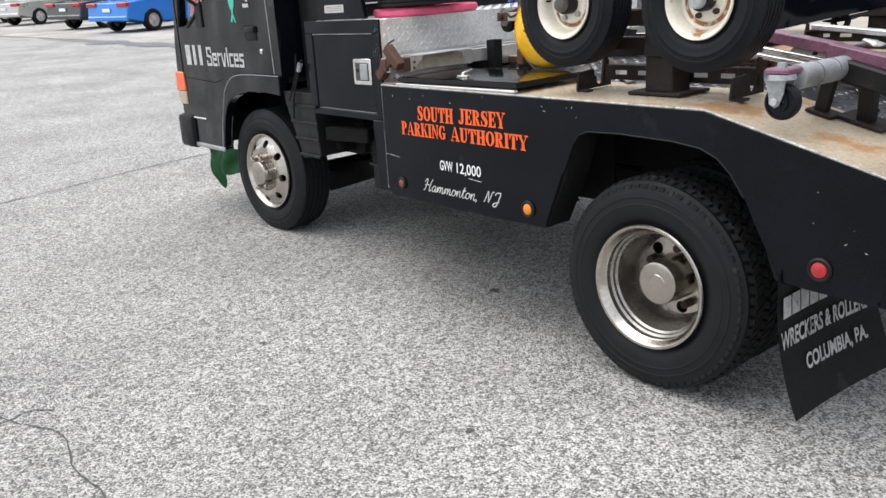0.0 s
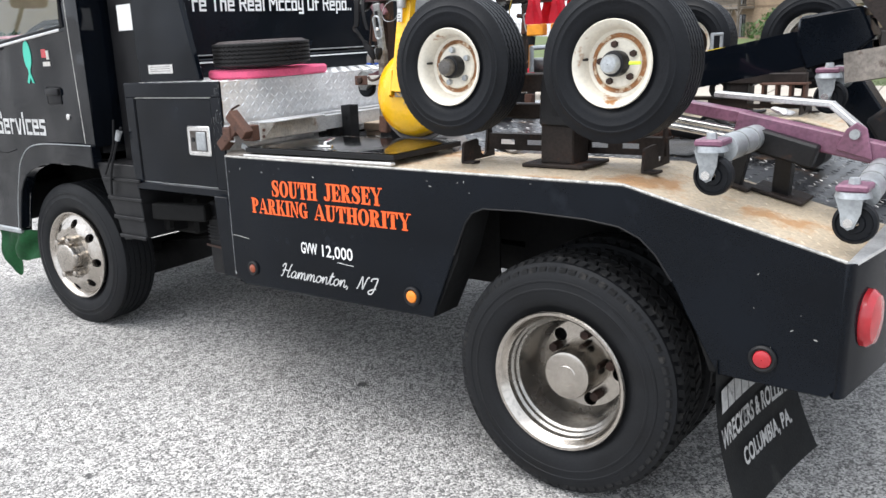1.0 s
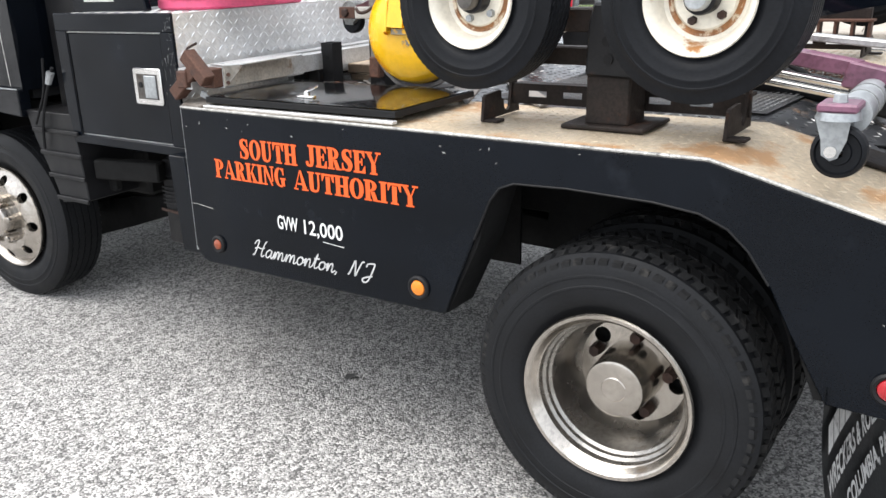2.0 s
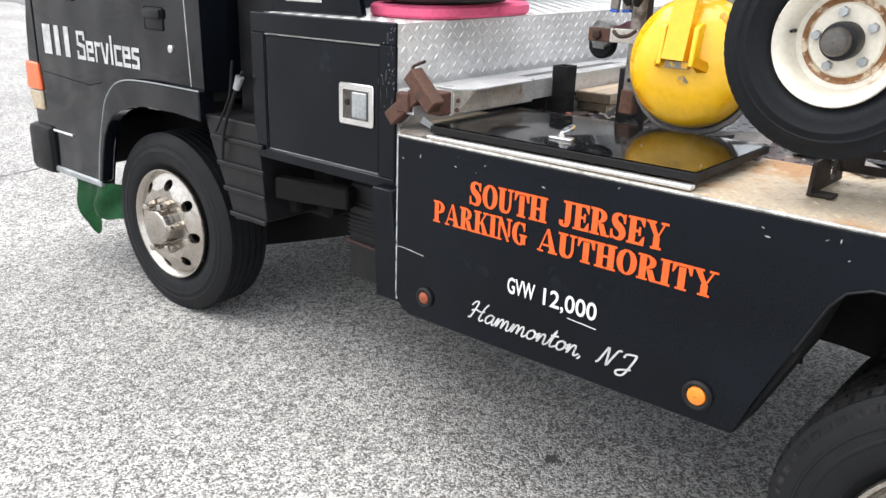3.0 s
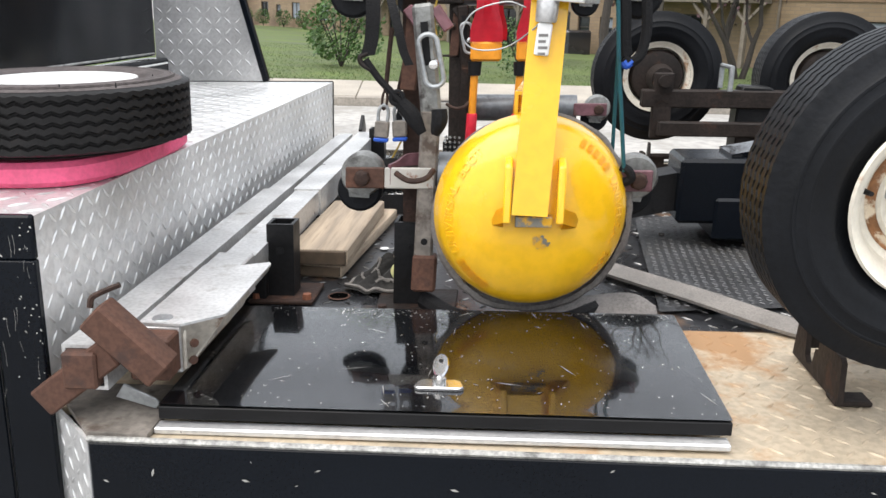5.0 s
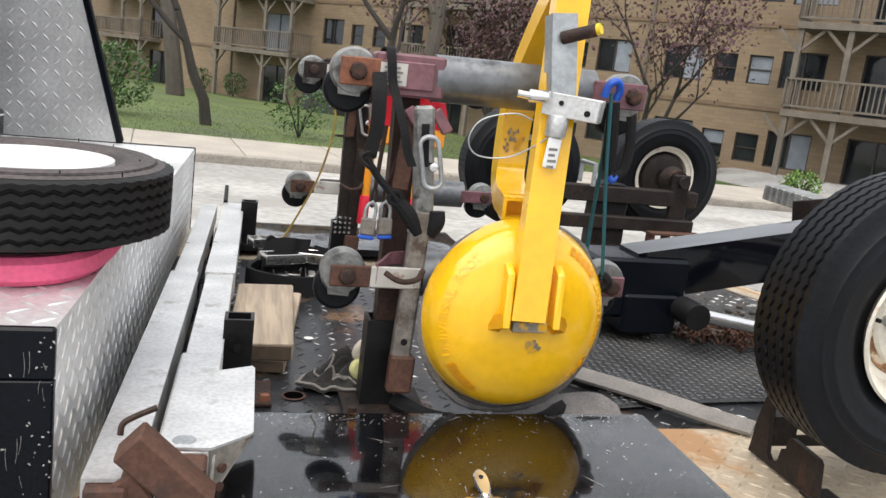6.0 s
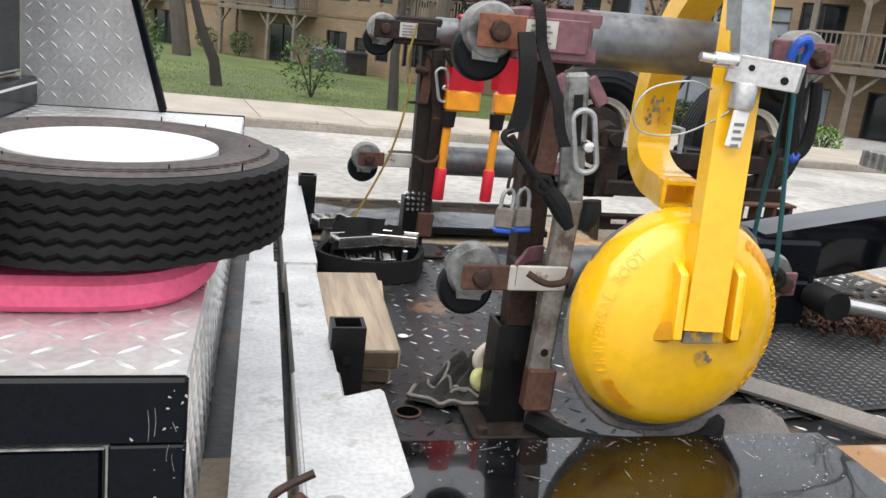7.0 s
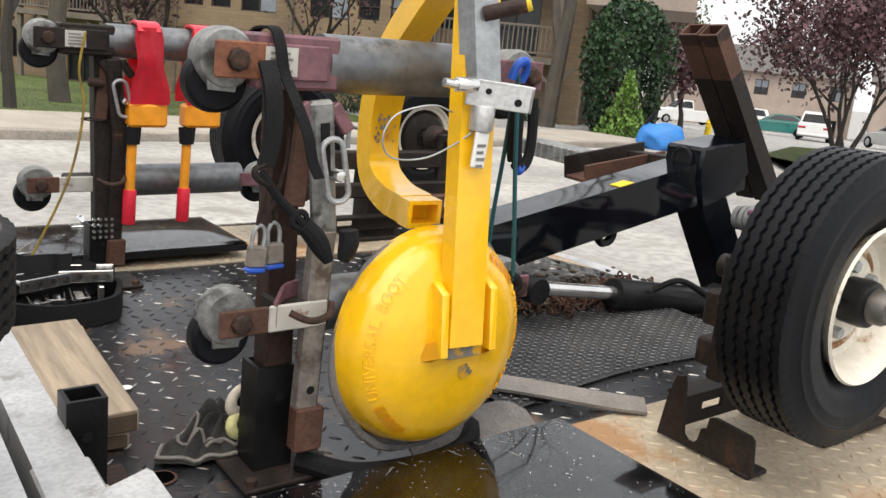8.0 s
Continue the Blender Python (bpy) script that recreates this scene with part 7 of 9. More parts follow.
def rack(x, y, label, far=False):
    """x, y: the middle of the socket. The near rack carries a latch with a wire loop, two cheeks and a hook pin."""
    root = thing("axle_rack", (x, y, 0.937), label, "dolly rack", "axle racks on the deck")
    bm = box(fresh(), x - 0.060, x + 0.085, y - 0.075, y + 0.060, 0.937, 0.945, 0.002)
    part("foot_plate", bm, "frame", root)
    for dx, dy in ((-0.045, -0.060), (0.070, -0.060)):
        part("foot_bolt", cyl(fresh(), (x + dx, y + dy, 0.945), (x + dx, y + dy, 0.953), 0.009, 0.008, 6), "rust", root)
    top = 1.085 if far else 1.097
    bm = hollow(fresh(), (x, y, 0.945), (x, y, top), 0.058, 0.056, 0.006, (0, 1, 0))
    part("socket", bm, "steel_black", root, "black square socket")
    part("pin_hole", cyl(fresh(), (x + 0.004, y - 0.0295, top - 0.045), (x + 0.004, y - 0.0275, top - 0.045), 0.007, seg=10), "interior", root)
    bm = hollow(fresh(), (x + 0.008, y, 0.96), (x - 0.002, y + 0.004, 1.50), 0.040, 0.040, 0.005, (0, 1, 0))
    part("post", bm, "frame" if far else "rust", root, "rusty square post")
    yl = y - 0.078 if not far else y - 0.040
    # over-centre latch: two bars hinged at the bolt
    bm = fresh()
    beam(bm, (x + 0.026, yl + 0.018, 1.035), (x + 0.034, yl + 0.012, 1.300), 0.032, 0.026, 0.004, (0, 1, 0))
    part("latch_bar", bm, "grime" if not far else "frame", root, "worn grey over-centre latch bar")
    bm = fresh()
    beam(bm, (x + 0.036, yl + 0.010, 1.280), (x + 0.016, yl + 0.008, 1.468), 0.034, 0.018, 0.005, (0, 1, 0))
    lever = part("latch_lever", bm, "cast" if not far else "frame", root, "grey steel latch lever")
    part("lever_slot", beam(fresh(), (x + 0.027, yl - 0.0016, 1.372), (x + 0.020, yl - 0.0016, 1.440), 0.012, 0.002, 0, (0, 1, 0)), "interior", lever)
    for z, dx in ((1.215, 0.030), (1.075, 0.028)):
        part("bar_hole", cyl(fresh(), (x + dx, yl + 0.003, z), (x + dx, yl + 0.006, z), 0.006, seg=10), "interior", root)
    part("latch_link", beam(fresh(), (x - 0.006, yl + 0.02, 1.33), (x + 0.004, yl + 0.02, 1.455), 0.026, 0.014, 0.002, (0, 1, 0)), "brown", root, "brown link plate behind the lever")
    loop = []
    for k in range(24):
        a = 2 * math.pi * k / 24
        zc = 1.408 if math.sin(a) > 0 else 1.352
        loop.append((x + 0.034 + 0.0150 * math.cos(a) - (zc - 1.38) * 0.22, yl - 0.012, zc + 0.013 * math.sin(a)))
    part("latch_loop", tube(fresh(), loop, 0.0040, 8, True), "galv", root, "bright wire loop")
    part("latch_bolt", cyl(fresh(), (x + 0.038, yl + 0.004, 1.374), (x + 0.038, yl - 0.022, 1.374), 0.0085, 0.0075, 12, 0.002), "bright", root)
    for xa, xb in ((-0.008, 0.018), (0.036, 0.060)):
        bm = beam(fresh(), (x + xa, yl + 0.012, 1.462), (x + xb, yl + 0.010, 1.428), 0.018, 0.014, 0.002, (0, 1, 0))
        part("cheek", bm, "maroon" if not far else "frame", root)
    part("hook_pin", tube(fresh(), arc([(x - 0.020, yl - 0.016, 1.198), (x - 0.004, yl - 0.026, 1.190), (x + 0.012, yl - 0.028, 1.187), (x + 0.032, yl - 0.026, 1.192), (x + 0.042, yl - 0.012, 1.203)]), 0.0050, 8), "rust", root)
    part("toe_bracket", beam(fresh(), (x + 0.028, yl + 0.012, 0.985), (x + 0.030, yl + 0.014, 1.050), 0.042, 0.030, 0.004, (0, 1, 0)), "brown", root, "rusty toe of the latch bar")
    if far:
        axle_bar(root, 1.505, 0.222, 0.690, y - 0.004, 1, True, "frame", False, "frame")
        axle_bar(root, 1.178, 0.217, 0.745, y + 0.040, 1, True, "brown", True)
        part("knob", cyl(fresh(), (x - 0.035, y - 0.03, 1.415), (x - 0.002, y - 0.03, 1.410), 0.011, 0.010, 12, 0.003), "rust", root)
        part("tie_wire", tube(fresh(), ring_pts((x - 0.020, y - 0.02, 1.330), 0.026, 18, "xy"), 0.0022, 6, True), "frame", root)
    else:
        axle_bar(root, 1.512, 0.230, 0.680, 0.525, 1, True, "rustlight", False, "maroon")
        axle_bar(root, 1.186, 0.244, 0.690, 0.510, 1, True, "brown", True)
        # bent strap that ties the lower axle's bracket to the post
        bm = band(fresh(), arc([(0.318, 0.470, 1.192), (0.330, 0.486, 1.196), (0.344, 0.500, 1.205), (0.368, 0.512, 1.206)], 5), 0.034, 0.005, (0, 0, 1))
        part("bracket_bend", bm, "maroon", root)
    return root


rack(0.351, 0.548, "rusty rack post holding two grey dolly axles")
far_rack = rack(0.371, 1.548, "rusty rack post with grey dolly axles on the far deck", True)
bm = fresh()
for i in range(4):
    for j in range(4):
        cyl(bm, (0.351 + 0.013 * j, 1.518, 1.058 + 0.014 * i), (0.351 + 0.013 * j, 1.511, 1.058 + 0.014 * i), 0.0052, 0.004, 8)
part("grip_plate", bm, "bright", far_rack)["kind"] = "stuff"
bm = tube(fresh(), arc([(0.325, 1.50, 1.52), (0.310, 1.49, 1.44), (0.318, 1.48, 1.36), (0.285, 1.45, 1.22), (0.22, 1.43, 1.08), (0.17, 1.42, 0.99)], 6), 0.0028, 6)
M["rope"] = mat("dirty_yellow_rope", (0.28, 0.19, 0.03), 0.8, vary=0.5, scale=30)
solo("yellow_rope", bm, "rope", (0.25, 1.45, 0.95), "thin yellow rope hanging from the far rack", "rope")

# black straps over the near rack
bm = band(fresh(), arc([(0.302, 0.560, 1.535), (0.304, 0.535, 1.551), (0.306, 0.492, 1.551), (0.308, 0.476, 1.530), (0.312, 0.470, 1.500), (0.322, 0.452, 1.465), (0.334, 0.441, 1.428), (0.342, 0.440, 1.396), (0.352, 0.438, 1.374)], 6), 0.014, 0.003, (1, 0, 0.1))
solo("black_strap", bm, "strap", (0.33, 0.44, 1.34), "black webbing strap draped over the axle", "strap")
tie = thing("rubber_strap", (0.30, 0.45, 1.27), "black rubber tie-down looped round the latch", "strap")
bm = band(fresh(), arc([(0.290, 0.474, 1.512), (0.291, 0.456, 1.482), (0.292, 0.450, 1.447), (0.290, 0.450, 1.415), (0.284, 0.450, 1.388)], 6), 0.022, 0.007, (1, 0, 0.1))
part("webbing", bm, "strap", tie)
part("strap_hook", tube(fresh(), arc([(0.284, 0.450, 1.392), (0.272, 0.450, 1.386), (0.274, 0.450, 1.376), (0.290, 0.449, 1.366)], 5), 0.0045, 8), "frame", tie)
part("cord", tube(fresh(), arc([(0.280, 0.450, 1.382), (0.290, 0.450, 1.368), (0.304, 0.450, 1.350), (0.322, 0.448, 1.332), (0.340, 0.446, 1.313)], 6), 0.0058, 8), "strap", tie)
part("cord_loop", tube(fresh(), ring_pts((0.332, 0.446, 1.322), 0.010, 14), 0.0042, 6, True), "strap", tie)
for pts in ([(0.336, 0.446, 1.317), (0.356, 0.444, 1.296), (0.375, 0.442, 1.266)], [(0.401, 0.441, 1.306), (0.402, 0.440, 1.285), (0.396, 0.441, 1.264)]):
    line = arc(pts, 6)
    bm = tube(fresh(), line, 0.0135, 10)
    for v in bm.verts:
        f = (v.co - line[0]).length / (line[-1] - line[0]).length
        mid = line[min(len(line) - 1, int(f * (len(line) - 1) + 0.5))]
        v.co = mid + (v.co - mid) * (0.55 + 0.45 * math.sin(min(1.0, f) * math.pi))
    part("toggle", bm, "strap", tie)
for k, x in enumerate((0.301, 0.330)):
    lock = thing("padlock", (x, 0.50, 1.225), "steel padlock with a blue base hanging on the rack", "padlock", "padlocks")
    q = Matrix.Translation((x, 0.50 + 0.010 * k, 1.264)) @ Matrix.Rotation(radians(5 - 8 * k), 4, 'Y') @ Matrix.Diagonal((1.05, 1.0, 0.98, 1))
    part("body", box(fresh(), -0.0115, 0.0115, -0.007, 0.007, -0.014, 0.014, 0.002, q), "grime", lock)
    part("base", box(fresh(), -0.012, 0.012, -0.0075, 0.0075, -0.0215, -0.0145, 0.002, q), "blue", lock, "blue plastic base")
    part("shackle", tube(fresh(), [q @ Vector(p) for p in arc([(-0.0075, 0, 0.012), (-0.0075, 0, 0.032), (0, 0, 0.042), (0.0075, 0, 0.032), (0.0075, 0, 0.012)], 5)], 0.0030, 8), "galv", lock)
    link = [q @ Vector((0.004 * math.sin(a), 0.0, 0.050 + 0.016 * math.cos(a))) for a in [2 * math.pi * j / 14 for j in range(14)]]
    part("link", tube(fresh(), link, 0.0024, 6, True), "rust", lock)
    part("hanger", tube(fresh(), [q @ Vector((0, 0, 0.062)), (x + 0.010, 0.505, 1.385), (x + 0.014, 0.51, 1.43)], 0.0040, 6), "rust", lock)
# bungee with a blue hook
cord = thing("bungee_cord", (0.715, 0.42, 1.20), "teal bungee cord with a blue hook on the axle end", "bungee cord")
bm = tube(fresh(), arc([(0.668, 0.452, 1.515), (0.680, 0.450, 1.385), (0.692, 0.450, 1.295), (0.704, 0.452, 1.205)], 4), 0.0034, 8)
part("cord", bm, "teal", cord)
bm = tube(fresh(), arc([(0.672, 0.462, 1.500), (0.682, 0.480, 1.400), (0.687, 0.496, 1.300), (0.690, 0.502, 1.215)], 4), 0.0034, 8)
part("cord", bm, "teal", cord)
bm = tube(fresh(), arc([(0.656, 0.452, 1.508), (0.660, 0.447, 1.528), (0.673, 0.446, 1.534), (0.682, 0.452, 1.522), (0.680, 0.458, 1.505)], 5), 0.0065, 10)
part("hook", bm, "blue", cord, "blue plastic hook")
bm = tube(fresh(), arc([(0.700, 0.458, 1.212), (0.712, 0.452, 1.206), (0.716, 0.452, 1.194), (0.704, 0.458, 1.186), (0.692, 0.470, 1.196)], 5), 0.0075, 8)
part("knot", bm, "strap", cord)
bm = tube(fresh(), arc([(0.678, 0.462, 1.500), (0.684, 0.464, 1.455), (0.688, 0.466, 1.410), (0.692, 0.466, 1.388)], 5), 0.0115, 10)
part("rubber_sleeve", bm, "strap", cord, "black rubber sleeve")
bm = tube(fresh(), arc([(0.718, 0.47, 1.480), (0.722, 0.468, 1.430), (0.716, 0.464, 1.392), (0.700, 0.460, 1.378), (0.688, 0.460, 1.384)], 5), 0.0085, 8)
part("rubber_hook", bm, "strap", cord)
part("hook_tip", tube(fresh(), arc([(0.702, 0.458, 1.380), (0.694, 0.456, 1.373), (0.688, 0.456, 1.380)], 4), 0.0062, 8), "blue", cord, "blue hook tip")

# red and orange tools hanging from the far rack
for x in (0.457, 0.584):
    tool = thing("hanging_tool", (x, 1.50, 1.09), "red and orange plastic tool with a yellow handle", "tool", "tools hanging on the far rack")
    for dy, dx in ((-0.026, 0.0), (0.090, 0.012)):
        bm = fresh()
        g = []
        for a in range(13):
            f = a / 12
            zz = 1.371 + 0.170 * f
            half = 0.044 - 0.018 * f + 0.004 * math.sin(f * 9)
            row = []
            for c in range(7):
                u = c / 6 * 2 - 1
                row.append(bm.verts.new((x + dx + u * half, 1.495 + dy * (1 - 0.55 * max(0, f - 0.6) / 0.4) + 0.006 * math.cos(u * 4 + f * 3), zz)))
            g.append(row)
        for a in range(12):
            for c in range(6):
                bm.faces.new((g[a][c], g[a + 1][c], g[a + 1][c + 1], g[a][c + 1]))
        bmesh.ops.solidify(bm, geom=bm.faces[:], thickness=0.006)
        part("band", bm, "red", tool)
    bm = band(fresh(), arc([(x, 1.484, 1.53), (x + 0.002, 1.500, 1.546), (x + 0.004, 1.545, 1.552), (x + 0.008, 1.575, 1.546), (x + 0.010, 1.590, 1.53)], 5), 0.050, 0.006, (1, 0, 0))
    part("loop", bm, "red", tool)
    bm = fresh()
    box(bm, x - 0.043, x + 0.043, 1.470, 1.520, 1.318, 1.372, 0.006)
    part("collar", bm, "orange", tool)
    part("socket", cyl(fresh(), (x - 0.030, 1.495, 1.278), (x - 0.030, 1.495, 1.316), 0.017, 0.020, 16), "plastic", tool)
    part("handle", cyl(fresh(), (x - 0.033, 1.495, 1.17), (x - 0.030, 1.495, 1.28), 0.011, seg=16), "orange", tool)
    part("grip", cyl(fresh(), (x - 0.035, 1.495, 1.09), (x - 0.033, 1.495, 1.172), 0.0155, 0.015, 16, 0.003), "red", tool, "red grip")

# ---- boom, posts and cylinders ----
boom = thing("tow_boom", (1.9, 1.0, 0.86), "black steel towing boom rising to the rear", "boom")
bm = fresh()
hollow(bm, (1.02, 1.0, 1.095), (1.985, 1.0, 1.272), 0.11, 0.118, 0.01)
part("outer_tube", bm, "cab", boom)
bm = fresh()
box(bm, 0.90, 1.14, 0.925, 1.075, 1.00, 1.145, 0.008)
box(bm, 0.98, 1.12, 0.915, 1.085, 0.965, 1.06, 0.006)
part("front_sleeve", bm, "black", boom)
bm = fresh()
hollow(bm, (0.80, 1.0, 1.045), (1.03, 1.0, 1.092), 0.085, 0.085, 0.008)
part("inner_tube", bm, "steel_black", boom)
q = Matrix.Translation((1.495, 0.975, 1.2432)) @ Matrix.Rotation(math.atan2(-0.177, 0.965), 4, 'Y')
bm = box(fresh(), -0.025, 0.025, -0.030, 0.006, -0.0008, 0.0012, 0, q)
part("yellow_mark", bm, "yellowmark", boom)
bm = prism(fresh(), [(1.766, 1.250), (1.768, 1.335), (1.950, 1.360), (1.995, 1.262), (1.930, 1.200), (1.800, 1.165)], "y", 0.935, 1.065, 0.008)
part("pivot_head", bm, "black", boom)
bm = lathe(fresh(), [(0.027, -0.004), (0.027, 0.006), (0.033, 0.006), (0.035, -0.004)], pose(1.764, 1.0, 1.298, 0, -90, 0), 28)
part("pivot_tube", bm, "steel_black", boom, "open pipe end on the boom head")
part("pivot_bore", lathe(fresh(), [(0.001, 0.003), (0.028, 0.003)], pose(1.764, 1.0, 1.298, 0, -90, 0), 24), "interior", boom)
bm = fresh()
beam(bm, (1.845, 1.0, 1.22), (2.115, 1.0, 0.835), 0.10, 0.11, 0.006, (1, 0, 0))
part("mast_leg", bm, "black", boom)
for dy in (-0.032, 0.032):
    bm = fresh()
    hollow(bm, (2.130, 0.985 + dy, 1.19), (1.768, 1.0 + dy, 1.64), 0.058, 0.050, 0.005, (1, 0, 0))
    post = part("twin_post", bm, "frame", boom, "dark rusting square steel post")
    bm = fresh()
    hollow(bm, (1.855, 0.9964 + dy, 1.532), (1.764, 1.0001 + dy, 1.6450), 0.0588, 0.0508, 0.006, (1, 0, 0))
    part("bare_tip", bm, "brown", post, "bare rusty post tip")
    bm = fresh()
    hollow(bm, (1.786, 0.9992 + dy, 1.6175), (1.7655, 1.0 + dy, 1.643), 0.060, 0.052, 0.005, (1, 0, 0))
    part("bare_top", bm, "rust", boom)
bm = lathe(fresh(), [(0.018, -0.008), (0.032, -0.012), (0.037, 0.0), (0.032, 0.012), (0.018, 0.008)], pose(1.50, 1.0, 1.105, 90, 0, 0), 28)
beam(bm, (1.50, 0.985, 1.12), (1.51, 0.985, 1.20), 0.02, 0.006, 0)
part("sheave", bm, "steel_black", boom)
ram = thing("hydraulic_ram", (1.5, 0.85, 0.88), "hydraulic ram with a bright rod beneath the boom", "hydraulic ram")
part("rod", cyl(fresh(), (1.13, 0.86, 1.035), (1.45, 0.86, 0.985), 0.017, seg=20), "bright", ram, "polished steel rod")
part("cylinder", cyl(fresh(), (1.40, 0.86, 0.992), (1.86, 0.86, 0.915), 0.038, seg=24, bevel=0.004), "steel_black", ram)
part("rod_eye", cyl(fresh(), (1.12, 0.82, 1.036), (1.12, 0.90, 1.036), 0.03, seg=20), "steel_black", ram)
part("base_eye", cyl(fresh(), (1.87, 0.81, 0.912), (1.87, 0.91, 0.912), 0.045, seg=20), "steel_black", ram)
bm = tube(fresh(), arc([(1.50, 0.82, 1.0), (1.55, 0.78, 1.03), (1.66, 0.77, 0.98), (1.75, 0.79, 0.94)], 6), 0.008, 8)
part("hose", bm, "strap", ram)
# rusty chain in the middle
rg = random.Random(21)
bm = fresh()
for k in range(260):
    cx = 1.18 + 0.0019 * k + rg.gauss(0, 0.015)
    c = Vector((cx, 0.95 + rg.gauss(0, 0.035), deck_z(cx) + 0.016 + abs(rg.gauss(0, 0.014))))
    q = Matrix.Translation(c) @ Euler((rg.uniform(0, 3), rg.uniform(0, 3), rg.uniform(0, 3))).to_matrix().to_4x4()
    tube(bm, [q @ Vector((0.011 * math.cos(a), 0.007 * math.sin(a), 0)) for a in [2 * math.pi * j / 10 for j in range(10)]], 0.0030, 5, True)
solo("rusty_chain", bm, "brown", (1.45, 0.9, 0.93), "heap of small rusty chain links on the deck", "chain", kind="stuff")


# ---- purple jack dolly at the back ----
def jack_wheel(root, x, y, z, end):
    """A swivel caster below the end of a galvanised pipe."""
    a, b = Vector((x + 0.016, y + 0.040, z + 0.056)), Vector(end)
    part("pipe", cyl(fresh(), a, b, 0.034, seg=28), "galv", root, "galvanised pipe stub")
    for f in (0.3, 0.62):
        c = a + (b - a) * f
        part("pipe_ring", cyl(fresh(), c, c + (b - a).normalized() * 0.006, 0.0355, seg=28), "cast", root)
    part("cap", box(fresh(), x - 0.034, x + 0.036, y - 0.030, y + 0.044, z + 0.070, z + 0.086, 0.004), "purple", root, "faded purple caster plate")
    part("cap_nut", cyl(fresh(), (x, y, z + 0.086), (x, y, z + 0.100), 0.014, 0.012, 6), "galv", root)
    bm = cyl(fresh(), (x, y, z + 0.056), (x, y, z + 0.070), 0.040, 0.036, 24)
    part("swivel", bm, "galv", root)
    for dy in (-0.024, 0.024):
        bm = prism(fresh(), [(x - 0.034, z + 0.060), (x + 0.026, z + 0.060), (x + 0.024, z + 0.022), (x + 0.012, z - 0.012), (x, z - 0.018), (x - 0.016, z - 0.008), (x - 0.020, z + 0.020)], "y", y + dy - 0.002, y + dy + 0.002)
        part("fork", bm, "galv", root)
    part("axle_bolt", cyl(fresh(), (x, y - 0.034, z), (x, y + 0.034, z), 0.011, seg=10), "bright", root)
    bm = lathe(fresh(), [(0.010, -0.016), (0.022, -0.016), (0.024, -0.011), (0.038, -0.011), (0.041, -0.016), (0.048, -0.011), (0.050, 0.0), (0.048, 0.011), (0.041, 0.016), (0.038, 0.011), (0.024, 0.011), (0.022, 0.016), (0.010, 0.016)], pose(x + 0.010, y, z - 0.004, 90, 0, 0), 36)
    part("caster_wheel", bm, "rubber", root)


jack = thing("jack_dolly", (1.95, 0.40, 0.85), "faded purple jack dolly on casters and black stands", "vehicle dolly")
jack_wheel(jack, 1.832, 0.015, 0.972, (1.830, 0.39, 1.020))
jack_wheel(jack, 2.150, 0.055, 0.874, (2.150, 0.39, 0.945))
jack_wheel(jack, 1.905, 0.80, 1.095, (1.925, 0.90, 1.145))
bm = fresh()
beam(bm, (1.40, 0.44, 1.132), (1.80, 0.388, 1.070), 0.045, 0.034, 0.003)
beam(bm, (1.775, 0.384, 1.062), (2.40, 0.376, 0.930), 0.05, 0.056, 0.004)
part("arm", bm, "purple", jack, "faded purple steel arm")
bm = prism(fresh(), [(2.04, 0.995), (2.062, 1.048), (2.085, 1.066), (2.11, 1.05), (2.13, 0.970)], "y", 0.346, 0.357, 0.002)
part("lug", bm, "purple", jack)
part("lug_bolt", cyl(fresh(), (2.085, 0.334, 1.036), (2.085, 0.347, 1.036), 0.013, seg=12), "galv", jack)
bm = fresh()
beam(bm, (1.68, 0.46, 1.130), (2.012, 0.42, 1.104), 0.032, 0.016, 0.003)
part("lever", bm, "alu", jack, "bent aluminium lever")
bm = fresh()
beam(bm, (2.006, 0.420, 1.104), (2.092, 0.408, 1.036), 0.030, 0.016, 0.003)
part("lever_end", bm, "alu", jack)
bm = fresh()
bmesh.ops.create_icosphere(bm, subdivisions=3, radius=1, matrix=Matrix.Translation((1.875, 0.435, 1.085)) @ Matrix.Rotation(radians(12), 4, 'Y') @ Matrix.Diagonal((0.030, 0.018, 0.009, 1)))
for v in bm.verts:
    v.co += (v.co - Vector((1.875, 0.435, 1.085))) * 0.7 * noise.noise(v.co * 60)
part("grip_rag", bm, "white", jack, "pale rag wound on the lever")
for dz in (0.0, -0.022):
    part("rod", cyl(fresh(), (1.50, 0.40, 1.075 + dz), (1.785, 0.388, 1.031 + dz), 0.0095, seg=14), "bright", jack)
bm = fresh()
beam(bm, (1.846, 0.336, 1.017), (1.998, 0.336, 0.975), 0.04, 0.062, 0.006)
stand = part("stand", bm, "steel_black", jack, "black stand with a foot plate")
bm = fresh()
beam(bm, (1.905, 0.38, 0.862), (1.920, 0.345, 0.985), 0.045, 0.04, 0.003, (0, 1, 0))
part("stand_leg", bm, "steel_black", stand)
def slope_box(x0, x1, y0, y1, lift):
    """A plate lying on the sloping end of the deck."""
    c = (x0 + x1) / 2
    return box(fresh(), x0, x1, y0, y1, -0.005, 0.005, 0.002, Matrix.Translation((0, 0, deck_z(c) + lift)) @ Matrix.Translation((c, 0, 0)) @ Matrix.Rotation(radians(14.7), 4, 'Y') @ Matrix.Translation((-c, 0, 0)))
part("foot_plate", slope_box(1.83, 1.975, 0.335, 0.455, 0.008), "frame", stand)
bm = fresh()
beam(bm, (1.790, 0.335, 0.892), (1.812, 0.330, 0.992), 0.038, 0.03, 0.003, (0, 1, 0))
small = part("stand", bm, "steel_black", jack)
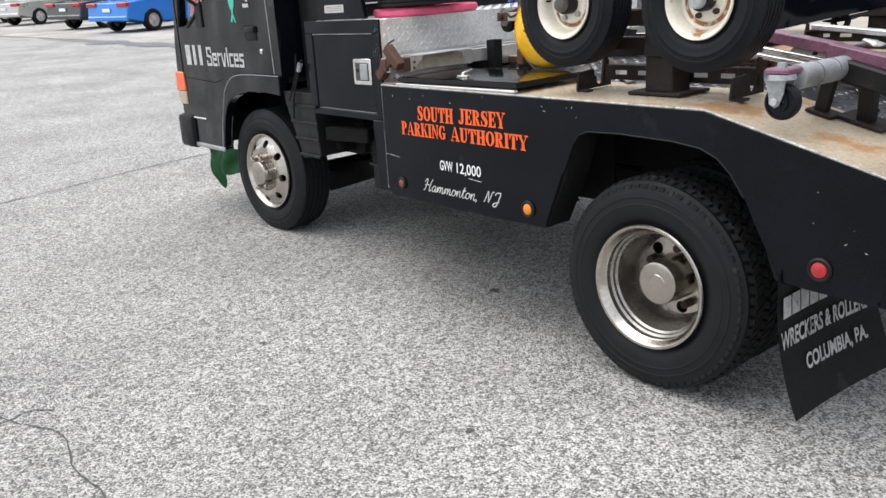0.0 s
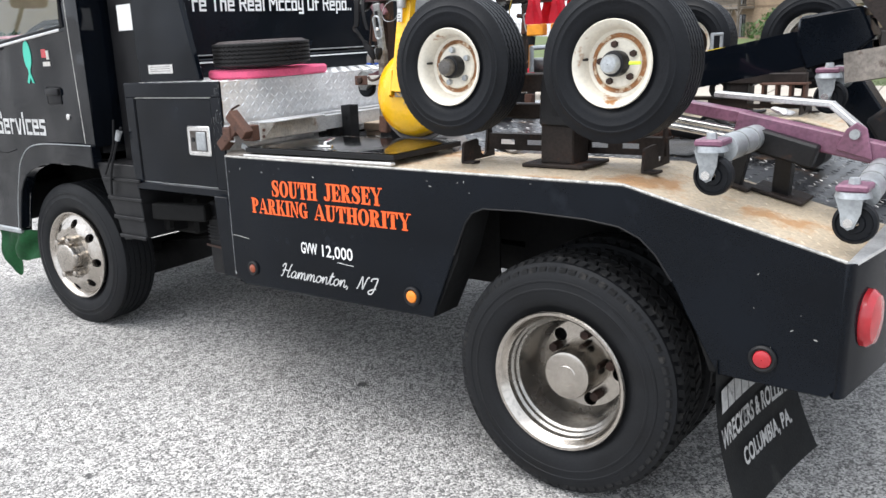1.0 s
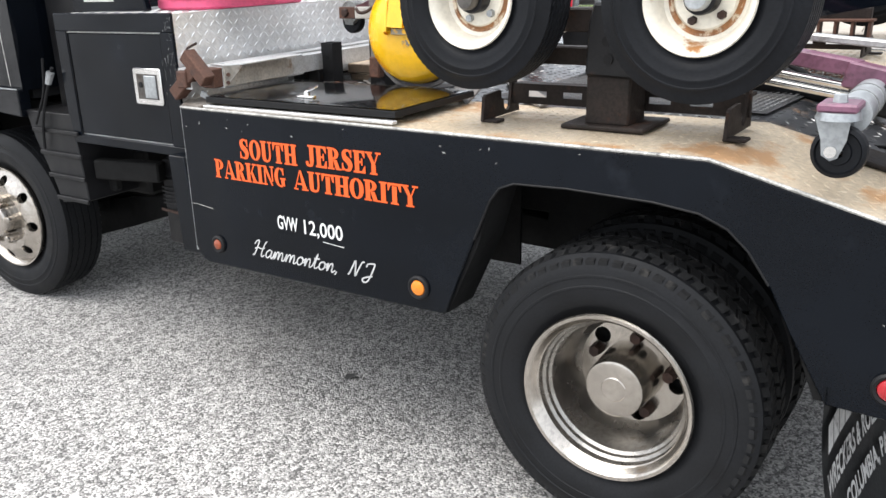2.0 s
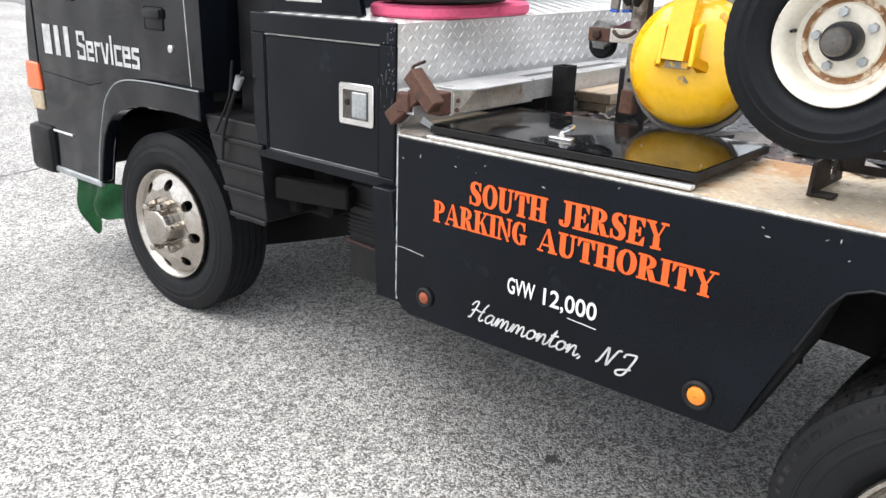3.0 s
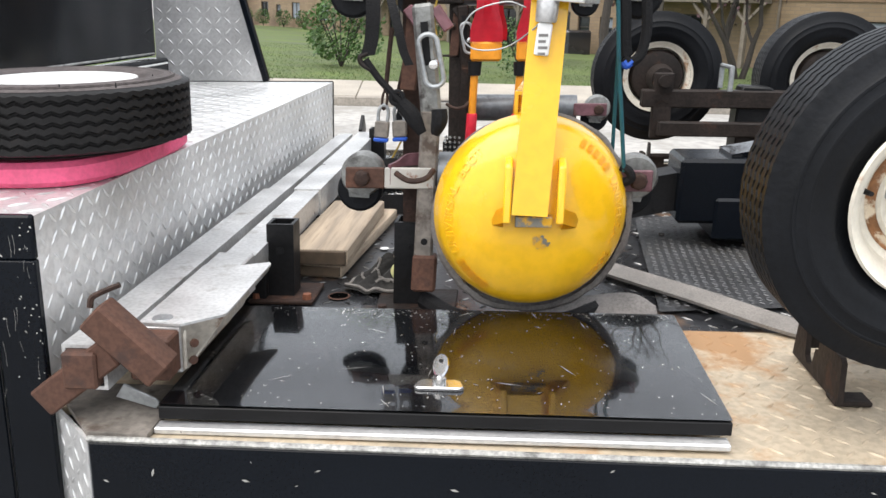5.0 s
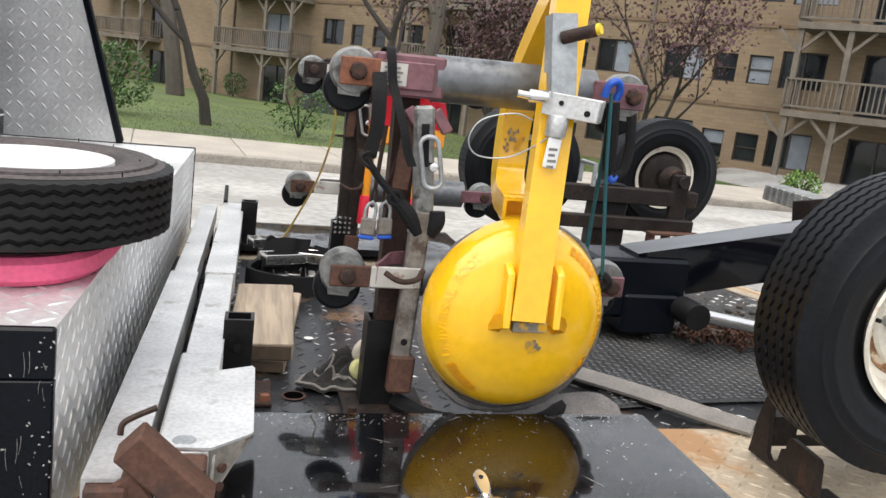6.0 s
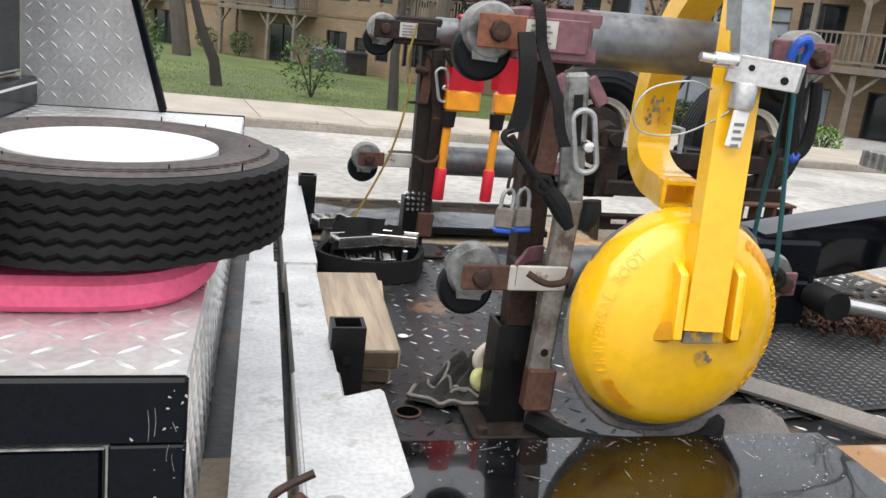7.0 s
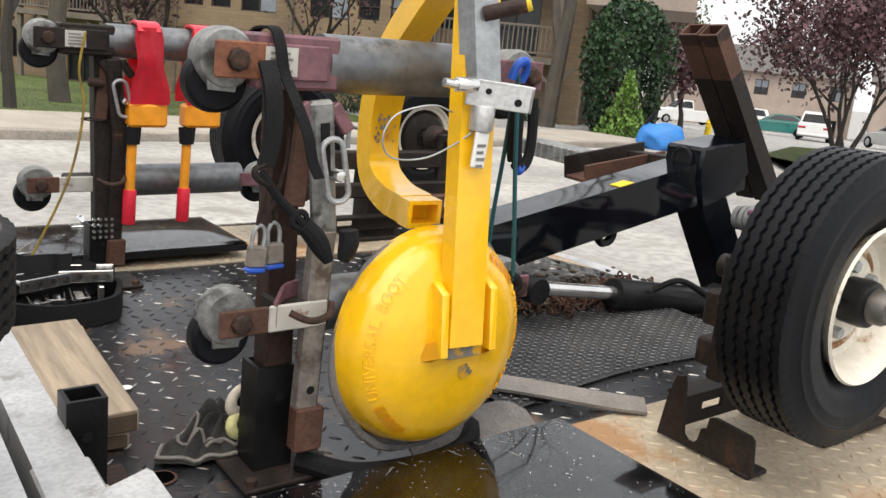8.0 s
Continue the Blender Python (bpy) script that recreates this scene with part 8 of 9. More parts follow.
part("foot_plate", slope_box(1.755, 1.840, 0.30, 0.375, 0.008), "frame", small)
lever = thing("wheel_lift", (2.25, 0.9, 0.80), "dark steel wheel lift head folded at the deck end", "wheel lift")
bm = prism(fresh(), [(2.05, 1.04), (2.15, 1.12), (2.32, 1.14), (2.40, 1.08), (2.40, 0.98), (2.22, 0.90), (2.10, 0.96)], "y", 0.62, 0.86, 0.01)
part("head", bm, "steel_black", lever)
bm = fresh()
hollow(bm, (1.995, 0.71, 1.185), (2.24, 0.60, 1.225), 0.10, 0.085, 0.008)
part("fork", bm, "grime", lever, "grey worn steel channel")
bm = fresh()
beam(bm, (2.26, 0.75, 0.70), (2.26, 0.75, 0.98), 0.12, 0.12, 0.006, (0, 1, 0))
part("strut", bm, "steel_black", lever)
bm = fresh()
beam(bm, (1.885, 1.77, 1.235), (1.95, 1.43, 1.215), 0.09, 0.055, 0.005)
step = solo("tread_step", bm, "cast", (1.91, 1.6, 0.90), "worn tread plate step bar at the far side", "step")
bm = treads(0.02, 0.98, 0.0, 1.0, lambda u, v, h: (1.885 + 0.065 * u - 0.046 - h, 1.77 - 0.34 * u + 0.0, 1.208 + 0.054 * v - 0.02 * u), 0.08, 0.06, 0.02, 0.0018)
part("step_tread", bm, "tread", step)["kind"] = "stuff"
part("arm", beam(fresh(), (1.94, 1.47, 1.205), (1.96, 1.38, 1.235), 0.045, 0.035, 0.003), "frame", step)
scrap = thing("loose_channel", (1.85, 1.34, 0.87), "rusty steel channel bracket fixed beside the boom head", "steel bracket")
part("web", beam(fresh(), (1.72, 1.36, 1.185), (2.02, 1.31, 1.235), 0.10, 0.012, 0.002), "brown", scrap)
part("flange", beam(fresh(), (1.72, 1.315, 1.205), (2.02, 1.265, 1.255), 0.010, 0.055, 0.002), "brown", scrap)
part("flange", beam(fresh(), (1.72, 1.405, 1.215), (2.02, 1.355, 1.265), 0.010, 0.070, 0.002), "frame", scrap)
part("arm", beam(fresh(), (1.96, 1.07, 1.255), (1.98, 1.36, 1.245), 0.06, 0.05, 0.003), "frame", scrap)
# green cloth under the bumper
bm = fresh()
g = []
for i in range(25):
    row = []
    for j in range(9):
        u, v = i / 24, j / 8
        row.append(bm.verts.new((-2.15 + 0.58 * u + 0.06 * v * (1 - 2 * u) + 0.01 * math.sin(7 * v), 0.10 + 0.03 * math.sin(9 * u) + 0.012 * math.sin(5 * v + 16 * u), 0.475 - v * (0.115 * math.exp(-((u - 0.13) / 0.10) ** 2) + 0.175 - 0.02 * u + 0.008 * math.sin(u * 14)))))
    g.append(row)
for i in range(24):
    for j in range(8):
        bm.faces.new((g[i][j], g[i + 1][j], g[i + 1][j + 1], g[i][j + 1]))
bmesh.ops.solidify(bm, geom=bm.faces[:], thickness=0.012)
solo("green_cloth", bm, "green", (-2.1, 0.1, 0.45), "green vinyl cloth hanging beneath the front bumper", "cloth")


# ---- materials of the surroundings ----
def brick_mat(name, a, b, mortar, scale=1.0):
    m = mat(name, a, 0.9, vary=0.2, scale=0.5, fine=12, bump=0.05)
    t = m.node_tree
    bs = t.nodes["Principled BSDF"]
    at = [n for n in t.nodes if n.type == 'TEX_COORD'][0]
    sep, com = t.nodes.new("ShaderNodeSeparateXYZ"), t.nodes.new("ShaderNodeCombineXYZ")
    t.links.new(at.outputs["Object"], sep.inputs[0])
    add = t.nodes.new("ShaderNodeMath")
    t.links.new(sep.outputs[0], add.inputs[0])
    t.links.new(sep.outputs[1], add.inputs[1])
    t.links.new(add.outputs[0], com.inputs[0])
    t.links.new(sep.outputs[2], com.inputs[1])
    br = t.nodes.new("ShaderNodeTexBrick")
    br.inputs["Scale"].default_value = scale
    br.inputs["Brick Width"].default_value, br.inputs["Row Height"].default_value, br.inputs["Mortar Size"].default_value = 0.42, 0.14, 0.012
    br.inputs["Color1"].default_value, br.inputs["Color2"].default_value, br.inputs["Mortar"].default_value = (*a, 1), (*b, 1), (*mortar, 1)
    t.links.new(com.outputs[0], br.inputs["Vector"])
    big = t.nodes.new("ShaderNodeTexNoise")
    big.inputs["Scale"].default_value, big.inputs["Detail"].default_value = 0.35, 6
    t.links.new(at.outputs["Object"], big.inputs["Vector"])
    rng_ = t.nodes.new("ShaderNodeMapRange")
    rng_.inputs["From Min"].default_value, rng_.inputs["From Max"].default_value, rng_.inputs["To Min"].default_value, rng_.inputs["To Max"].default_value = 0.3, 0.7, 0.75, 1.12
    t.links.new(big.outputs["Fac"], rng_.inputs["Value"])
    mu = t.nodes.new("ShaderNodeMixRGB")
    mu.blend_type = 'MULTIPLY'
    mu.inputs[0].default_value = 1
    t.links.new(br.outputs["Color"], mu.inputs[1])
    t.links.new(rng_.outputs[0], mu.inputs[2])
    t.links.new(mu.outputs[0], bs.inputs["Base Color"])
    return m


M["brick"] = brick_mat("tan_brick", (0.275, 0.198, 0.122), (0.228, 0.163, 0.102), (0.205, 0.160, 0.115))
M["brickband"] = mat("brick_band", (0.20, 0.135, 0.085), 0.9, vary=0.25, scale=2)
M["timber"] = mat("grey_timber", (0.190, 0.162, 0.130), 0.85, vary=0.3, scale=3, fine=30, bump=0.2)
M["winframe"] = mat("dark_window_bronze", (0.035, 0.028, 0.023), 0.5)
M["pane"] = mat("dark_pane", (0.020, 0.024, 0.028), 0.08, vary=0.5, scale=0.8, bump=0.0)
M["blind"] = mat("pale_blind", (0.26, 0.29, 0.33), 0.8, vary=0.2, scale=3, fine=25)
M["grass"] = mat("grass", (0.070, 0.112, 0.022), 0.9, vary=0.45, scale=0.5, fine=9, bump=0.5, second=(0.102, 0.120, 0.034))
M["blade"] = mat("grass_blades", (0.095, 0.136, 0.038), 0.9, vary=0.35, scale=0.7, fine=4, bump=0)
M["bark"] = mat("bark", (0.048, 0.040, 0.034), 0.95, vary=0.4, scale=4, fine=30, bump=0.6)
M["barkpale"] = mat("grey_bark", (0.085, 0.072, 0.058), 0.95, vary=0.35, scale=3, fine=30, bump=0.6)
M["leaf_green"] = mat("green_leaves", (0.075, 0.155, 0.035), 0.6, vary=0.5, scale=1.2, fine=5, bump=0)
M["leaf_dark"] = mat("dark_green_leaves", (0.03, 0.075, 0.028), 0.6, vary=0.5, scale=1.2, fine=5, bump=0)
M["leaf_fresh"] = mat("fresh_leaves", (0.15, 0.27, 0.05), 0.6, vary=0.4, scale=2, fine=6, bump=0)
M["leaf_purple"] = mat("purple_leaves", (0.115, 0.052, 0.058), 0.6, vary=0.5, scale=1.2, fine=5, bump=0)
M["car_blue"] = mat("blue_car_paint", (0.008, 0.20, 0.66), 0.2, vary=0.08, scale=1, bump=0, coat=0.7)
M["car_silver"] = mat("silver_car_paint", (0.50, 0.50, 0.49), 0.3, metal=0.5, vary=0.08, scale=1, bump=0, coat=0.5)
M["car_dark"] = mat("dark_car_paint", (0.035, 0.035, 0.04), 0.25, vary=0.1, scale=1, bump=0, coat=0.6)
M["car_white"] = mat("white_car_paint", (0.75, 0.75, 0.74), 0.35, vary=0.05, scale=1, bump=0, coat=0.4)
M["car_teal"] = mat("teal_car_paint", (0.02, 0.17, 0.15), 0.3, vary=0.08, scale=1, bump=0, coat=0.5)
M["car_red"] = mat("dull_red_car_paint", (0.36, 0.05, 0.07), 0.3, vary=0.08, scale=1, bump=0, coat=0.5)
M["tarp"] = mat("blue_tarpaulin", (0.03, 0.22, 0.62), 0.5, vary=0.2, scale=3, fine=20, bump=0.2)
M["siding"] = mat("pale_siding", (0.42, 0.34, 0.29), 0.85, vary=0.15, scale=1, fine=10)
M["roofing"] = mat("grey_shingle", (0.14, 0.13, 0.12), 0.9, vary=0.3, scale=2)
FLAT = Matrix()


# ---- ground ----
def kerb_y(x):
    return 11.8 + 0.12 * x


def ground_z(x, y):
    z = -0.020 * math.exp(-((x + 1.5) / 1.3) ** 2) * math.exp(-(max(0.0, abs(y - 0.6) - 1.3) / 0.9) ** 2)
    if x > 0 and y > 0:
        z -= 0.024 * max(0.0, min(math.hypot(x, y), 140) - 27)
    return z


def sheet(name, xs, ys, zf, material, label, category):
    bm = fresh()
    g = [[bm.verts.new((x, y, zf(x, y))) for y in ys] for x in xs]
    for i in range(len(xs) - 1):
        for j in range(len(ys) - 1):
            bm.faces.new((g[i][j], g[i + 1][j], g[i + 1][j + 1], g[i][j + 1]))
    ob = put(name, bm, material)
    return tagged(ob, label, category, "", "structure")


steps = [-900, -400, -200, -100, -60, -40, -30, -20, -12, -8] + [-6 + 0.4 * k for k in range(25)] + [6, 8, 12, 17, 22, 27, 33, 40, 50, 60, 80, 100, 200, 400, 900]
sheet("ground", steps, steps, lambda x, y: ground_z(x, y) - (1.4 if (y > 12 and -80 < x < 17) else 0), "asphalt", "speckled grey asphalt lot", "ground")
# the lot between truck and kerb is paler, broken concrete
bm = fresh()
pale = [(-60, 3.2), (-40, 3.9), (-28, 4.3), (-21, 4.85), (-16.3, 5.5), (-9, 6.2), (-6, 5.6), (2, 3.2), (14, 2.7), (30, 3.5), (30, 12.5), (17.4, 13.7), (6, 12.48), (-6, 11.04), (-15.8, 9.9), (-16, 13.0), (-60, 13.0)]
top = [bm.verts.new((x, y, 0.005)) for x, y in pale]
bm.faces.new(top)
tagged(put("pale_lot", bm, "lot"), "pale worn concrete lot surface", "ground", "", "structure")
# cracks in the asphalt
rg = random.Random(31)


def crack(name, pts, w):
    bm = fresh()
    line = arc([(x, y, 0) for x, y in pts], 7)
    last = None
    for i, p in enumerate(line):
        d = (line[min(i + 1, len(line) - 1)] - line[max(i - 1, 0)]).normalized()
        n = Vector((-d.y, d.x, 0))
        p = Vector((p.x, p.y, ground_z(p.x, p.y)))
        j = n * rg.uniform(-1, 1) * w * 0.8
        ww = w * rg.uniform(0.4, 1.1)
        row = (bm.verts.new(p + j + n * ww + Vector((0, 0, 0.0035))), bm.verts.new(p + j - n * ww + Vector((0, 0, 0.0035))))
        if last:
            bm.faces.new((last[0], row[0], row[1], last[1]))
        last = row
    tagged(put(name, bm, "crack"), "thin dark crack in the asphalt", "crack", "cracks in the lot", "structure")


crack("crack", [(-0.15, -1.75), (0.05, -1.68), (0.20, -1.60), (0.32, -1.585), (0.50, -1.62), (0.72, -1.60), (1.0, -1.66)], 0.0035)
crack("crack", [(-3.2, -1.9), (-3.44, -0.69), (-3.60, -0.06), (-3.74, 0.65), (-3.84, 1.3)], 0.007)
crack("crack", [(-0.02, -1.80), (0.02, -1.70), (0.0, -1.62), (0.06, -1.55)], 0.004)
bm = fresh()
for x, y, r in ((0.362, 0.285, 0.016), (0.10, -0.75, 0.010), (1.2, -0.6, 0.012), (1.86, -0.78, 0.010)):
    v = [bm.verts.new((x + r * (1 + 0.3 * math.sin(3 * a)) * math.cos(a), y + r * 1.4 * math.sin(a), 0.004)) for a in [2 * math.pi * k / 14 for k in range(14)]]
    bm.faces.new(v)
tagged(put("oil_spots", bm, "crack"), "small dark oil spots on the asphalt", "stain", "", "structure")
bm = fresh()
last = None
for k in range(91):
    x = -36 + 0.32 * k
    y = 3.9 + 0.088 * (x + 36) + 0.25 * noise.noise(Vector((x * 0.6, 3, 0))) + 0.08 * noise.noise(Vector((x * 2.7, 9, 0)))
    w = max(0.02, (0.10 + 0.28 * max(0, min(1, (x + 24) / 6))) * (1 + 0.9 * noise.noise(Vector((x * 0.9, 7, 0))) + 0.5 * noise.noise(Vector((x * 3.1, 1, 0)))))
    row = (bm.verts.new((x, y - w, 0.009)), bm.verts.new((x, y + w * 1.1, 0.009)))
    if last:
        bm.faces.new((last[0], row[0], row[1], last[1]))
    last = row
tagged(put("dark_patch", bm, "damp"), "long uneven damp strip across the lot", "stain", "", "structure")

# kerb and pavement, stone by stone
kerb = tagged(put("kerb", box(fresh(), -16, 17.2, -0.02, 0.13, -0.30, 0.10), "kerb"), "worn concrete kerb along the lot", "kerb", "", "structure")
kerb.matrix_basis = Matrix.Translation((0, kerb_y(0), 0)) @ Matrix.Rotation(math.atan(0.12), 4, 'Z')
BASE[kerb.name] = Vector((0, 0, 0))
pave = tagged(put("pavement", box(fresh(), -16, 17.2, 0.13, 2.75, -0.30, 0.115), "concrete"), "pale concrete pavement with joints", "pavement", "", "structure")
pave.matrix_basis = kerb.matrix_basis.copy()
kb = bpy.data.meshes.new("kerb_stone")
bm = box(fresh(), 0.006, 2.394, 0, 0.145, -0.05, 0.135, 0.018, None, 2)
bm.to_mesh(kb)
bm.free()
kb.materials.append(M["kerb"])
sl = bpy.data.meshes.new("slab")
bm = box(fresh(), 0.008, 1.592, 0.152, 2.74, 0.05, 0.140, 0.006)
bm.to_mesh(sl)
bm.free()
sl.materials.append(M["concrete"])
for k in range(14):
    o = new("kerb_stone", kb)
    o.parent = kerb
    o.location = (-16 + 2.4 * k, 0, 0)
for k in range(21):
    o = new("slab", sl)
    o.parent = pave
    o.location = (-16 + 1.6 * k, 0, rg.uniform(-0.004, 0.004))


tagged(put("kerb", box(fresh(), -60, -16, 13.0, 13.16, -0.3, 0.13, 0.012), "kerb"), "concrete kerb behind the parking bays", "kerb", "", "structure")


def lawn_z(x, y):
    d = (Vector((x, y)) - Vector((0.85, 47.0))).dot(Vector((-0.782, -0.624)))
    return 0.13 - 0.72 * max(0.0, min(1.0, 1 - d / 24)) + 0.04 * noise.noise(Vector((x * 0.3, y * 0.3, 0)))


bm = fresh()
rows = []
for i in range(81):
    x = -60 + i * 0.975
    row = []
    for j in range(41):
        y0 = kerb_y(x) + 2.74 * 1.007 if x > -16.3 else 13.15
        y = y0 + (70 - y0) * (j / 40) ** 1.5
        row.append(bm.verts.new((x, y, lawn_z(x, y) if j else 0.125)))
    rows.append(row)
for i in range(80):
    for j in range(40):
        bm.faces.new((rows[i][j], rows[i + 1][j], rows[i + 1][j + 1], rows[i][j + 1]))
tagged(put("lawn", bm, "grass"), "green lawn sloping down to the building", "lawn", "", "structure")
bm = fresh()
isl = [(16.2, 9.4), (18, 9.0), (30, 13.2), (33, 16.5), (27, 16.2), (19.5, 12.4)]
bm.faces.new([bm.verts.new((x, y, ground_z(x, y) + 0.10)) for x, y in isl])
bmesh.ops.solidify(bm, geom=bm.faces[:], thickness=0.12)
tagged(put("grass_island", bm, "grass"), "grass island beside the driveway", "lawn", "", "structure")


def tufts(name, count, place, label, size=(0.018, 0.045)):
    vs, fs = [], []
    rg = random.Random(len(label))
    for _ in range(count):
        x, y, z = place(rg)
        a = rg.uniform(0, 6.28)
        h, w = rg.uniform(*size), rg.uniform(0.004, 0.011)
        k = len(vs)
        lx, ly = rg.uniform(-0.03, 0.03), rg.uniform(-0.03, 0.03)
        vs += [(x - w * math.cos(a), y - w * math.sin(a), z - 0.01), (x + w * math.cos(a), y + w * math.sin(a), z - 0.01), (x + lx, y + ly, z + h)]
        fs.append((k, k + 1, k + 2))
    me = bpy.data.meshes.new(name)
    me.from_pydata(vs, [], fs)
    me.materials.append(M["blade"])
    tagged(new(name, me), label, "grass", "", "stuff")


def on_lawn(rg):
    x = rg.uniform(-12, 19)
    y = kerb_y(x) + 2.8 + 18 * rg.random() ** 1.8
    return x, y, lawn_z(x, y)


tufts("grass_blades", 60000, on_lawn, "blades of lawn grass")

# ---- apartment building ----
BM = Matrix(((0.624, 0.782, 0, 0.85), (-0.782, 0.624, 0, 47.0), (0, 0, 1, 0), (0, 0, 0, 1)))


def wall_mesh(openings, s0, s1, z0, z1, deep=0.22):
    """Front wall with openings cut through; s along, depth along +y."""
    ss = sorted({s0, s1, *[o[0] for o in openings], *[o[1] for o in openings]})
    zs = sorted({z0, z1, *[o[2] for o in openings], *[o[3] for o in openings]})
    bm = fresh()
    for a, b in zip(ss, ss[1:]):
        run = None
        for c, d in zip(zs, zs[1:]):
            hole = any(o[0] <= a and b <= o[1] and o[2] <= c and d <= o[3] for o in openings)
            if not hole:
                run = (run[0] if run else c, d)
            if hole or d == zs[-1]:
                if run:
                    bm.faces.new([bm.verts.new(p) for p in ((a, 0, run[0]), (b, 0, run[0]), (b, 0, run[1]), (a, 0, run[1]))])
                run = None
    for a, b, c, d in openings:
        for p, q in (((a, c), (b, c)), ((b, c), (b, d)), ((b, d), (a, d)), ((a, d), (a, c))):
            bm.faces.new([bm.verts.new(v) for v in ((p[0], 0, p[1]), (p[0], deep, p[1]), (q[0], deep, q[1]), (q[0], 0, q[1]))])
    return bm


def window(house, a, b, c, d, seed, bars=False, door=False):
    rg = random.Random(seed)
    bm = fresh()
    w = 0.05
    for x0, x1, z0, z1 in ((a, b, c, c + w), (a, b, d - w, d), (a, a + w, c, d), (b - w, b, c, d)):
        box(bm, x0, x1, 0.08, 0.15, z0, z1)
    if b - a > 1.1:
        box(bm, (a + b) / 2 - 0.03, (a + b) / 2 + 0.03, 0.08, 0.15, c, d)
    else:
        box(bm, a, b, 0.08, 0.15, (c + d) / 2 - 0.025, (c + d) / 2 + 0.025)
    win = part("patio_door" if door else "window", bm, "winframe", house)
    part("pane", box(fresh(), a, b, 0.13, 0.14, c, d), "pane", win)
    if rg.random() < (0.12 if door else 0.5):
        half = rg.random() < 0.5 and b - a > 1.1
        x0, x1 = (a + 0.05, b - 0.05) if not half else ((a + b) / 2 + 0.03, b - 0.05)
        zz = c + 0.05 if (half or door or rg.random() < 0.4) else c + (d - c) * 0.5
        part("blind", box(fresh(), x0, x1, 0.122, 0.128, zz, d - 0.05), "blind", win)
    if bars:
        bm = fresh()
        n = int((b - a) / 0.10)
        for k in range(1, n):
            x = a + (b - a) * k / n
            box(bm, x - 0.008, x + 0.008, 0.03, 0.046, c + 0.1, d - 0.05)
        part("window_guard", bm, "winframe", win)


def balcony(house, a, b, z, deep=1.5):
    bm = fresh()
    box(bm, a, b, -deep, 0, z - 0.22, z, 0.01)
    bal = part("balcony", bm, "timber", house, "weathered grey timber balcony")
    bm = fresh()
    for x0, x1, y0, y1 in ((a, b, -deep, -deep + 0.06), (a, a + 0.06, -deep, 0), (b - 0.06, b, -deep, 0)):
        for zz in (z + 0.10, z + 0.98):
            box(bm, x0, x1, y0, y1, zz, zz + 0.07)
    n = int((b - a) / 0.16)
    for k in range(n + 1):
        x = a + (b - a) * k / n
        box(bm, x - 0.02, x + 0.02, -deep + 0.01, -deep + 0.05, z + 0.1, z + 1.0)
    for xx in (a + 0.03, b - 0.03):
        for k in range(9):
            y = -deep + (k + 0.5) * deep / 9
            box(bm, xx - 0.02, xx + 0.02, y - 0.02, y + 0.02, z + 0.1, z + 1.0)
    part("railing", bm, "timber", bal)["kind"] = "stuff"


def post_with_braces(house, x, z0, z1, deep, floors):
    bm = fresh()
    box(bm, x - 0.09, x + 0.09, -deep - 0.02, -deep + 0.16, z0, z1)
    for z in floors:
        for s in (-1, 1):
            beam(bm, (x, -deep + 0.07, z - 0.95), (x + s * 0.75, -deep + 0.07, z - 0.22), 0.10, 0.10, 0)
    part("balcony_post", bm, "timber", house, "timber post with diagonal braces")


FLOORS = (-0.62, 2.12, 4.95)
house = thing("apartment_building", (0, 0, -0.7), "three-storey tan brick apartment building with timber balconies", "apartment building", m=BM)
bigs, smalls, doors = [(-55.0, -53.4), (-47.5, -46.0), (-33.5, -32.0), (-27.4, -25.9), (-22.6, -21.1), (3.5, 5.02), (8.9, 10.3), (19.6, 21.1), (22.5, 24.06), (26.85, 28.35)], [(5.58, 6.42), (7.08, 7.95), (17.1, 17.95), (18.3, 19.15), (24.45, 25.3), (25.72, 26.56), (-16.5, -15.6), (-8.6, -7.8), (-30.4, -29.5), (-44.2, -43.3), (-51.0, -50.1)], [(-1.2, 1.15), (11.7, 13.1), (29.5, 31.3), (-12.4, -10.1), (-40.2, -37.9)]
openings = []
for f, fz in enumerate(FLOORS):
    for a, b in bigs:
        openings.append((a, b, fz + 0.72, fz + 1.98, False))
    for a, b in smalls:
        if a > -8 or a < -20:
            openings.append((a, b, fz + 0.78, fz + 1.78, False))
    for a, b in doors:
        openings.append((a, b, fz + 0.03, fz + 2.05, True))
part("wall", wall_mesh([o[:4] for o in openings], -62, 33, -1.3, 8.4), "brick", house, "tan brick front wall")
bm = fresh()
box(bm, -62, 33, 0.5, 14, -1.3, 8.3)
part("core", bm, "interior", house)
bm = fresh()
box(bm, 32.3, 33.0, -0.35, 14, -1.3, 8.4)
part("end_wall", bm, "brick", house)
bm = fresh()
box(bm, -62.3, 33.3, -0.4, 14.3, 8.4, 8.75)
part("roof_edge", bm, "brickband", house)
for z in (2.02, 4.85):
    bm = fresh()
    box(bm, -62, 32.3, -0.04, 0.0, z, z + 0.14)
    part("brick_band", bm, "brickband", house)
for k, (a, b, c, d, dr) in enumerate(openings):
    window(house, a, b, c, d, k, bars=(b - a < 1.0 and not dr and k % 4 == 0), door=dr)
for a, b in ((-3.7, 2.75), (10.4, 16.4), (27.6, 32.3), (-17.7, -11.2), (-42.5, -36.0)):
    for fz in FLOORS[1:]:
        balcony(house, a, b, fz)
    mid = (a + b) / 2
    for x in (a + 0.15, mid + 1.0 if a < 20 else 29.3, b - 0.15):
        post_with_braces(house, x, -1.0, 7.5, 1.4, FLOORS[1:])
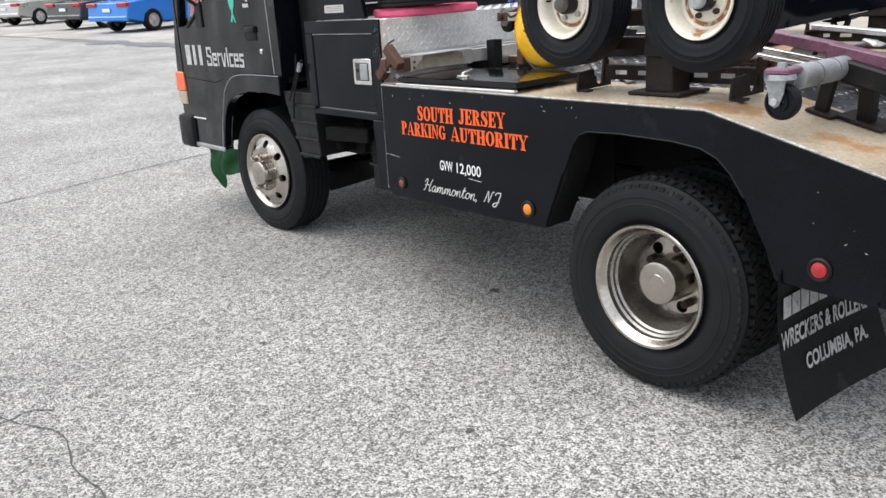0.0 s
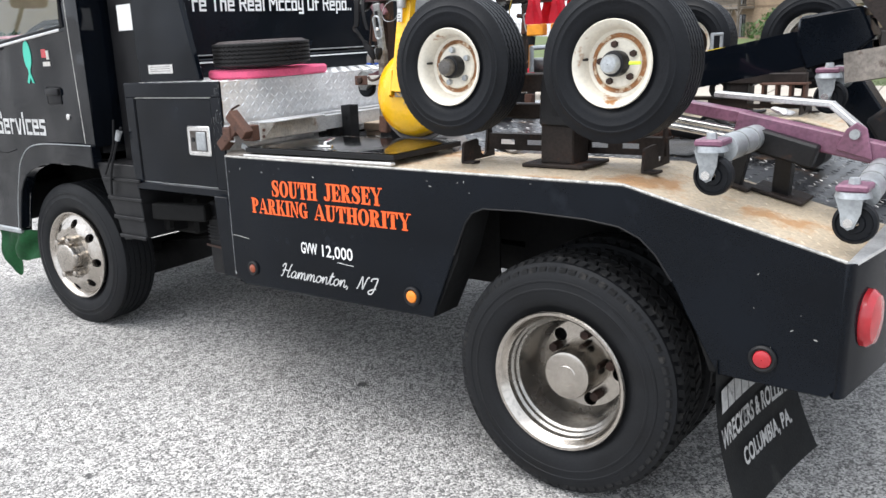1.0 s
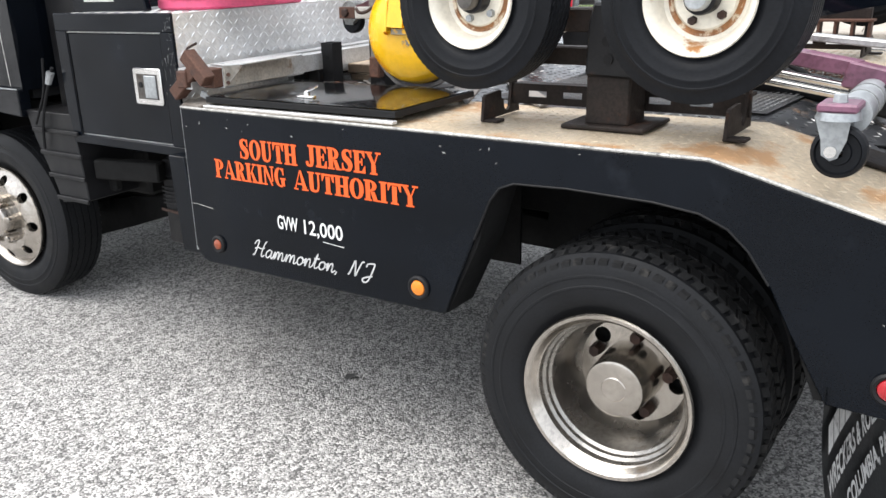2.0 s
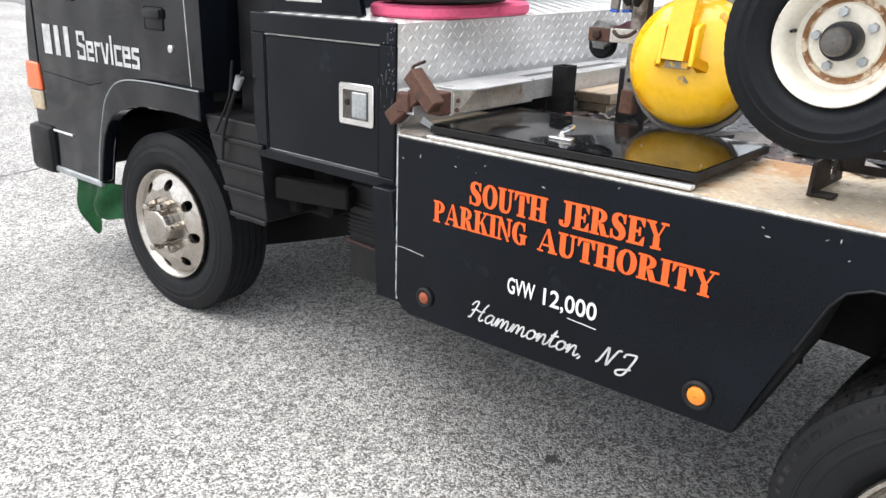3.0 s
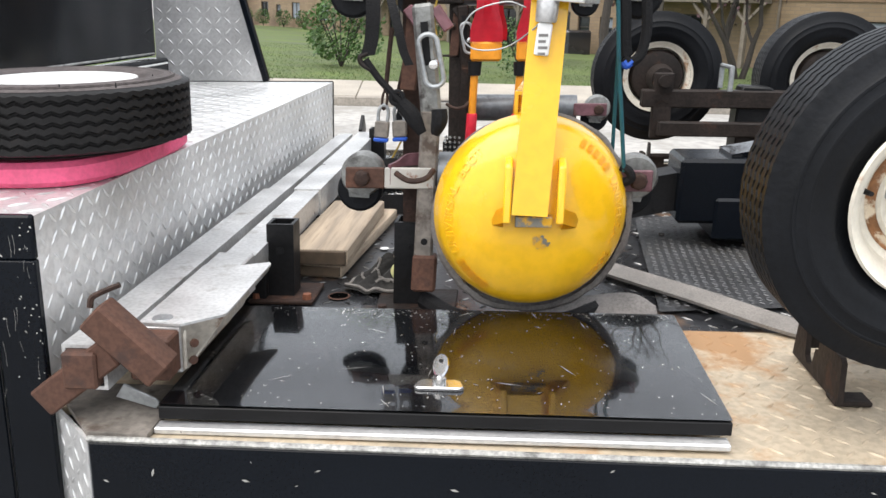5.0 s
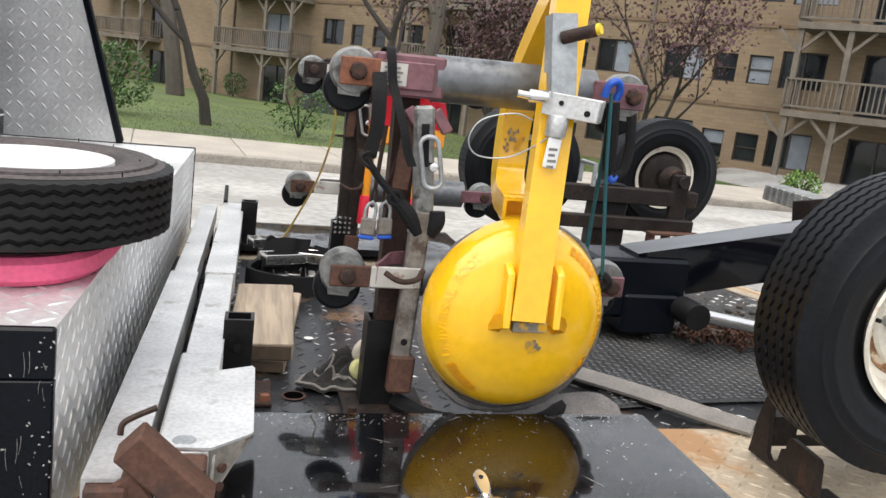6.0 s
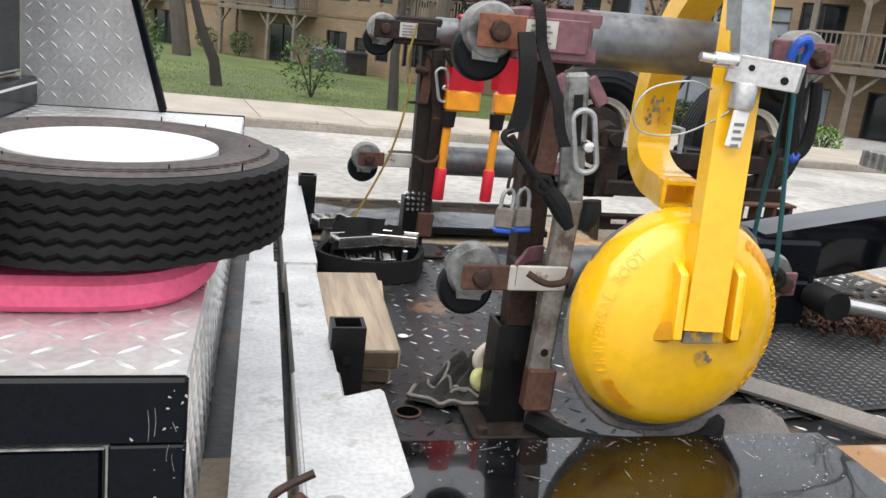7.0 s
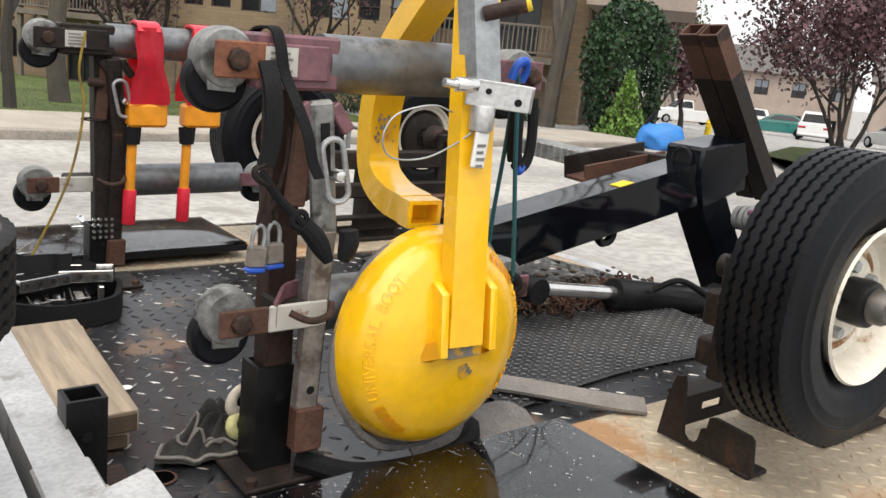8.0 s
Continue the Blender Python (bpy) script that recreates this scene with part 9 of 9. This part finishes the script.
for s in (-3.9, 8.35, 21.8, 16.8):
    part("downpipe", tube(fresh(), [(s, -0.07, -0.7), (s, -0.07, 8.3)], 0.055, 8), "timber", house)
bm = fresh()
box(bm, 33.0, 36.5, -1.5, 3.0, 3.95, 4.4, 0.02)
part("canopy", bm, "siding", house, "pale canopy at the end of the building")
bm = fresh()
box(bm, 5.2, 7.7, -2.6, -1.0, -0.75, 0.55, 0.1)
solo("bin_shelter", bm, "car_dark", (6.4, -1.8, -0.75), "dark fenced bin enclosure by the wall", "bin shelter", m=BM)


# ---- trees and shrubs ----
def tree(name, x, y, z, h, trunk, crown_r, leaf, label, seed, lean=(0, 0), fork=0.4, leaves=1600, bark="bark", leaf_size=0.10, stems=1):
    rg = random.Random(seed)
    root = thing(name, (x, y, z), label, "tree", m=FLAT)
    bm = fresh()
    tips = []

    def limb(p, d, r, n, level):
        pts = [Vector(p)]
        q, dd = Vector(p), Vector(d).normalized()
        for _ in range(4):
            dd = (dd + Vector((rg.gauss(0, 0.12), rg.gauss(0, 0.12), rg.gauss(0.04, 0.06)))).normalized()
            q = q + dd * n / 4
            pts.append(q.copy())
        seg = 8 if level < 2 else 5
        side = dd.orthogonal().normalized()
        up = dd.cross(side)
        rings = []
        for i, pt in enumerate(pts):
            rr = r * (1 - 0.5 * i / 4)
            rings.append([bm.verts.new(pt + (side * math.cos(6.2832 * k / seg) + up * math.sin(6.2832 * k / seg)) * rr) for k in range(seg)])
        for a, b in zip(rings, rings[1:]):
            for k in range(seg):
                bm.faces.new((a[k], a[(k + 1) % seg], b[(k + 1) % seg], b[k]))
        if level >= 2:
            tips.extend(pts[1:])
        if level < 4:
            for c in range(rg.choice((2, 3)) if level else 3):
                sp = 0.55 if level else 0.45
                nd = (dd + Vector((rg.gauss(0, sp), rg.gauss(0, sp), rg.uniform(0.0, 0.4)))).normalized()
                limb(pts[-1] if c < 2 else pts[rg.choice((2, 3))], nd, r * (0.5 if level else 0.55), n * rg.uniform(0.55, 0.8), level + 1)

    for s in range(stems):
        a = 6.28 * s / max(1, stems)
        off = Vector((math.cos(a), math.sin(a), 0)) * (0.12 if stems > 1 else 0)
        limb(Vector((x, y, z - 0.1)) + off, Vector((lean[0], lean[1], 1)) + off * 2.0, trunk / 2, h * fork, 0)
    part("trunk", bm, bark, root, "tapered trunk with forking limbs")
    if leaves:
        vs, fs = [], []
        for _ in range(leaves):
            c = rg.choice(tips) + Vector((rg.gauss(0, 1), rg.gauss(0, 1), rg.gauss(0, 0.8))) * crown_r * 0.16
            n = Vector((rg.gauss(0, 1), rg.gauss(0, 1), rg.gauss(0, 1))).normalized()
            u = n.orthogonal().normalized()
            w = n.cross(u)
            s = leaf_size * rg.uniform(0.5, 1.3)
            k = len(vs)
            vs += [tuple(c - u * s), tuple(c + w * s * 0.6), tuple(c + u * s), tuple(c - w * s * 0.6)]
            fs.append((k, k + 1, k + 2, k + 3))
        me = bpy.data.meshes.new("crown")
        me.from_pydata([tuple(Vector(v) - Vector((x, y, z))) for v in vs], [], fs)
        me.materials.append(M[leaf])
        ob = new("crown", me)
        ob.parent = root
        ob["kind"] = "stuff"
    return root


def shrub(name, x, y, z, w, h, leaf, label, seed, leaves=900, leaf_size=0.05, conical=False, category="shrub"):
    rg = random.Random(seed)
    root = thing(name, (x, y, z), label, category, m=FLAT)
    bm = fresh()
    for k in range(7):
        a = 6.28 * k / 7
        p = Vector((x, y, z - 0.03))
        q = p + Vector((math.cos(a) * w * 0.3, math.sin(a) * w * 0.3, h * 0.75))
        tube(bm, [p, (p + q) / 2 + Vector((0, 0, 0.05)), q], 0.018 if h < 3 else 0.05, 5)
    part("branchwork", bm, "bark", root)
    vs, fs = [], []
    for _ in range(leaves):
        f = rg.random()
        zz = 0.12 + 0.88 * f
        r = (math.sqrt(max(0.0, 1 - (2 * zz - 1.1) ** 2)) if not conical else (1.05 - zz)) * (0.55 + 0.45 * rg.random() ** 0.5)
        a = rg.uniform(0, 6.2832)
        r *= 1 + 0.22 * math.sin(a * 3 + seed) + 0.15 * math.sin(a * 7 + zz * 9)
        c = Vector((x + r * w / 2 * math.cos(a), y + r * w / 2 * math.sin(a), z + zz * h + rg.gauss(0, 0.04)))
        n = Vector((rg.gauss(0, 1), rg.gauss(0, 1), rg.gauss(0.4, 1))).normalized()
        u = n.orthogonal().normalized()
        v = n.cross(u)
        s = leaf_size * rg.uniform(0.5, 1.4)
        k = len(vs)
        vs += [tuple(c - u * s - Vector((x, y, z))), tuple(c + v * s * 0.55 - Vector((x, y, z))), tuple(c + u * s - Vector((x, y, z))), tuple(c - v * s * 0.55 - Vector((x, y, z)))]
        fs.append((k, k + 1, k + 2, k + 3))
    me = bpy.data.meshes.new("leaves")
    me.from_pydata(vs, [], fs)
    me.materials.append(M[leaf])
    ob = new("leaves", me)
    ob.parent = root
    ob["kind"] = "stuff"
    return root


tree("lawn_tree", -0.98, 18.6, lawn_z(-0.98, 18.6), 6.2, 0.27, 2.0, "leaf_fresh", "young tree with dark bark and sparse new leaves", 5, (0.0, 0.0), 0.42, 900, leaf_size=0.05)
tree("lawn_tree", 2.75, 17.6, lawn_z(2.75, 17.6), 6.0, 0.26, 2.0, "leaf_purple", "dark-barked tree with first purple leaves", 7, (0.0, 0.02), 0.42, 1500, leaf_size=0.06)
tree("old_tree", 4.4, 21.2, lawn_z(4.4, 21.2), 9.0, 0.52, 3.0, "leaf_purple", "thick-trunked tree on the lawn", 9, (0.0, 0.0), 0.5, 300, "barkpale", 0.06)
tree("old_tree", -3.35, 37.0, lawn_z(-3.35, 37.0), 13.0, 0.80, 3.0, "leaf_fresh", "tall tree with a pale thick trunk near the balconies", 12, (0.05, 0), 0.5, 200, "barkpale", 0.06)
tree("purple_tree", 7.4, 24.4, lawn_z(7.4, 24.4), 6.2, 0.22, 2.6, "leaf_purple", "purple-leaved plum tree in front of the building", 15, (0, 0), 0.36, 4200, stems=3, leaf_size=0.075)
tree("purple_tree", 11.8, 23.6, lawn_z(11.8, 23.6), 6.6, 0.22, 2.6, "leaf_purple", "purple-leaved plum tree before the facade", 18, (0, 0), 0.40, 2400, stems=2, leaf_size=0.075)
tree("corner_tree", 18.2, 19.3, lawn_z(18.2, 19.3) - 0.2, 11.0, 0.60, 3.0, "leaf_fresh", "tall grey-barked tree at the building corner", 22, (0.02, 0.0), 0.55, 250, "barkpale", 0.06)
tree("purple_tree", 21.2, 11.2, ground_z(21.2, 11.2) + 0.1, 5.4, 0.16, 2.6, "leaf_purple", "purple-leaved plum tree with several stems on the island", 25, (0, 0), 0.36, 11000, stems=4, leaf_size=0.075)
tree("purple_tree", 25.5, 9.6, ground_z(25.5, 9.6), 6.4, 0.18, 2.8, "leaf_purple", "purple-leaved plum tree beside the lot", 27, (0, 0), 0.36, 8000, stems=3, leaf_size=0.08)
tree("purple_tree", 30.4, 25.4, ground_z(30.4, 25.4), 6.0, 0.22, 2.6, "leaf_purple", "dusky purple tree beyond the corner", 29, (0, 0), 0.36, 3000, stems=3, leaf_size=0.09)
shrub("evergreen", 19.9, 17.9, lawn_z(19.9, 17.9), 2.5, 4.5, "leaf_dark", "dense dark evergreen beside the building end", 3, 9000, 0.09, category="evergreen")
shrub("young_shrub", 18.5, 16.3, lawn_z(18.5, 16.3), 1.6, 2.3, "leaf_fresh", "feathery fresh green shrub", 6, 2600, 0.07, True)
shrub("lawn_shrub", -3.2, 19.2, lawn_z(-3.2, 19.2), 1.7, 1.5, "leaf_green", "round green shrub on the lawn", 8, 2400, 0.05)
shrub("lawn_shrub", 1.03, 18.4, lawn_z(1.03, 18.4), 1.3, 1.25, "leaf_green", "small loose green shrub on the lawn", 10, 700, 0.045)
shrub("lawn_shrub", 15.2, 20.2, lawn_z(15.2, 20.2), 1.0, 0.8, "leaf_fresh", "low bright green shrub below the window", 11, 900, 0.05)
for k, s in enumerate((-45.0, -34.6, -31.0, -27.0, -23.5, -5.6, -2.4, 22.2, 23.6, 25.0, 31.9)):
    p = BM @ Vector((s, -0.9, 0))
    shrub("wall_shrub", p.x, p.y, lawn_z(p.x, p.y), 1.2, 0.9 if s > 0 else 1.3, "leaf_dark" if s > 0 else "leaf_green", "low shrub against the brick wall", 40 + k, 700, 0.06)


# ---- parked cars ----
def car(name, x, y, z, turn, length, paint, label, style="sedan"):
    L = length / 2
    m = Matrix.Translation((x, y, z)) @ Matrix.Rotation(radians(turn), 4, 'Z')
    root = thing(name, (0, 0, 0), label, "pickup" if style == "pickup" else "car", "parked cars", m=m)
    W = 0.88
    if style == "pickup":
        low = [(-L, 0.45), (-L + 0.02, 1.02), (-0.25, 1.05), (0.95, 1.08), (L - 0.15, 1.0), (L, 0.75), (L, 0.42)]
        top = [(-0.25, 1.04), (-0.15, 1.74), (0.35, 1.76), (0.62, 1.72), (1.25, 1.06)]
    elif style == "hatch":
        low = [(-L, 0.42), (-L + 0.05, 0.80), (-L + 0.25, 1.02), (0.2, 0.97), (1.0, 0.92), (L - 0.25, 0.74), (L, 0.55), (L - 0.02, 0.28)]
        top = [(-L + 0.22, 1.0), (-L + 0.75, 1.32), (-0.55, 1.46), (0.15, 1.44), (1.02, 0.93)]
    elif style == "suv":
        low = [(-L, 0.45), (-L + 0.03, 1.05), (0.3, 1.08), (1.05, 1.05), (L - 0.15, 0.92), (L, 0.65), (L - 0.02, 0.38)]
        top = [(-L + 0.05, 1.04), (-L + 0.30, 1.66), (-0.3, 1.72), (0.35, 1.68), (1.05, 1.06)]
    else:
        low = [(-L, 0.45), (-L + 0.06, 0.88), (-L + 0.75, 0.95), (0.3, 0.93), (0.95, 0.92), (L - 0.2, 0.76), (L, 0.58), (L - 0.02, 0.30)]
        top = [(-L + 0.65, 0.94), (-L + 1.25, 1.36), (-0.2, 1.42), (0.30, 1.38), (1.0, 0.93)]
    low = low + [(L - 0.9 + 0.36, 0.28), (L - 0.9 + 0.27, 0.52), (L - 0.9, 0.63), (L - 0.9 - 0.27, 0.52), (L - 0.9 - 0.36, 0.26), (-L + 0.95 + 0.36, 0.26), (-L + 0.95 + 0.27, 0.52), (-L + 0.95, 0.63), (-L + 0.95 - 0.27, 0.52), (-L + 0.95 - 0.36, 0.28)]
    bm = prism(fresh(), low, "y", -W, W, 0.03)
    part("body", bm, paint, root)
    bm = prism(fresh(), top, "y", -W + 0.08, W - 0.08)
    zt = max(t[1] for t in top)
    zb = min(t[1] for t in top)
    for v in bm.verts:
        f = (v.co.z - zb) / (zt - zb)
        v.co.y *= 1 - 0.16 * f
    bmesh.ops.bevel(bm, geom=bm.edges[:], offset=0.03, segments=2, affect='EDGES')
    cabin = part("cabin", bm, paint, root)
    # glass set a little proud of the cabin
    cx, cz = sum(t[0] for t in top) / len(top), (zb + zt) / 2
    inner = [(cx + (px - cx) * 0.80, cz + 0.02 + (pz - cz) * 0.66) for px, pz in top]
    for s in (-1, 1):
        bm = prism(fresh(), inner, "y", s * (W - 0.085), s * (W - 0.06))
        for v in bm.verts:
            f = (v.co.z - zb) / (zt - zb)
            v.co.y *= 1 - 0.16 * f
        part("side_window", bm, "pane", cabin)
    for p, q in ((top[0], top[1]), (top[-1], top[-2])):
        d = Vector((q[0] - p[0], 0, q[1] - p[1]))
        a, b = Vector((p[0], 0, p[1])) + d * 0.12, Vector((p[0], 0, p[1])) + d * 0.86
        out = Vector((d.z, 0, -d.x)).normalized() * (0.012 if p is top[-1] else -0.012)
        bm = fresh()
        ya, yb = (W - 0.17), (W - 0.27)
        bm.faces.new([bm.verts.new(v) for v in ((a.x + out.x, -ya, a.z + out.z), (a.x + out.x, ya, a.z + out.z), (b.x + out.x, yb, b.z + out.z), (b.x + out.x, -yb, b.z + out.z))])
        bmesh.ops.solidify(bm, geom=bm.faces[:], thickness=0.01)
        part("screen", bm, "pane", cabin)
    for px in (L - 0.9, -L + 0.95):
        for s in (-1, 1):
            q = pose(px, s * (W - 0.075), 0.33, -90 * s, 0, 0)
            bm = lathe(fresh(), [(0.19, -0.10), (0.30, -0.11), (0.325, -0.07), (0.325, 0.07), (0.30, 0.11), (0.20, 0.10)], q, 28)
            w = part("wheel", bm, "rubber", root)
            bm = lathe(fresh(), [(0.215, 0.10), (0.205, 0.06), (0.05, 0.06), (0.001, 0.09)], q, 28)
            for k in range(5):
                a = 6.2832 * k / 5
                beam(bm, q @ Vector((0.04 * math.cos(a), 0.04 * math.sin(a), 0.085)), q @ Vector((0.19 * math.cos(a), 0.19 * math.sin(a), 0.085)), 0.05, 0.02, 0)
            part("rim", bm, "alu", w)
    for s in (-1, 1):
        zl = 0.82 if style != "pickup" else 0.88
        bm = box(fresh(), -L - 0.005, -L + 0.16, s * (W - 0.42) if s > 0 else -W - 0.004, W + 0.004 if s > 0 else -(W - 0.42), zl - 0.06, zl + 0.06, 0.02)
        part("tail_lamp", bm, "redlens", root)
        bm = box(fresh(), L - 0.20, L - 0.02, s * (W - 0.40) if s > 0 else -W - 0.003, W + 0.003 if s > 0 else -(W - 0.40), 0.62, 0.72, 0.02)
        part("headlamp", bm, "bright", root)
    part("plate", box(fresh(), -L - 0.012, -L - 0.002, -0.16, 0.16, 0.62, 0.72), "white", root)
    part("bumper", box(fresh(), -L - 0.03, -L + 0.1, -W + 0.02, W - 0.02, 0.36, 0.50, 0.03), paint if style != "pickup" else "bright", root)
    return root


car("parked_sedan", -24.05, 8.87, 0, 110, 4.6, "car_blue", "bright blue sedan parked at an angle in a bay", "sedan")
car("parked_sedan", -28.3, 8.87, 0, 110, 4.6, "car_dark", "dark grey sedan parked beside a blue car", "sedan")
car("parked_sedan", -35.7, 8.77, 0, 112, 4.7, "car_silver", "silver sedan parked at an angle in a bay", "sedan")
car("parked_sedan", -40.6, 8.7, 0, 112, 4.7, "car_silver", "pale silver sedan at the end of the bays", "sedan")
car("parked_sedan", -20.6, 10.6, 0, 110, 4.6, "car_red", "dull red sedan parked beside a blue sedan", "sedan")
car("parked_pickup", 51.0, 39.8, ground_z(51, 39.8), 155, 5.6, "car_white", "white pickup truck parked in the far lot", "pickup")
car("parked_suv", 54.5, 38.0, ground_z(54.5, 38), 150, 4.7, "car_white", "white sport utility vehicle in the far lot", "suv")
car("parked_sedan", 50.4, 31.9, ground_z(50.4, 31.9), 125, 4.7, "car_teal", "teal green sedan in the far lot", "sedan")
car("parked_suv", 47.3, 27.4, ground_z(47.3, 27.4), 30, 4.7, "car_white", "white sport utility vehicle seen from behind", "suv")
car("parked_sedan", 47.5, 22.5, ground_z(47.5, 22.5), 60, 4.7, "car_silver", "silver sedan parked beyond the trees", "sedan")
car("parked_sedan", 44.5, 42.5, ground_z(44.5, 42.5), 150, 4.6, "car_dark", "dark sedan in the far lot", "sedan")
bm = fresh()
bmesh.ops.create_icosphere(bm, subdivisions=4, radius=1, matrix=Matrix.Translation((16.9, 13.6, 0.25)) @ Matrix.Rotation(radians(-50), 4, 'Z') @ Matrix.Diagonal((0.60, 0.38, 0.40, 1)))
for v in bm.verts:
    v.co += Vector((0.05, 0.05, 0.16)) * noise.noise(v.co * 3.4) + Vector((0, 0, 0.05)) * abs(noise.noise(v.co * 9))
    v.co.z = max(0.0, v.co.z)
tarp = solo("covered_motorcycle", bm, "tarp", (16.9, 13.6, 0.0), "small motorcycle under a blue tarpaulin", "motorcycle", m=FLAT)
bm = cyl(fresh(), (16.6, 13.9, 0.6), (16.75, 13.7, 0.95), 0.05, seg=8)
beam(bm, (16.55, 13.55, 0.92), (16.95, 13.85, 0.92), 0.04, 0.04)
part("handlebar", bm, "plastic", tarp)
bm = cyl(fresh(), (27.9, 20.4, ground_z(27.9, 20.4)), (27.9, 20.4, ground_z(27.9, 20.4) + 0.55), 0.13, 0.12, 16)
cyl(bm, (27.9, 20.4, ground_z(27.9, 20.4) + 0.55), (27.9, 20.4, ground_z(27.9, 20.4) + 0.72), 0.14, 0.04, 16)
cyl(bm, (27.7, 20.3, ground_z(27.9, 20.4) + 0.42), (28.1, 20.5, ground_z(27.9, 20.4) + 0.42), 0.06, seg=12)
solo("fire_hydrant", bm, "yellowmark", (27.9, 20.4, ground_z(27.9, 20.4)), "yellow fire hydrant by the driveway", "hydrant", m=FLAT)


# ---- houses further off ----
def far_house(x, y, z, turn, w, h, wall, label):
    m = Matrix.Translation((x, y, z)) @ Matrix.Rotation(radians(turn), 4, 'Z')
    root = thing("far_house", (0, 0, 0), label, "house", "houses in the distance", m=m)
    ops = []
    n = max(2, int(w / 3.2))
    for f in range(int(h / 2.8)):
        for k in range(n):
            a = -w / 2 + (k + 0.5) * w / n
            if f == 0 and k % 3 == 1:
                ops.append((a - 0.5, a + 0.5, 0.05, 2.1))
            else:
                ops.append((a - 0.6, a + 0.6, f * 2.8 + 0.9, f * 2.8 + 2.2))
    part("wall", wall_mesh(ops, -w / 2, w / 2, -1, h), wall, root)
    part("core", box(fresh(), -w / 2, w / 2, 0.3, 9, -1, h - 0.02), "siding", root)
    for k, o in enumerate(ops):
        window(root, *o, 100 + k)
    part("roof", prism(fresh(), [(-0.6, h), (4.5, h + 2.4), (9.6, h)], "x", -w / 2 - 0.4, w / 2 + 0.4), "roofing", root)
    return root


far_house(66, 44, -1.9, -40, 16, 5.6, "siding", "pale two-storey townhouses beyond the far lot")
far_house(74, 28, -1.9, -62, 18, 5.6, "siding", "pale townhouse row behind purple trees")
far_house(-48, 24, 0.0, 66, 34, 8.4, "brick", "tan brick apartment block behind parked cars")
for k in range(9):
    a = -46 + 2.9 * k
    shrub("hedge_shrub", a, 14.6 + 0.35 * k + 0.4 * (k % 2), 0, 2.6, 1.5, "leaf_dark", "trimmed dark green shrub behind the parked cars", 60 + k, 900, 0.10)
for k, (x, y, h) in enumerate(((-46, 13.0, 7), (-41, 17.5, 6.5), (-31, 18.5, 6), (62, 60, 12), (75, 50, 11), (44, 56, 12), (84, 36, 12), (60, 16, 8), (46, 42.5, 9), (57, 46, 11), (37, 29, 5))):
    tree("far_tree", x, y, ground_z(x, y), h, 0.35, 3.2, "leaf_green" if k not in (4, 7, 10) else "leaf_purple", "leafy green tree in the distance" if k not in (4, 7, 10) else "purple-leaved tree in the distance", 80 + k, (0, 0), 0.32, 1800, leaf_size=0.16)
